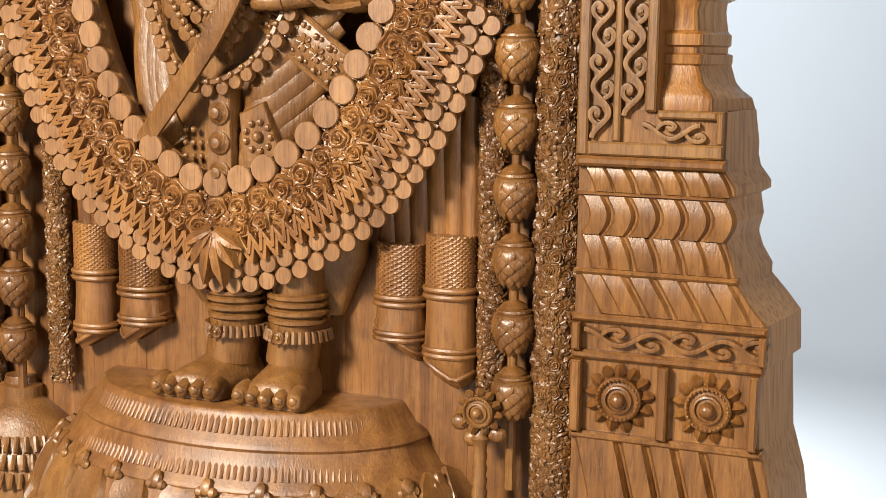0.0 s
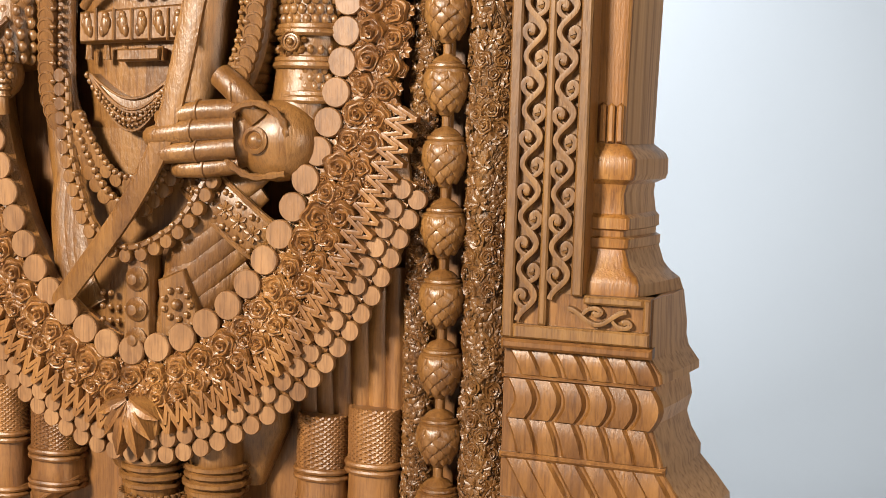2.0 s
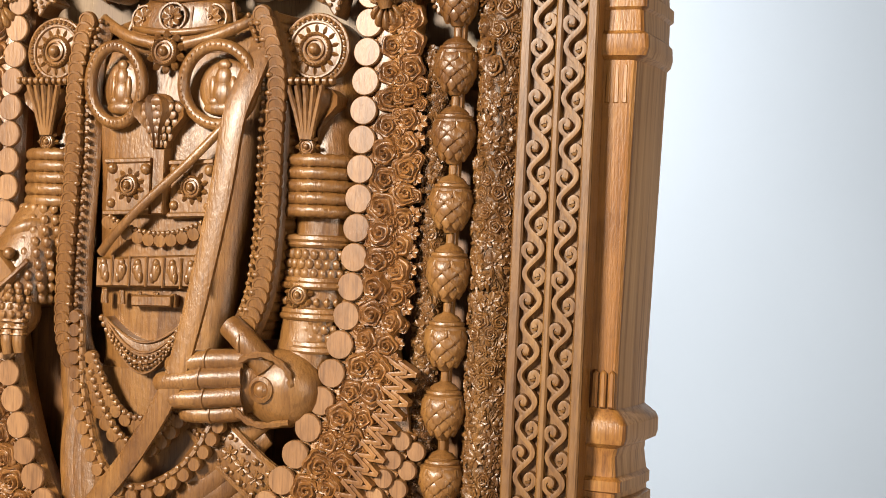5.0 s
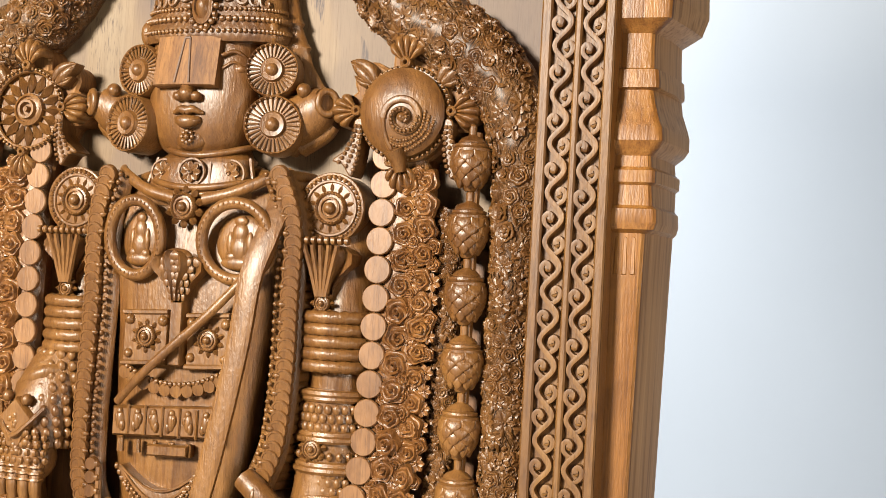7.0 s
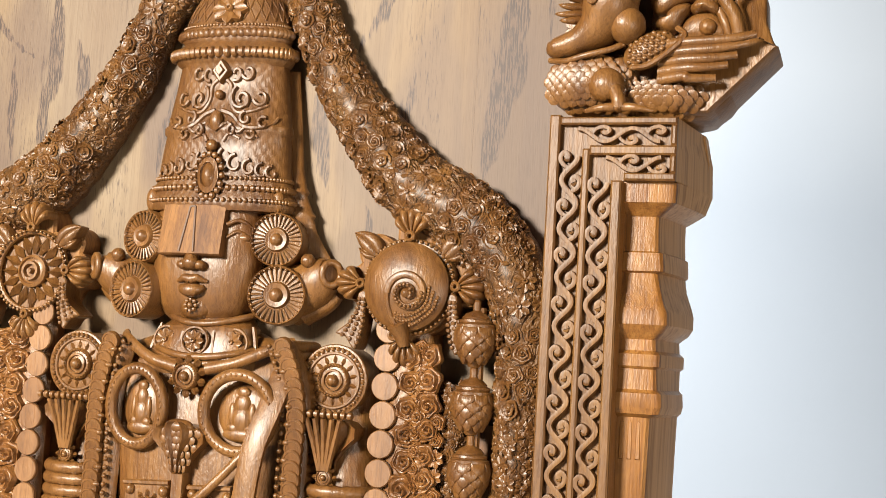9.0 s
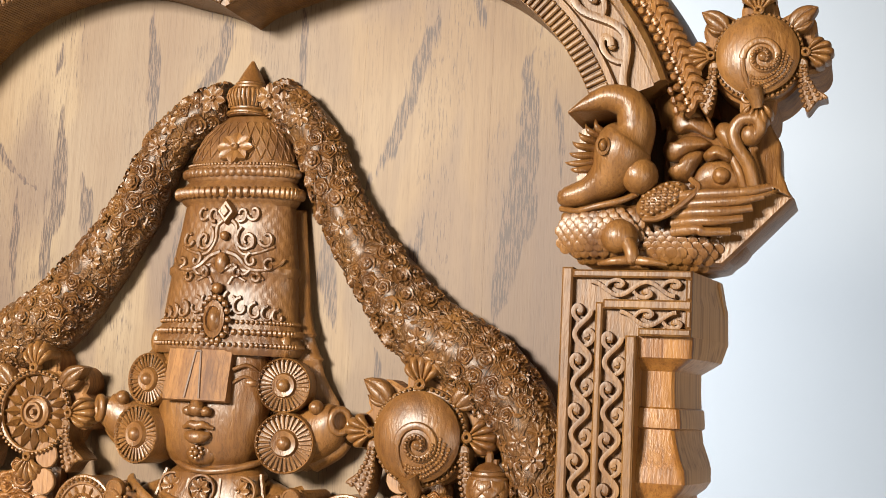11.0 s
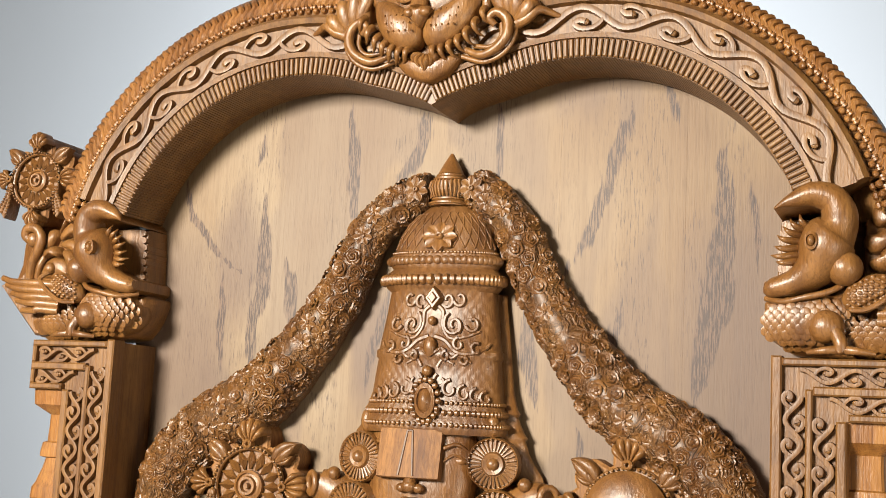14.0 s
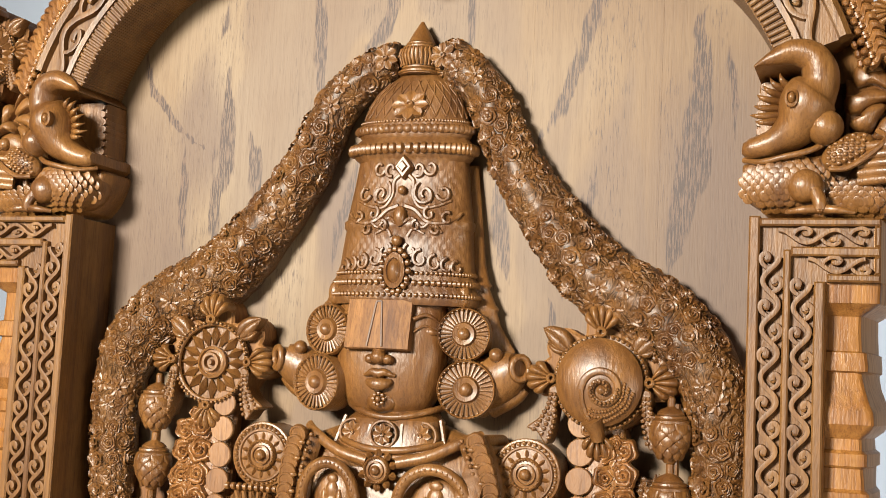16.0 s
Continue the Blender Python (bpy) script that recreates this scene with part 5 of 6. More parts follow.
    for v0, u1, v1 in ((500, 930, 482), (530, 905, 512), (560, 868, 552), (590, 838, 586), (618, 798, 632)):
        s.add(tube(catmull([at(600, v0 + 14, -.192), at(690, v0 + 10, -.203), at(u1 - 90, (v0 + v1) / 2 + 12, -.204), at(u1, v1, -.196)], 5), lambda t: .0064 * (1 - .3 * t), 9, .8))
    s.add(prism([(at(u, v).x, at(u, v).z) for u, v in ((560, 600), (640, 492), (925, 474), (1003, 508), (770, 742), (560, 742))], -.176, -.086, .004))
    s.add(prism(flat((430, 190), (500, 190), (560, 215), (560, 480), (420, 480), (400, 400)), -.120, -.091, .003))
    s.add(prism([(at(u, v).x, at(u, v).z) for u, v in ((440, 250), (440, 60), (920, 60), (920, 260))], -.112, -.091, .002))
    # board behind the leaves, its edge stepping out to the tail
    s.add(prism([(at(u, v).x, at(u, v).z) for u, v in ((540, 480), (545, 232), (660, 226), (730, 262), (800, 244), (850, 196), (905, 190), (918, 246), (950, 300), (954, 400), (980, 470), (1003, 506))], -.150, -.092, .003))
    # acanthus leaves behind the head, fleshy and rolled at their tips
    leaves = (
        (((576, 190), (568, 240), (590, 268), (640, 258), (712, 288), (722, 256), (668, 200), (610, 202)), .014),
        (((546, 300), (538, 334), (562, 366), (600, 366), (640, 340), (700, 318), (712, 302), (676, 280), (622, 276), (578, 296)), .018),
        (((562, 396), (560, 420), (584, 440), (638, 434), (666, 384), (690, 346), (678, 330), (636, 336), (602, 364), (594, 390)), .021),
        (((690, 338), (684, 356), (704, 372), (742, 362), (790, 378), (796, 346), (758, 318), (720, 314)), .024),
        (((722, 262), (736, 234), (766, 230), (786, 246), (786, 284), (794, 324), (780, 338), (758, 320), (736, 292)), .016),
        (((666, 158), (674, 156), (690, 192), (716, 236), (724, 268), (708, 246), (680, 200)), .013),
        (((644, 440), (666, 392), (712, 364), (766, 368), (808, 404), (828, 462), (648, 462)), .012))
    for outline, high in leaves:
        s.add(pillow(flat(*outline), -.150, high, -.100, .36))
    s.add(ball(at(750, 422, -.160), (.0100, .010, .0095), 14, 10))
    s.add(tube(catmull([at(866, 468, -.160), at(846, 390, -.166), at(806, 326, -.170), at(794, 276, -.172), at(822, 236, -.174), at(872, 236, -.174), at(886, 268, -.172), at(862, 294, -.168)], 6), lambda t: .0078 - .001 * t, 10))
    s.add(ball(at(850, 284, -.164), (.0125, .013, .0125), 14, 10))
    s.add(tube(catmull([at(884, 468, -.156), at(866, 400, -.158), at(850, 344, -.158), at(862, 320, -.156)], 5), .0058, 8))
    s.add(tube(catmull([at(830, 468, -.158), at(812, 410, -.162), at(790, 360, -.160)], 5), .0050, 8))
    s.v = [(side * x + sh, y, z) for x, y, z in s.v]
    ob = new("bird_bracket", mesh_of("bird_bracket", s, CARVED, 50))
    return tagged(ob, "carved wooden bird figure with curled snout on the pillar", "statue", "bird brackets")


for side in (1, -1):
    bracket(side)

# ---- mask on the crown of the arch, one plain carved figure ----
s = Shape()


def lp(u, v, y=-.215):
    """Sheet units to metres over the arch's cusp."""
    return Vector((-.180 + .000312 * u, y, 1.825 - .000296 * v))


def lflat(*pts):
    return catmull_2([(lp(u, v).x, lp(u, v).z) for u, v in pts])


s.add(prism(lflat((330, -120), (340, 120), (400, 300), (480, 400), (590, 470), (700, 400), (780, 280), (830, 120), (840, -120)), -.205, -.16, .006))
s.add(ball(lp(580, 60, -.205), (.078, .030, .062), 24, 14))
for u, v in ((478, 82), (645, 76)):
    s.add(ball(lp(u, v, -.232), (.0150, .013, .0145), 16, 12))
    s.add(tube([lp(u + 54 * math.cos(a), v + 54 * math.sin(a), -.235) for a in [math.tau * k / 24 for k in range(24)]], .0032, 7, 1, True))
    s.add(tube(catmull([lp(u - 70, v - 20, -.226), lp(u - 30, v - 64, -.238), lp(u + 30, v - 66, -.238), lp(u + 74, v - 26, -.226)], 5), .0052, 8))
s.add(pillow(lflat((330, 120), (400, 120), (480, 160), (540, 205), (556, 270), (540, 325), (480, 350), (400, 315), (345, 235)), -.218, .024, -.19, .42))
s.add(pillow(lflat((552, 270), (570, 205), (640, 160), (720, 120), (796, 70), (812, 130), (775, 235), (700, 315), (620, 348), (566, 325)), -.218, .024, -.19, .42))
for k in range(15):
    u, v = 400 + 26 * (k % 5) + 8 * (k // 5), 205 + 36 * (k // 5)
    s.add(ball(lp(u, v, -.2405), (.0016, .0022, .0016), 5, 4))
    s.add(ball(lp(1128 - u, v - 14, -.2405), (.0016, .0022, .0016), 5, 4))
s.add(tube(catmull([lp(550, 20, -.226), lp(550, 110, -.234), lp(550, 180, -.240)], 4), lambda t: .0085 + .004 * t, 12, .7))
s.add(pillow(lflat((492, 190), (520, 172), (552, 182), (584, 170), (612, 186), (590, 220), (552, 262), (512, 222)), -.236, .014, -.21, .5))
for sg in (-1, 1):
    s.add(ball(lp(552 + sg * 36, 206, -.246), (.0078, .006, .006), 10, 8))
    s.add(pillow(lflat((552 + sg * 262, 40), (552 + sg * 300, 60), (552 + sg * 304, 150), (552 + sg * 286, 215), (552 + sg * 250, 200)), -.212, .014, -.18, .5))
    for k in range(7):
        u, v = 552 + sg * (56 + 36 * k), 366 - 4.6 * k * k + 2 * k
        s.add(tube(catmull([lp(u, v - 26, -.222), lp(u + sg * 4, v + 6, -.234), lp(u + sg * 14, v + 34, -.226), lp(u + sg * 34, v + 44, -.216)], 3), lambda t: .0060 * (1 - .88 * t), 8))
    # curling side scrolls
    s.add(tube(catmull([lp(572 + sg * 300, 262, -.222), lp(572 + sg * 278, 232, -.226), lp(572 + sg * 310, 208, -.226), lp(572 + sg * 352, 240, -.224), lp(572 + sg * 358, 300, -.224), lp(572 + sg * 322, 358, -.224), lp(572 + sg * 250, 392, -.222), lp(572 + sg * 170, 362, -.218)], 6), lambda t: .0044 + .0024 * math.sin(math.pi * t), 9))
    s.add(tube(catmull([lp(572 + sg * 285, 222, -.216), lp(572 + sg * 318, 192, -.218), lp(572 + sg * 372, 232, -.216), lp(572 + sg * 382, 305, -.216), lp(572 + sg * 338, 380, -.216), lp(572 + sg * 252, 416, -.214), lp(572 + sg * 150, 384, -.212)], 6), .0036, 8))
    s.add(tube(catmull([lp(572 + sg * 322, 250, -.216), lp(572 + sg * 322, 310, -.216), lp(572 + sg * 280, 352, -.216), lp(572 + sg * 200, 340, -.212)], 5), .0036, 8))
    # leaf fingers
    for k, (u, v, w) in enumerate(((452, 180, 26), (402, 120, 28), (340, 75, 30), (270, 62, 28))):
        base = (572 + sg * 338, 250)
        tip = (572 + sg * u, v)
        mid = ((base[0] + tip[0]) / 2 + sg * 14, (base[1] + tip[1]) / 2 + 12)
        s.add(tube(catmull([lp(*base, -.206), lp(*mid, -.220), lp(*tip, -.224), lp(tip[0] + sg * 22, tip[1] + 16, -.212)], 5), lambda t, w=w: w * .000312 * (.55 + .6 * math.sin(math.pi * min(1, .1 + .8 * t))), 10, .7))
    s.add(tube(catmull([lp(572 + sg * 360, 262, -.212), lp(572 + sg * 430, 240, -.218), lp(572 + sg * 480, 205, -.218), lp(572 + sg * 520, 210, -.210), lp(572 + sg * 560, 226, -.204)], 5), lambda t: .0085 * (1 - .6 * t), 8))
    s.add(ball(lp(572 + sg * 232, 60, -.214), (.016, .014, .026), 12, 8))
s.add(pillow(lflat((430, 372), (572, 396), (715, 372), (690, 430), (640, 470), (572, 492), (504, 470), (452, 430)), -.212, .014, -.19, .45))
for du, L in ((-52, 40), (-30, 66), (30, 66), (52, 40), (0, 84)):
    s.add(leaf_relief(catmull([lp(572 + du * .3, 372, -.218), lp(572 + du * .8, 372 + L * .5, -.224), lp(572 + du * .6, 372 + L, -.220)], 5), .0075, .010, .02))
tagged(new("lion_mask", mesh_of("lion_mask", s, CARVED, 50)), "carved wooden lion mask with curling leaves on the arch", "statue")

# ---- the carved statue, one mesh ----
S = Shape()


def section(z, hw, front, cx=0.0, back=YB + .0005, p=2.6, n=28):
    """One rounded slice of the figure from the board to its front."""
    row = []
    d = back - front
    for j in range(n):
        a = math.tau * j / n
        c, s_ = math.cos(a), math.sin(a)
        ex = abs(c) ** (2 / p) * (1 if c >= 0 else -1)
        ey = abs(s_) ** (2 / p) * (1 if s_ >= 0 else -1)
        row.append((cx + hw * ex, back - d * .5 - d * .5 * ey, z))
    return row


def body(levels, p=2.6, n=28):
    S.add(grid([section(z, hw, fr, cx, YB + .0005, p, n) for z, hw, fr, cx in levels], True, True, True))


# legs and wrapped cloth
body([(.225, .10, -.140, .03), (.30, .145, -.155, .02), (.42, .15, -.165, .01), (.50, .135, -.170, .005), (.58, .112, -.172, 0), (.64, .098, -.172, 0)], 3.0)
for k in range(5):
    x0, z0 = .122 - .006 * k, .592 - .028 * k
    S.add(tube(catmull([(x0 + .025, -.158, z0 + .012), (x0 - .02, -.172, z0 - .022), (x0 - .062, -.180, z0 - .068), (x0 - .080, -.172, z0 - .115)], 6), lambda t: .024 * math.sin(math.pi * (.2 + .65 * t)), 14, .45))
for k in range(3):
    S.add(tube(catmull([(-.12 + .012 * k, -.15, .62), (-.125 + .012 * k, -.16, .54), (-.112 + .010 * k, -.168, .47), (-.09 + .01 * k, -.17, .43)], 5), .015, 10, .28))
# apron with studs and jewelled panels
S.add(prism([(-.016, .385), (.022, .385), (.018, .50), (-.010, .50)], -.198, -.16, .003))
for z in (.400, .435, .470):
    S.add(boss([(.014, 0), (.014, .004), (.009, .007), (.006, .013), (.001, .014)], 14), Matrix.Translation((.004, -.197, z)))
S.add(prism([(.035, .40), (.085, .425), (.062, .485), (.028, .47)], -.196, -.16, .003))
for k in range(9):
    a = math.tau * k / 9
    S.add(ball((.055 + .017 * math.cos(a), -.197, .444 + .017 * math.sin(a)), .0045, 6, 5))
S.add(ball((.055, -.198, .444), .007, 8, 6))
for k in range(14):
    S.add(ball((-.055 + .011 * (k % 4), -.178, .40 + .016 * (k // 4)), .004, 6, 5))
# jewelled thigh band
band = catmull([(.060, -.168, .592), (.100, -.178, .560), (.145, -.174, .524), (.172, -.156, .505)], 6)
S.add(tube(band, .027, 14, .24))
for off in (-.024, .024):
    S.add(tube([p + Vector((off * .62, -.004, off * .78)) for p in band], .0034, 7))
for i, (p, d) in enumerate(resample(band, .021)):
    fl = daisy(.0105, 6)
    S.add((fl.v, fl.f), Matrix.Translation((p.x, p.y - .006, p.z)))
    for q in (-.016, .016):
        S.add(ball((p.x + q * .62 + .006, p.y - .006, p.z + q * .78 - .006), .0042, 6, 5))
        S.add(ball((p.x + q * .62 - .004, p.y - .006, p.z + q * .78 + .004), .0030, 6, 5))
# loose cloth end
S.add(tube(catmull([(-.135, -.14, .80), (-.140, -.145, .68), (-.128, -.150, .58), (-.105, -.155, .52), (-.090, -.160, .46)], 6), lambda t: .020 * (1 - .3 * t), 8, .5))

# trunk
body([(.60, .098, -.168, 0), (.66, .092, -.172, 0), (.72, .095, -.174, -.005), (.78, .098, -.174, -.005), (.86, .108, -.174, 0), (.94, .125, -.174, 0), (1.0, .140, -.168, 0), (1.04, .135, -.158, 0), (1.062, .105, -.145, 0), (1.078, .062, -.135, 0)])
body([(1.022, .098, -.166, 0), (1.040, .084, -.171, 0), (1.046, .076, -.170, 0), (1.074, .062, -.163, 0), (1.082, .064, -.165, 0), (1.087, .058, -.160, 0), (1.10, .050, -.150, 0)], 2.4)

# head
S.add(grid([section(z, hw, fr, -.011, YB + .002, 2.35, 36) for z, hw, fr in ((1.080, .030, -.140), (1.086, .044, -.152), (1.096, .055, -.161), (1.110, .063, -.167), (1.125, .068, -.170), (1.142, .0715, -.1715),
       (1.160, .073, -.172), (1.180, .074, -.171), (1.200, .0745, -.170), (1.220, .074, -.168), (1.238, .072, -.164))], True, True, True))
# brow plate with its upright mark, nose, lips and chin jewel
plate = []
for zz, yy in ((1.168, -.1840), (1.170, -.1870), (1.231, -.1770), (1.234, -.170)):
    plate.append([(x, yy + 3.0 * (x + .014) ** 2, zz) for x in [-.058 + .086 * j / 10 for j in range(11)]] + [(x, -.14, zz) for x in (.028, -.058)])
S.slot = 3
S.add(grid(plate, True, True, True))
S.slot = 0
FX = -.011
S.add(tube([(FX, -.172, 1.178), (FX, -.178, 1.166), (FX, -.180, 1.160)], [.006, .0085, .0092], 10))
S.add(ball((FX, -.1800, 1.1590), (.0110, .0100, .0085), 12, 8))
for sg in (1, -1):
    S.add(ball((FX + sg * .0115, -.1765, 1.1565), (.0082, .0080, .0062), 10, 7))
    S.add(tube(catmull([(FX + sg * .0, -.1760, 1.1385), (FX + sg * .008, -.1765, 1.1405), (FX + sg * .014, -.1745, 1.1385), (FX + sg * .0205, -.171, 1.1365)], 4), lambda t: .0064 * (1 - .65 * t), 8))
    S.add(tube(catmull([(FX + sg * .040, -.170, 1.208), (FX + sg * .055, -.162, 1.214), (FX + sg * .068, -.148, 1.205)], 4), .0026, 8))
    S.add(pillow([(FX + sg * (.054 + .014 * math.cos(a)), 1.193 + .0065 * math.sin(a)) for a in [math.tau * k / 14 for k in range(14)]], -.155, .006))
    S.add(tube(catmull([(FX + sg * .040, -.168, 1.192), (FX + sg * .054, -.1625, 1.2005), (FX + sg * .068, -.151, 1.191)], 4), .0020, 7))
S.add(tube(catmull([(FX - .0165, -.171, 1.1295), (FX - .009, -.1745, 1.1265), (FX, -.176, 1.1255), (FX + .009, -.1745, 1.1265), (FX + .0165, -.171, 1.1295)], 4), lambda t: .0088 * math.sin(math.pi * (.12 + .76 * t)), 8))
S.add(ball((FX, -.154, 1.106), (.024, .017, .017), 14, 10))
for k in range(8):
    S.add(ball((FX + .0070 * math.cos(k * .785), -.1715, 1.107 + .0070 * math.sin(k * .785)), .0030, 6, 5))
S.add(ball((FX, -.1725, 1.107), .0042, 8, 6))
# chin shadow roll and hair behind the ears
for sg in (1, -1):
    # wide ear ornaments
    for z, r, x, y in ((1.192, .0335, .091, -.150), (1.124, .0365, .099, -.156)):
        m = Matrix.Translation((sg * x, y, z)) @ Matrix.Rotation(radians(sg * 12), 4, "Z")
        S.add(boss([(r, -.03), (r, .008), (r * .97, .011), (r * .93, .010), (r * .90, .006), (r * .86, .006), (r * .46, .008), (r * .40, .013), (r * .24, .012), (r * .20, .016), (r * .10, .0185), (r * .01, .019)], 28), m)
        for k in range(30):
            a = math.tau * k / 30
            S.add(tube([(r * .48 * math.cos(a), -.0085, r * .48 * math.sin(a)), (r * .86 * math.cos(a), -.0085, r * .86 * math.sin(a))], r * .036, 5), m)
            S.add(ball((r * .90 * math.cos(a), -.0095, r * .90 * math.sin(a)), r * .05, 5, 4), m)
    S.add(ball((sg * .088, -.150, 1.240), (.009, .009, .016), 10, 8))
    S.add(tube(catmull([(sg * .100, -.118, 1.128), (sg * .125, -.128, 1.136), (sg * .148, -.136, 1.148), (sg * .160, -.142, 1.153)], 5), lambda t: .040 - .020 * t, 16, .8))
    S.add(tube(catmull([(sg * .12, -.12, 1.105), (sg * .150, -.122, 1.118), (sg * .165, -.124, 1.130)], 4), lambda t: .016 - .008 * t, 10))
    S.add(tube([(.165 * sg + .009 * math.cos(a) * sg, -.150 + .008 * math.cos(a), 1.153 + .014 * math.sin(a)) for a in [math.tau * k / 14 for k in range(14)]], .0045, 8, 1, True))
    S.add(tube([(sg * .150, -.135, 1.153), (sg * .165, -.146, 1.153)], .015, 10))
    S.add(ball((sg * .133, -.150, 1.168), (.009, .010, .009), 10, 8))

# tall crown on its flared base
body([(1.120, .150, -.112, .003), (1.150, .148, -.116, .003), (1.176, .142, -.122, .003), (1.190, .133, -.128, .003), (1.206, .124, -.132, .003), (1.222, .1195, -.135, .003), (1.226, .122, -.137, .003), (1.232, .117, -.136, .003),
      (1.252, .108, -.135, .003), (1.256, .111, -.137, .003), (1.262, .107, -.135, .003), (1.286, .100, -.130, .003), (1.330, .094, -.126, .003), (1.40, .084, -.120, .003), (1.412, .083, -.118, .003)], 2.4)
CR = [(1.226, .097, -.172), (1.232, .100, -.175), (1.243, .100, -.175), (1.247, .096, -.172), (1.258, .096, -.172), (1.263, .093, -.170), (1.300, .089, -.168), (1.322, .0865, -.166), (1.325, .089, -.168), (1.333, .089, -.168), (1.336, .086, -.165),
      (1.380, .079, -.160), (1.412, .075, -.157), (1.416, .080, -.160), (1.422, .084, -.164), (1.432, .084, -.164), (1.438, .079, -.160), (1.443, .074, -.156), (1.447, .077, -.158), (1.460, .077, -.158), (1.466, .072, -.155), (1.480, .069, -.152), (1.500, .060, -.147), (1.518, .045, -.140), (1.530, .030, -.133), (1.533, .026, -.131)]
S.slot = 2
S.add(grid([section(z, hw, fr, .003, YB + .001, 2.2, 40) for z, hw, fr in CR], True, True, True))
S.slot = 0
S.add(lathe([(.027, 1.531), (.028, 1.535), (.022, 1.539), (.024, 1.543), (.029, 1.553), (.028, 1.563), (.020, 1.568), (.022, 1.571), (.016, 1.574), (.018, 1.576), (.012, 1.588), (.002, 1.605)], 24), Matrix.Translation((.001, -.118, 0)))
for k in range(32):
    a = math.tau * k / 32
    S.add(tube([(.001 + .0255 * math.cos(a), -.118 + .0255 * math.sin(a), 1.542), (.001 + .030 * math.cos(a), -.118 + .030 * math.sin(a), 1.555), (.001 + .0265 * math.cos(a), -.118 + .0265 * math.sin(a), 1.565)], .0017, 5))
for z, r in ((1.534, .0275), (1.540, .0235), (1.568, .0225), (1.573, .0185)):
    S.add(tube([(.001 + r * math.cos(a), -.118 + r * math.sin(a), z) for a in [math.tau * k / 24 for k in range(24)]], .0020, 6, 1, True))


def crown_pt(a, z, out=0.0):
    """Place on the crown's surface at angle a (0 faces front)."""
    for (za, ha, fa), (zb, hb, fb) in zip(CR, CR[1:]):
        if za <= z <= zb:
            t = (z - za) / (zb - za)
            hw, fr = ha + (hb - ha) * t, fa + (fb - fa) * t
            break
    mid = (YB + fr) / 2
    dep = (YB - fr) / 2
    sx = abs(math.sin(a)) ** (2 / 2.2) * (1 if math.sin(a) >= 0 else -1)
    cy = abs(math.cos(a)) ** (2 / 2.2) * (1 if math.cos(a) >= 0 else -1)
    return Vector((.003 + (hw + out) * sx, mid - (dep + out) * cy, z))


for z, r, n in ((1.238, .0032, 44), (1.2535, .0042, 36), (1.266, .0028, 44), (1.427, .0062, 30), (1.4640, .0022, 50)):
    for k in range(n):
        S.add(ball(crown_pt(-1.6 + 3.2 * k / (n - 1), z, .001), (r, r, r * (1.0 if z != 1.427 else 1.25)), 6, 5))


def curl(cx, cz, r, sg, turn, rad=.0031):
    pts = []
    for i in range(13):
        t = i / 12
        a = radians(turn) + sg * t * 5.2
        q = r * (1 - .62 * t)
        pts.append((cx + q * math.cos(a), cz + q * math.sin(a)))
    S.add(tube([crown_pt(math.asin(max(-.98, min(.98, x / .1))), z, .002) for x, z in pts], lambda t: rad * (1 - .3 * t), 6))


def crown_band(pts, rad):
    S.add(tube([crown_pt(math.asin(max(-.98, min(.98, p.x / .1))), p.y, .001) for p in catmull(pts, 4)], lambda t: rad * (1 - .35 * t), 6, .7))


S.slot = 2
for sg in (1, -1):
    # paired scrolls round the lozenge, small curls over the brow
    for cx, cz, r, turn in ((.021, 1.400, .010, 250), (.041, 1.402, .011, 200), (.032, 1.368, .0175, 120), (.033, 1.367, .011, 300), (.062, 1.370, .012, 200), (.040, 1.342, .009, 100), (.066, 1.336, .009, 60), (.022, 1.326, .007, 90), (.050, 1.322, .007, 160),
                           (.030, 1.284, .012, 90), (.050, 1.279, .011, 90), (.067, 1.276, .010, 90), (.080, 1.274, .009, 90), (.016, 1.294, .010, 120)):
        curl(sg * cx, cz, r, sg, turn if sg > 0 else 180 - turn, .0028)
    crown_band([(sg * .006, 1.392), (sg * .014, 1.384), (sg * .014, 1.366), (sg * .026, 1.350), (sg * .050, 1.352), (sg * .074, 1.360)], .0030)
    crown_band([(sg * .004, 1.352), (sg * .020, 1.346), (sg * .036, 1.332), (sg * .056, 1.330), (sg * .078, 1.336), (sg * .088, 1.345)], .0034)
    crown_band([(sg * .004, 1.330), (sg * .016, 1.336), (sg * .030, 1.324), (sg * .044, 1.331), (sg * .060, 1.318)], .0028)
    crown_band([(sg * .010, 1.312), (sg * .018, 1.322), (sg * .034, 1.316)], .0026)
# crossed ribs on the dome and a scalloped frill round its foot
for k in range(-6, 7):
    for lean in (1, -1):
        S.add(tube([crown_pt(k * .24 + lean * .13 * t, 1.470 + .050 * t / 3, .0004) for t in range(4)], .0013, 5))
for k in range(27):
    S.add(ball(crown_pt(-1.5 + 3.0 * k / 26, 1.4535, .0005), (.0066, .0040, .0062), 8, 6))
S.slot = 0
S.add(boss([(.017, -.005), (.017, .003), (.012, .005), (.011, .002), (.007, .007), (.001, .009)], 18), Matrix.Translation((.003, -.176, 1.268)) @ Matrix.Diagonal((.85, 1, 1.35, 1)))
for k in range(16):
    a = math.tau * k / 16
    S.add(ball((.003 + .0185 * math.cos(a), -.177, 1.268 + .027 * math.sin(a)), .0042, 6, 5))
S.add(ball((.003, -.174, 1.306), .0075, 8, 6))
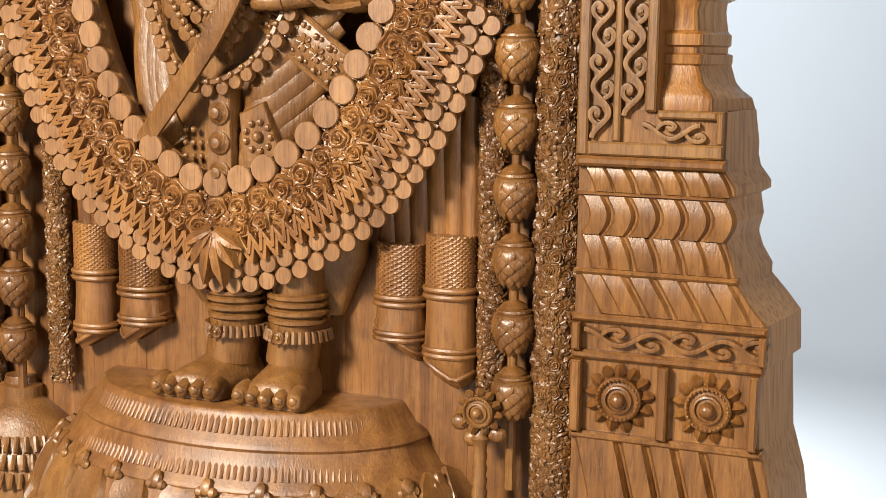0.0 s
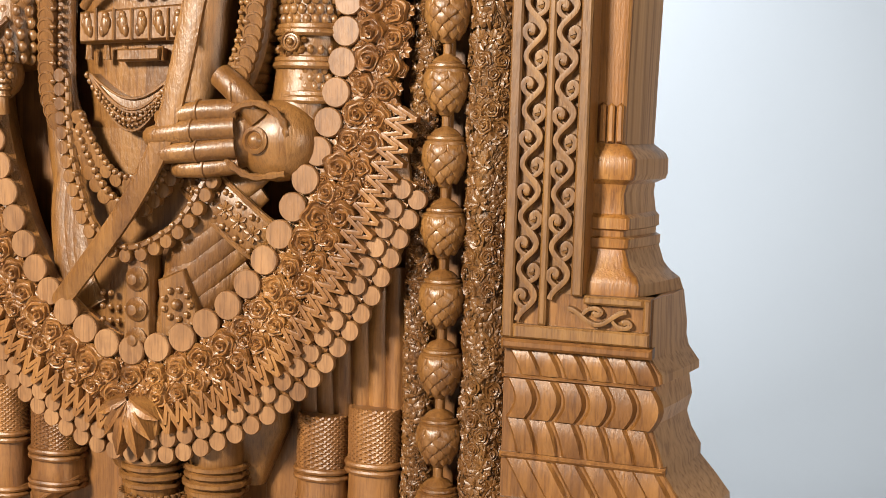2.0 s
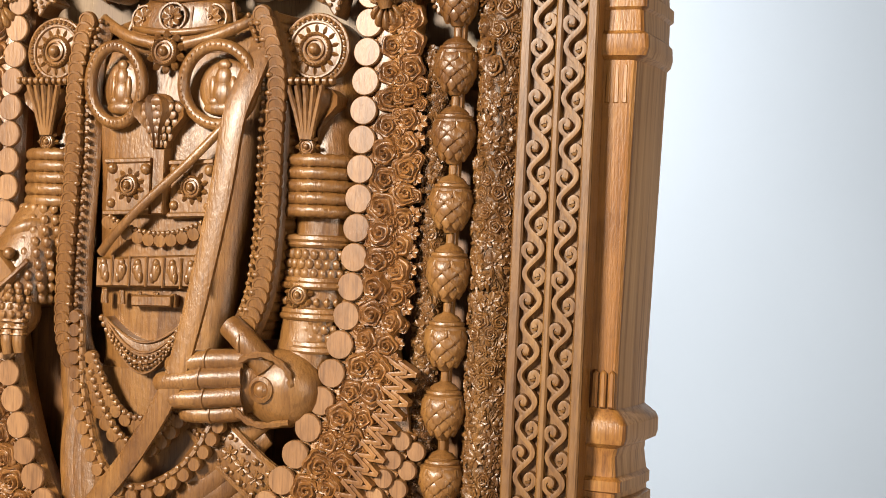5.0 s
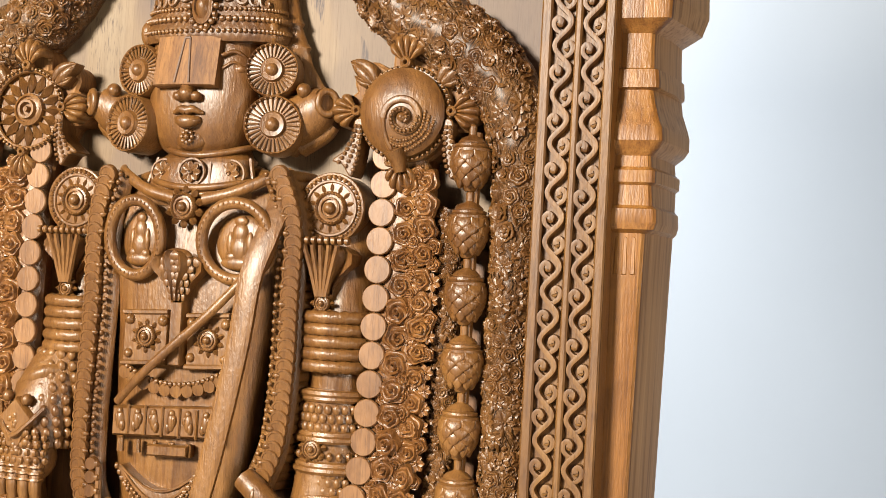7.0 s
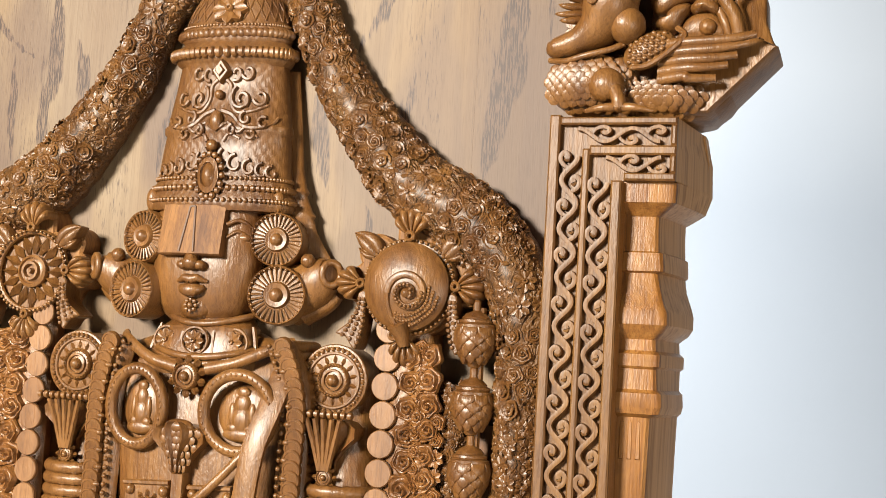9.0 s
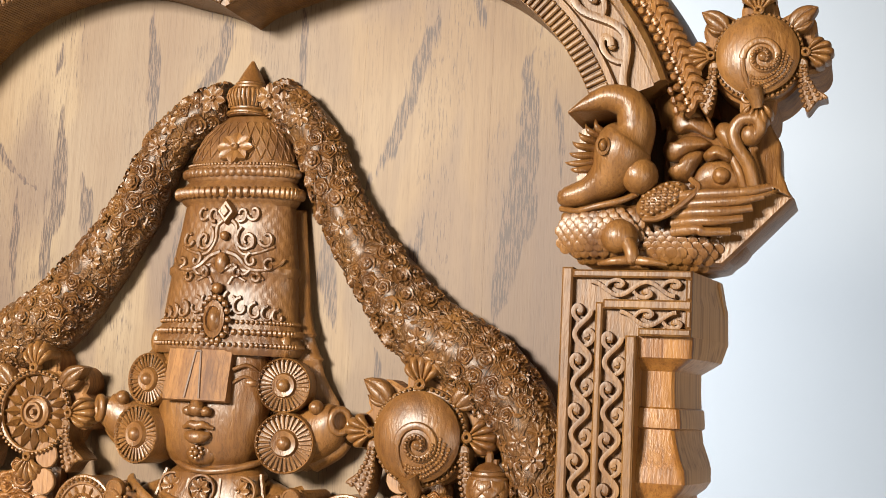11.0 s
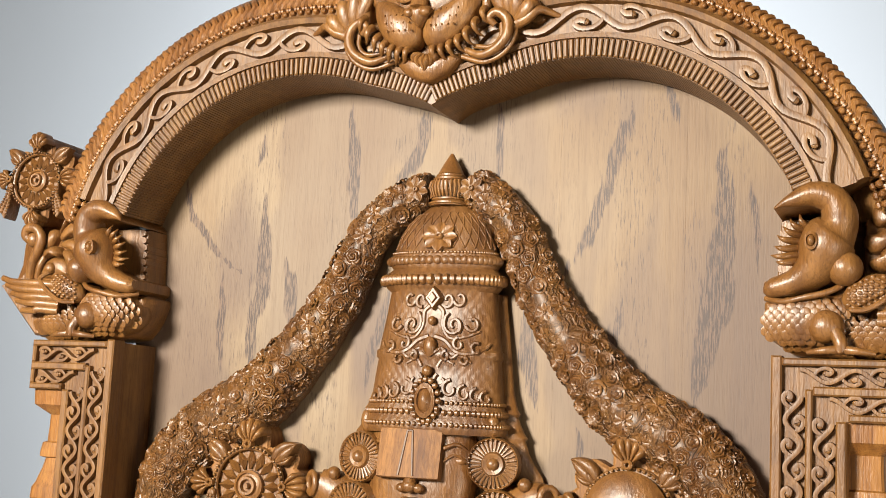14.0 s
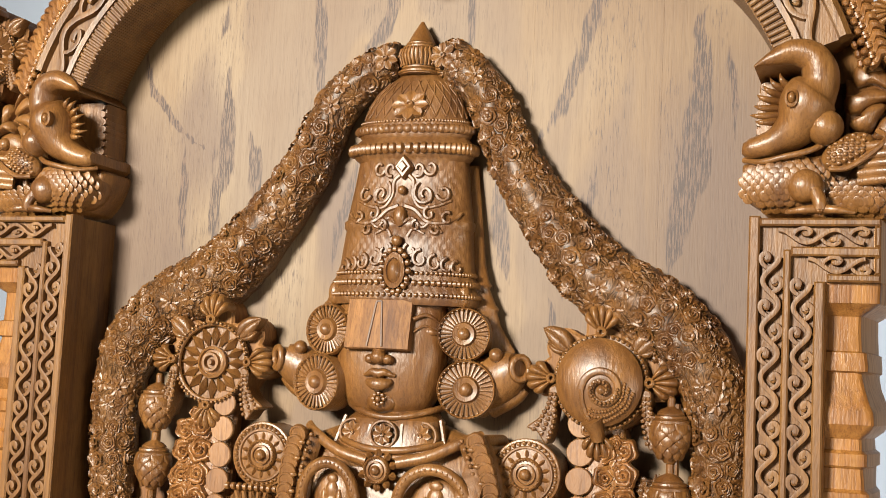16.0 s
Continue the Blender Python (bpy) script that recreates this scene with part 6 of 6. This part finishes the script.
S.add(prism([(.003, 1.386), (.016, 1.402), (.003, 1.418), (-.010, 1.402)], -.168, -.15, .003))
S.add(prism([(.003, 1.394), (.010, 1.402), (.003, 1.410), (-.004, 1.402)], -.171, -.15, .002))
d8 = daisy(.016, 8)
S.add(ball((.003, -.1655, 1.372), (.006, .006, .006), 10, 8))
S.add(boss([(.011, -.006), (.011, .002), (.007, .005), (.001, .006)], 14), Matrix.Translation((.003, -.169, 1.338)) @ Matrix.Diagonal((.75, 1, 1.2, 1)))
S.add((d8.v, d8.f), Matrix.Translation((.003, -.152, 1.484)) @ Matrix.Rotation(radians(-18), 4, "X") @ Matrix.Diagonal((1.5, 1.2, 1.3, 1)))

# collar, jewels and breast medallions
for z, hw, fr, r in ((1.085, .064, -.166, .0042), (1.044, .080, -.1745, .0045), (1.036, .089, -.174, .0035)):
    pts = [(hw * math.sin(a), -.118 + (fr + .118) * math.cos(a), z + .010 * abs(math.sin(a)) ** 2 * 1.6) for a in [-1.5 + 3.0 * k / 20 for k in range(21)]]
    S.add(tube(pts, r, 8))
for x, r in ((-.047, .014), (0, .013), (.045, .014)):
    fl = daisy(r, 8)
    S.add((fl.v, fl.f), Matrix.Translation((x - .003, -.170 + .30 * abs(x), 1.064)))
for x in (-.074, -.026, .020, .070):
    S.add(tube([(x * 1.05, -.1735 + .34 * abs(x), 1.046), (x * .90, -.1660 + .34 * abs(x), 1.084)], .0030, 6))
for x in (-.050, -.003, .045):
    S.add(tube([(x + .0175 * math.cos(a), -.1700 + .30 * abs(x), 1.064 + .0165 * math.sin(a)) for a in [math.tau * k / 20 for k in range(20)]], .0019, 6, 1, True))
big = rosette(.025, 10)
S.add((big.v, big.f), Matrix.Translation((-.004, -.178, 1.020)))
for sg in (1, -1):
    S.add(tube(catmull([(sg * .02, -.178, 1.030), (sg * .06, -.175, 1.040), (sg * .10, -.160, 1.060), (sg * .118, -.14, 1.068)], 5), .007, 8, .7))
for cx, rx in ((-.066, .036), (.072, .046)):
    ring = [(cx + rx * math.cos(a), -.186 - .004 * math.sin(a), .980 + .046 * math.sin(a)) for a in [math.tau * k / 40 for k in range(40)]]
    S.add(tube(ring, .0075, 10, 1, True))
    for k in range(40):
        p = ring[k]
        S.add(ball((p[0], p[1] - .006, p[2]), .0026, 5, 4))
    # plain worn relief inside the ring
    S.add(ball((cx, -.168, .978), (rx * .78, .008, .036), 16, 10))
    for u, v, a, b, d in ((0, .012, .010, .012, .008), (0, -.006, .013, .015, .010), (0, -.024, .022, .008, .009), (-.013, .000, .005, .013, .006), (.013, .000, .005, .013, .006), (0, .027, .008, .006, .006), (-.010, -.016, .008, .006, .008), (.011, -.017, .008, .006, .008)):
        S.add(ball((cx + u * rx / .046, -.1745, .978 + v), (a * 1.12 * rx / .046, d * .62, b * 1.12), 10, 8))


def hood(cx, cz, y, w, h, ribs=True):
    """Flared, ribbed hood standing over its jewel."""
    rows = []
    for t, k in ((0, .26), (.2, .30), (.42, .55), (.66, .98), (.84, 1.0), (.95, .80), (1.0, .55)):
        rows.append([(cx + w * k * u, y - .012 * (1 - u * u) - .010 * t + (.006 * math.cos(u * 9.4)), cz + h * (t - .5) + .004 * (1 - u * u)) for u in [-1 + 2 * j / 12 for j in range(13)]] + [(cx + w * k, y + .02, cz + h * (t - .5)), (cx - w * k, y + .02, cz + h * (t - .5))])
    S.add(grid(rows, True, True, True))
    for u in (-.6, -.3, 0, .3, .6) if ribs else ():
        S.add(tube([(cx + w * .25 * u, y - .016, cz - h * .48), (cx + w * .6 * u, y - .020, cz + .02 * h), (cx + w * u, y - .026, cz + h * .5)], .0034, 6))


hood(-.002, .932, -.180, .034, .060, False)
for k in range(30):
    u, v = (k % 5) - 2 + (.5 if (k // 5) % 2 else 0), k // 5
    S.add(ball((-.002 + u * .0105 * (.40 + .60 * v / 5), -.1935 - .0050 * v / 5 + .0010 * u * u, .910 + .0085 * v), (.0058 * (.5 + .5 * v / 5), .0011, .0054), 7, 5))
S.add(ball((-.002, -.192, .960), (.020, .010, .009), 12, 8))
S.add(prism([(-.010, .826), (.008, .826), (.008, .905), (-.010, .905)], -.190, -.165, .003))
# breast plates with bosses
for a, b in ((-.076, -.014), (.012, .070)):
    S.add(prism([(a, .822), (b, .826), (b, .894), (a, .890)], -.184, -.160, .003))
    for zz in (.826, .888):
        S.add(tube([(a, -.185, zz), (b, -.185, zz + .003)], .0032, 6))
    c = (a + b) / 2
    ro = rosette(.020, 10)
    S.add((ro.v, ro.f), Matrix.Translation((c + .002, -.183, .860)))
    for q in (-.022, .024):
        S.add(ball((c + q, -.184, .880), .007, 8, 6))
        S.add(ball((c + q, -.184, .838), .006, 8, 6))
# cross strap
S.add(tube(catmull([(.085, -.186, .935), (.045, -.196, .890), (-.010, -.200, .840), (-.050, -.196, .803), (-.078, -.184, .778)], 5), .0058, 8, .9))
# hanging chains with drops
for zc, x0, x1, sag, r, y, coin in ((.822, -.066, .064, .018, .0034, -.184, .0082), (.700, -.070, .040, .050, .0042, -.186, 0), (.655, -.075, .050, .070, .0042, -.190, .0080), (.634, -.078, .055, .080, .0050, -.190, .0088)):
    line = [(x0 + (x1 - x0) * k / 40, y, zc - sag * (1 - (2 * k / 40 - 1) ** 2)) for k in range(41)]
    for p, d in resample(line, r * 1.9):
        S.add(ball((p.x, p.y - .002, p.z), r, 6, 5))
    if coin:
        for p, d in resample(line, coin * 1.75):
            S.add(boss([(coin, -.006), (coin, .0028), (coin * .96, .0034), (coin * .88, .0035), (.001, .0035)], 14), Matrix.Translation((p.x + d.z * coin, p.y + .001, p.z - d.x * coin)) @ Matrix.Rotation(radians(8), 4, "X"))
# belt with plain worn figures, drops below
S.add(prism([(-.083, .736), (.062, .742), (.062, .782), (-.083, .772)], -.188, -.150, .004))
for k in range(6):
    x = -.070 + .0235 * k
    for u, v, a, b in ((0, .757, .0058, .0120), (-.0035, .750, .0040, .0075), (.0040, .759, .0038, .0070), (.0008, .767, .0046, .0050)):
        S.add(ball((x + u * (1 if k % 2 else -1), -.1885, v + .0006 * k), (a, .0042, b), 8, 6))
    S.add(tube([(x + .0115, -.189, .740), (x + .0115, -.189, .776)], .0018, 5))
    S.add(tube([(x, -.184, .734), (x, -.184, .718)], lambda t: .0038 * (1 + .3 * t), 7))
S.add(prism([(-.030, .716), (.026, .718), (.026, .732), (-.030, .730)], -.192, -.15, .003))
# crescent bands over the belly
lune = []
for k in range(21):
    t = k / 20
    x, zt, zb = -.066 + .110 * t, .702 - .026 * math.sin(math.pi * t), .699 - .062 * math.sin(math.pi * t)
    lune.append([(x, -.165, zt), (x, -.186, zt), (x, -.189, (zt + zb) / 2), (x, -.186, zb), (x, -.165, zb)])
S.add(grid(lune, True, True, True))
for q in (.04, .36, .68, .98):
    edge_ = [Vector(r[1]) * (1 - q) + Vector(r[3]) * q + Vector((0, -.003, 0)) for r in lune]
    S.add(tube(edge_, .0017, 6))
    if q in (.36, .68):
        for p, d in resample([p + Vector((0, -.002, -.006)) for p in edge_[2:-2]], .0062):
            S.add(ball((p.x, p.y, p.z), .0024, 6, 5))
# sash and sword-like strap
S.add(tube(catmull([(.125, -.165, 1.045), (.116, -.190, .99), (.104, -.203, .94), (.095, -.208, .86), (.080, -.212, .77), (.064, -.216, .69), (.045, -.218, .625), (.004, -.216, .555), (-.050, -.208, .490), (-.105, -.195, .432)], 8), lambda t: .0150 * (1 - .22 * t), 12, .36, False, lambda i, a: min(1.22, 1 / max(abs(math.cos(a)), abs(math.sin(a))))))
# long coin chains down the chest
for side, pts in ((1, [(.114, 1.062), (.131, 1.02), (.137, .98), (.136, .92), (.136, .85), (.133, .785), (.126, .735), (.108, .690)]), (-1, [(-.106, 1.058), (-.116, 1.02), (-.120, .97), (-.118, .90), (-.121, .82), (-.123, .75), (-.121, .68), (-.108, .64)])):
    path = [(x, -.164, z) for x, z in pts]
    S.add(tube(catmull(path, 6), .020, 10, .6))
    for i, (p, d) in enumerate(resample(catmull(path, 8), .0122)):
        m = Matrix.Translation((p.x + side * .008, p.y - .016, p.z)) @ Matrix.Rotation(radians(13), 4, "X")
        S.add(boss([(.0118, -.004), (.0118, .0026), (.0112, .0036), (.0092, .0038), (.0086, .0030), (.002, .0030)], 16), m)
        S.add(tube([(p.x + side * .010, p.y + .002, p.z), (p.x + side * .022, p.y + .05, p.z)], .0085, 8))
    for i, (p, d) in enumerate(resample(catmull(path, 8), .0105)):
        S.add(ball((p.x - side * .010, p.y - .016, p.z), .0034, 7, 5))
        if i % 2:
            S.add(ball((p.x - side * .001, p.y - .019, p.z), (.0055, .0035, .0035), 7, 5))
# lower coin chain
low = catmull([(-.096, -.188, .700), (-.090, -.192, .630), (-.073, -.196, .572), (-.048, -.200, .526), (-.003, -.203, .506), (.042, -.200, .526), (.070, -.196, .555), (.092, -.188, .600)], 8)
S.add(tube(low, .0045, 6))
for p, d in resample(low, .0165):
    n = Vector((d.z, 0, -d.x))
    if n.z > 0 or (abs(n.z) < .4 and n.x * (p.x + .004) < 0):
        n = -n
    q = p + n * .010
    S.add(boss([(.0085, -.004), (.0085, .003), (.0075, .0045), (.001, .0045)], 12), Matrix.Translation(q))
    S.add(ball((p.x, p.y - .004, p.z), .0042, 6, 5))

# arms
for side in (1, -1):
    cx = .186 if side > 0 else -.172
    S.add(tube(catmull([(cx, -.104, 1.03), (cx, -.112, .95), (cx + side * .004, -.120, .88), (cx + side * .003, -.122, .78)], 5), .038, 16, .95))
    med = rosette(.030, 14)
    S.add(boss([(.041, -.045), (.041, .004), (.036, .005)], 36), Matrix.Translation((side * .178, -.146, 1.026)))
    S.add((med.v, med.f), Matrix.Translation((side * .178, -.146, 1.026)) @ Matrix.Diagonal((1, 1, 1, 1)))
    S.add(tube([(side * .178 + .0405 * math.cos(a), -.150, 1.026 + .0405 * math.sin(a)) for a in [math.tau * k / 40 for k in range(40)]], .0028, 7, 1, True))
    S.add(tube([(side * .178 + .0325 * math.cos(a), -.152, 1.026 + .0325 * math.sin(a)) for a in [math.tau * k / 40 for k in range(40)]], .0020, 6, 1, True))
    for k in range(34):
        a = math.tau * k / 34
        S.add(ball((side * .178 + .0375 * math.cos(a), -.152, 1.026 + .0375 * math.sin(a)), .0030, 5, 4))
    hood(side * .178, .950, -.150, .036, .062)
    for k in range(9):
        S.add(ball((side * .178 - .034 + .0085 * k, -.176, .986), (.0048, .006, .005), 6, 5))
    hb = rosette(.015, 8)
    S.add((hb.v, hb.f), Matrix.Translation((side * .178, -.160, .912)))
    for k in range(5):
        z = .896 - .0145 * k
        ring = [(cx + .043 * math.cos(a), -.128 - .040 * math.sin(a), z) for a in [math.tau * j / 64 for j in range(64)]]
        S.add(tube(ring, .0078, 10, 1, True, lambda i, a: 1 + .16 * math.sin(i * 1.96 + 3 * a)))
# right forearm with cuffs, hand turned inward
for z, r in ((.806, .044), (.800, .042), (.758, .043), (.752, .046), (.722, .044), (.716, .046), (.684, .044), (.678, .046)):
    S.add(tube([(.190 + r * math.cos(a), -.128 - r * .95 * math.sin(a), z) for a in [math.tau * j / 28 for j in range(28)]], .0045, 7, 1, True))
S.add(tube([(.190, -.128, .81), (.189, -.130, .74), (.184, -.134, .68), (.176, -.142, .64)], .0405, 16, .95))
for rr, z0 in ((0, .766), (1, .777), (2, .788), (0, .692), (1, .702), (2, .712)):
    for k in range(14):
        a = -.1 + 3.3 * (k + .5 * (rr % 2)) / 13
        S.add(ball((.189 + .0412 * math.cos(a), -.129 - .0392 * math.sin(a), z0), (.0050, .0028, .0062), 6, 4))
for k in range(13):
    a = -.1 + 3.3 * k / 12
    S.add(ball((.189 + .043 * math.cos(a), -.129 - .041 * math.sin(a), .733), (.0045, .004, .0055), 5, 4))
gem = rosette(.017, 9)
S.add((gem.v, gem.f), Matrix.Translation((.180, -.170, .741)))
S.add(ball((.164, -.166, .632), (.050, .034, .046), 18, 12))
S.add(ball((.120, -.178, .636), (.034, .026, .036), 16, 10))
for pts, r in (([(.128, -.196, .664), (.090, -.206, .662), (.054, -.210, .656), (.040, -.206, .652)], .0115), ([(.128, -.200, .645), (.085, -.210, .641), (.044, -.214, .635), (.028, -.208, .632)], .012), ([(.128, -.198, .624), (.090, -.208, .619), (.052, -.212, .615), (.036, -.206, .612)], .0115),
               ([(.128, -.190, .605), (.095, -.200, .600), (.066, -.202, .598), (.055, -.196, .597)], .010), ([(.150, -.184, .656), (.128, -.194, .684), (.104, -.190, .702)], .0145)):
    S.add(tube(catmull(pts, 5), lambda t, r=r: r * 1.12 * (1 - .10 * t), 12))
    p = pts[1]
    S.add(tube([(p[0] - .003, p[1] + r * 1.05 * math.cos(a), p[2] + r * 1.05 * math.sin(a)) for a in [math.tau * j / 12 for j in range(12)]], .0025, 6, 1, True))
for r in (.030, .0):
    if r:
        S.add(tube(catmull([(.108, -.200, .636), (.128, -.206, .664), (.158, -.204, .672), (.182, -.196, .655), (.186, -.190, .630)], 6), .0042, 7, 1, False, lambda i, a: 1 + .25 * math.sin(i * 2.1)))
        S.add(tube(catmull([(.108, -.200, .630), (.122, -.202, .606), (.150, -.200, .592), (.182, -.188, .596)], 6), .0042, 7, 1, False, lambda i, a: 1 + .25 * math.sin(i * 2.1)))
S.add(boss([(.015, -.01), (.015, .003), (.011, .005), (.009, .002), (.005, .007), (.001, .008)], 18), Matrix.Translation((.152, -.199, .632)))
S.add(boss([(.010, -.01), (.010, .003), (.006, .006), (.001, .007)], 14), Matrix.Translation((.112, -.203, .634)))
# left forearm coming forward, open hand pointing down
S.add(tube(catmull([(-.178, -.130, .83), (-.190, -.150, .79), (-.198, -.165, .75), (-.198, -.172, .71)], 5), lambda t: .040 + .006 * math.sin(math.pi * t), 16, .9))
for k in range(4):
    S.add(tube(catmull([(-.148, -.15, .815 - .012 * k), (-.185, -.186, .806 - .014 * k), (-.225, -.176, .785 - .016 * k), (-.238, -.15, .772 - .016 * k)], 5), lambda t: .0095 * math.sin(math.pi * (.1 + .8 * t)), 9, .7))
for q in range(9):
    t = q / 8
    cx, cy, cz, rr = -.180 - .018 * t, -.134 - .036 * t, .828 - .110 * t, .042 + .005 * math.sin(math.pi * t)
    for k in range(11):
        a = -.2 + 3.5 * (k + .5 * (q % 2)) / 11
        S.add(ball((cx + rr * math.cos(a), cy - rr * .92 * math.sin(a), cz), (.0062, .0042, .0072), 7, 5))
S.add(ball((-.192, -.208, .772), .0075, 8, 6))
S.add(ball((-.228, -.198, .774), .0075, 8, 6))
S.add(prism([(-.205, .775), (-.180, .750), (-.196, .712), (-.214, .712), (-.230, .748)], -.214, -.18, .003))
S.add(tube(catmull([(-.236, -.200, .765), (-.222, -.214, .742), (-.204, -.219, .728), (-.186, -.214, .742), (-.172, -.200, .762)], 4), .0034, 7))
for q in range(4):
    for k in range(8):
        S.add(ball((-.234 + .0095 * k + .003 * (q % 2), -.200 - .010 * math.sin(math.pi * (k + .5) / 8), .726 - .0095 * q), (.0044, .0045, .0048), 6, 5))
for k in range(12):
    S.add(ball((-.205 + .018 * math.cos(k * 2.4) * (k % 3) / 2, -.211, .752 - .004 * k), (.006, .005, .006), 6, 5))
S.add(ball((-.200, -.186, .700), (.038, .026, .034), 16, 10))
for k in range(4):
    x = -.226 + .0165 * k
    S.add(tube(catmull([(x, -.198, .694), (x + .001, -.204, .668), (x + .002, -.202, .648 + .003 * abs(k - 1.5))], 5), lambda t: .0088 * (1 - .2 * t), 8))
    for q in (.690, .682, .674):
        S.add(tube([(x + .0092 * math.cos(a), -.202 + .0092 * math.sin(a), q) for a in [math.tau * j / 10 for j in range(10)]], .0022, 5, 1, True))

# lower legs, anklets and feet
for cx in (-.002, .083):
    S.add(tube([(cx, -.150, .30), (cx, -.150, .24), (cx - .004, -.150, .20), (cx - .010, -.150, .165)], .033, 18, .95))
    for z, r in ((.252, .036), (.243, .035), (.233, .037), (.222, .034)):
        S.add(tube([(cx + r * math.cos(a), -.150 - r * math.sin(a), z) for a in [math.tau * j / 26 for j in range(26)]], .0042, 6, 1, True))
    for k in range(18):
        a = -.2 + 3.5 * k / 17
        S.add(tube([(cx + .038 * math.cos(a), -.150 - .038 * math.sin(a), .212), (cx + .041 * math.cos(a), -.150 - .041 * math.sin(a), .198)], .0035, 6))
    bo = rosette(.012, 8)
    S.add((bo.v, bo.f), Matrix.Translation((cx - .006, -.190, .205)))
    foot = []
    for t, w, h in ((0, .034, .060), (.25, .036, .056), (.5, .040, .046), (.75, .044, .036), (.92, .044, .031), (1.0, .041, .022)):
        y = -.135 - .082 * t
        fo = (-.004 - .034 * t) if cx < .05 else (-.010 + .004 * t)
        foot.append([(cx + fo + w * math.cos(a), y, .1245 + h * max(0, math.sin(a)) ** .8) for a in [math.pi * j / 12 for j in range(13)]])
    S.add(grid(foot, True, True, True))
    for k in range(5):
        u = -1 + k / 2
        r = .0108 if k in (0, 4) else .0095
        fx = cx + (-.036 if cx < .05 else -.007)
        S.add(tube(catmull([(fx + .0355 * u, -.200, .143), (fx + .0365 * u, -.214, .140), (fx + .037 * u, -.223 + .004 * abs(u), .136)], 4), lambda t, r=r: r * (1.02 - .08 * t), 10))
        S.add(ball((fx + .037 * u, -.223 + .004 * abs(u), .136), (r * .94, r * .8, r * .94), 10, 8))
        S.add(ball((fx + .037 * u, -.2305 + .004 * abs(u), .139), (.0062, .0028, .0055), 8, 6))

S.slot = 1
# incised lines of the brow mark
for a, b in (((-.018, 1.229), (-.025, 1.172)), ((-.011, 1.229), (-.005, 1.172))):
    S.add(tube([(a[0], -.1772, a[1]), ((a[0] + b[0]) / 2, -.1822, 1.200), (b[0], -.1868, b[1])], .0017, 6, .8))
S.add(tube([(-.018, -.1772, 1.229), (-.011, -.1772, 1.229)], .0017, 6, .8))
statue = tagged(new("statue", mesh_of("statue", S, [CARVED, GROOVE, CROWN, PLATE], 48)), "carved varnished wooden standing deity statue with tall crown and chains", "statue")
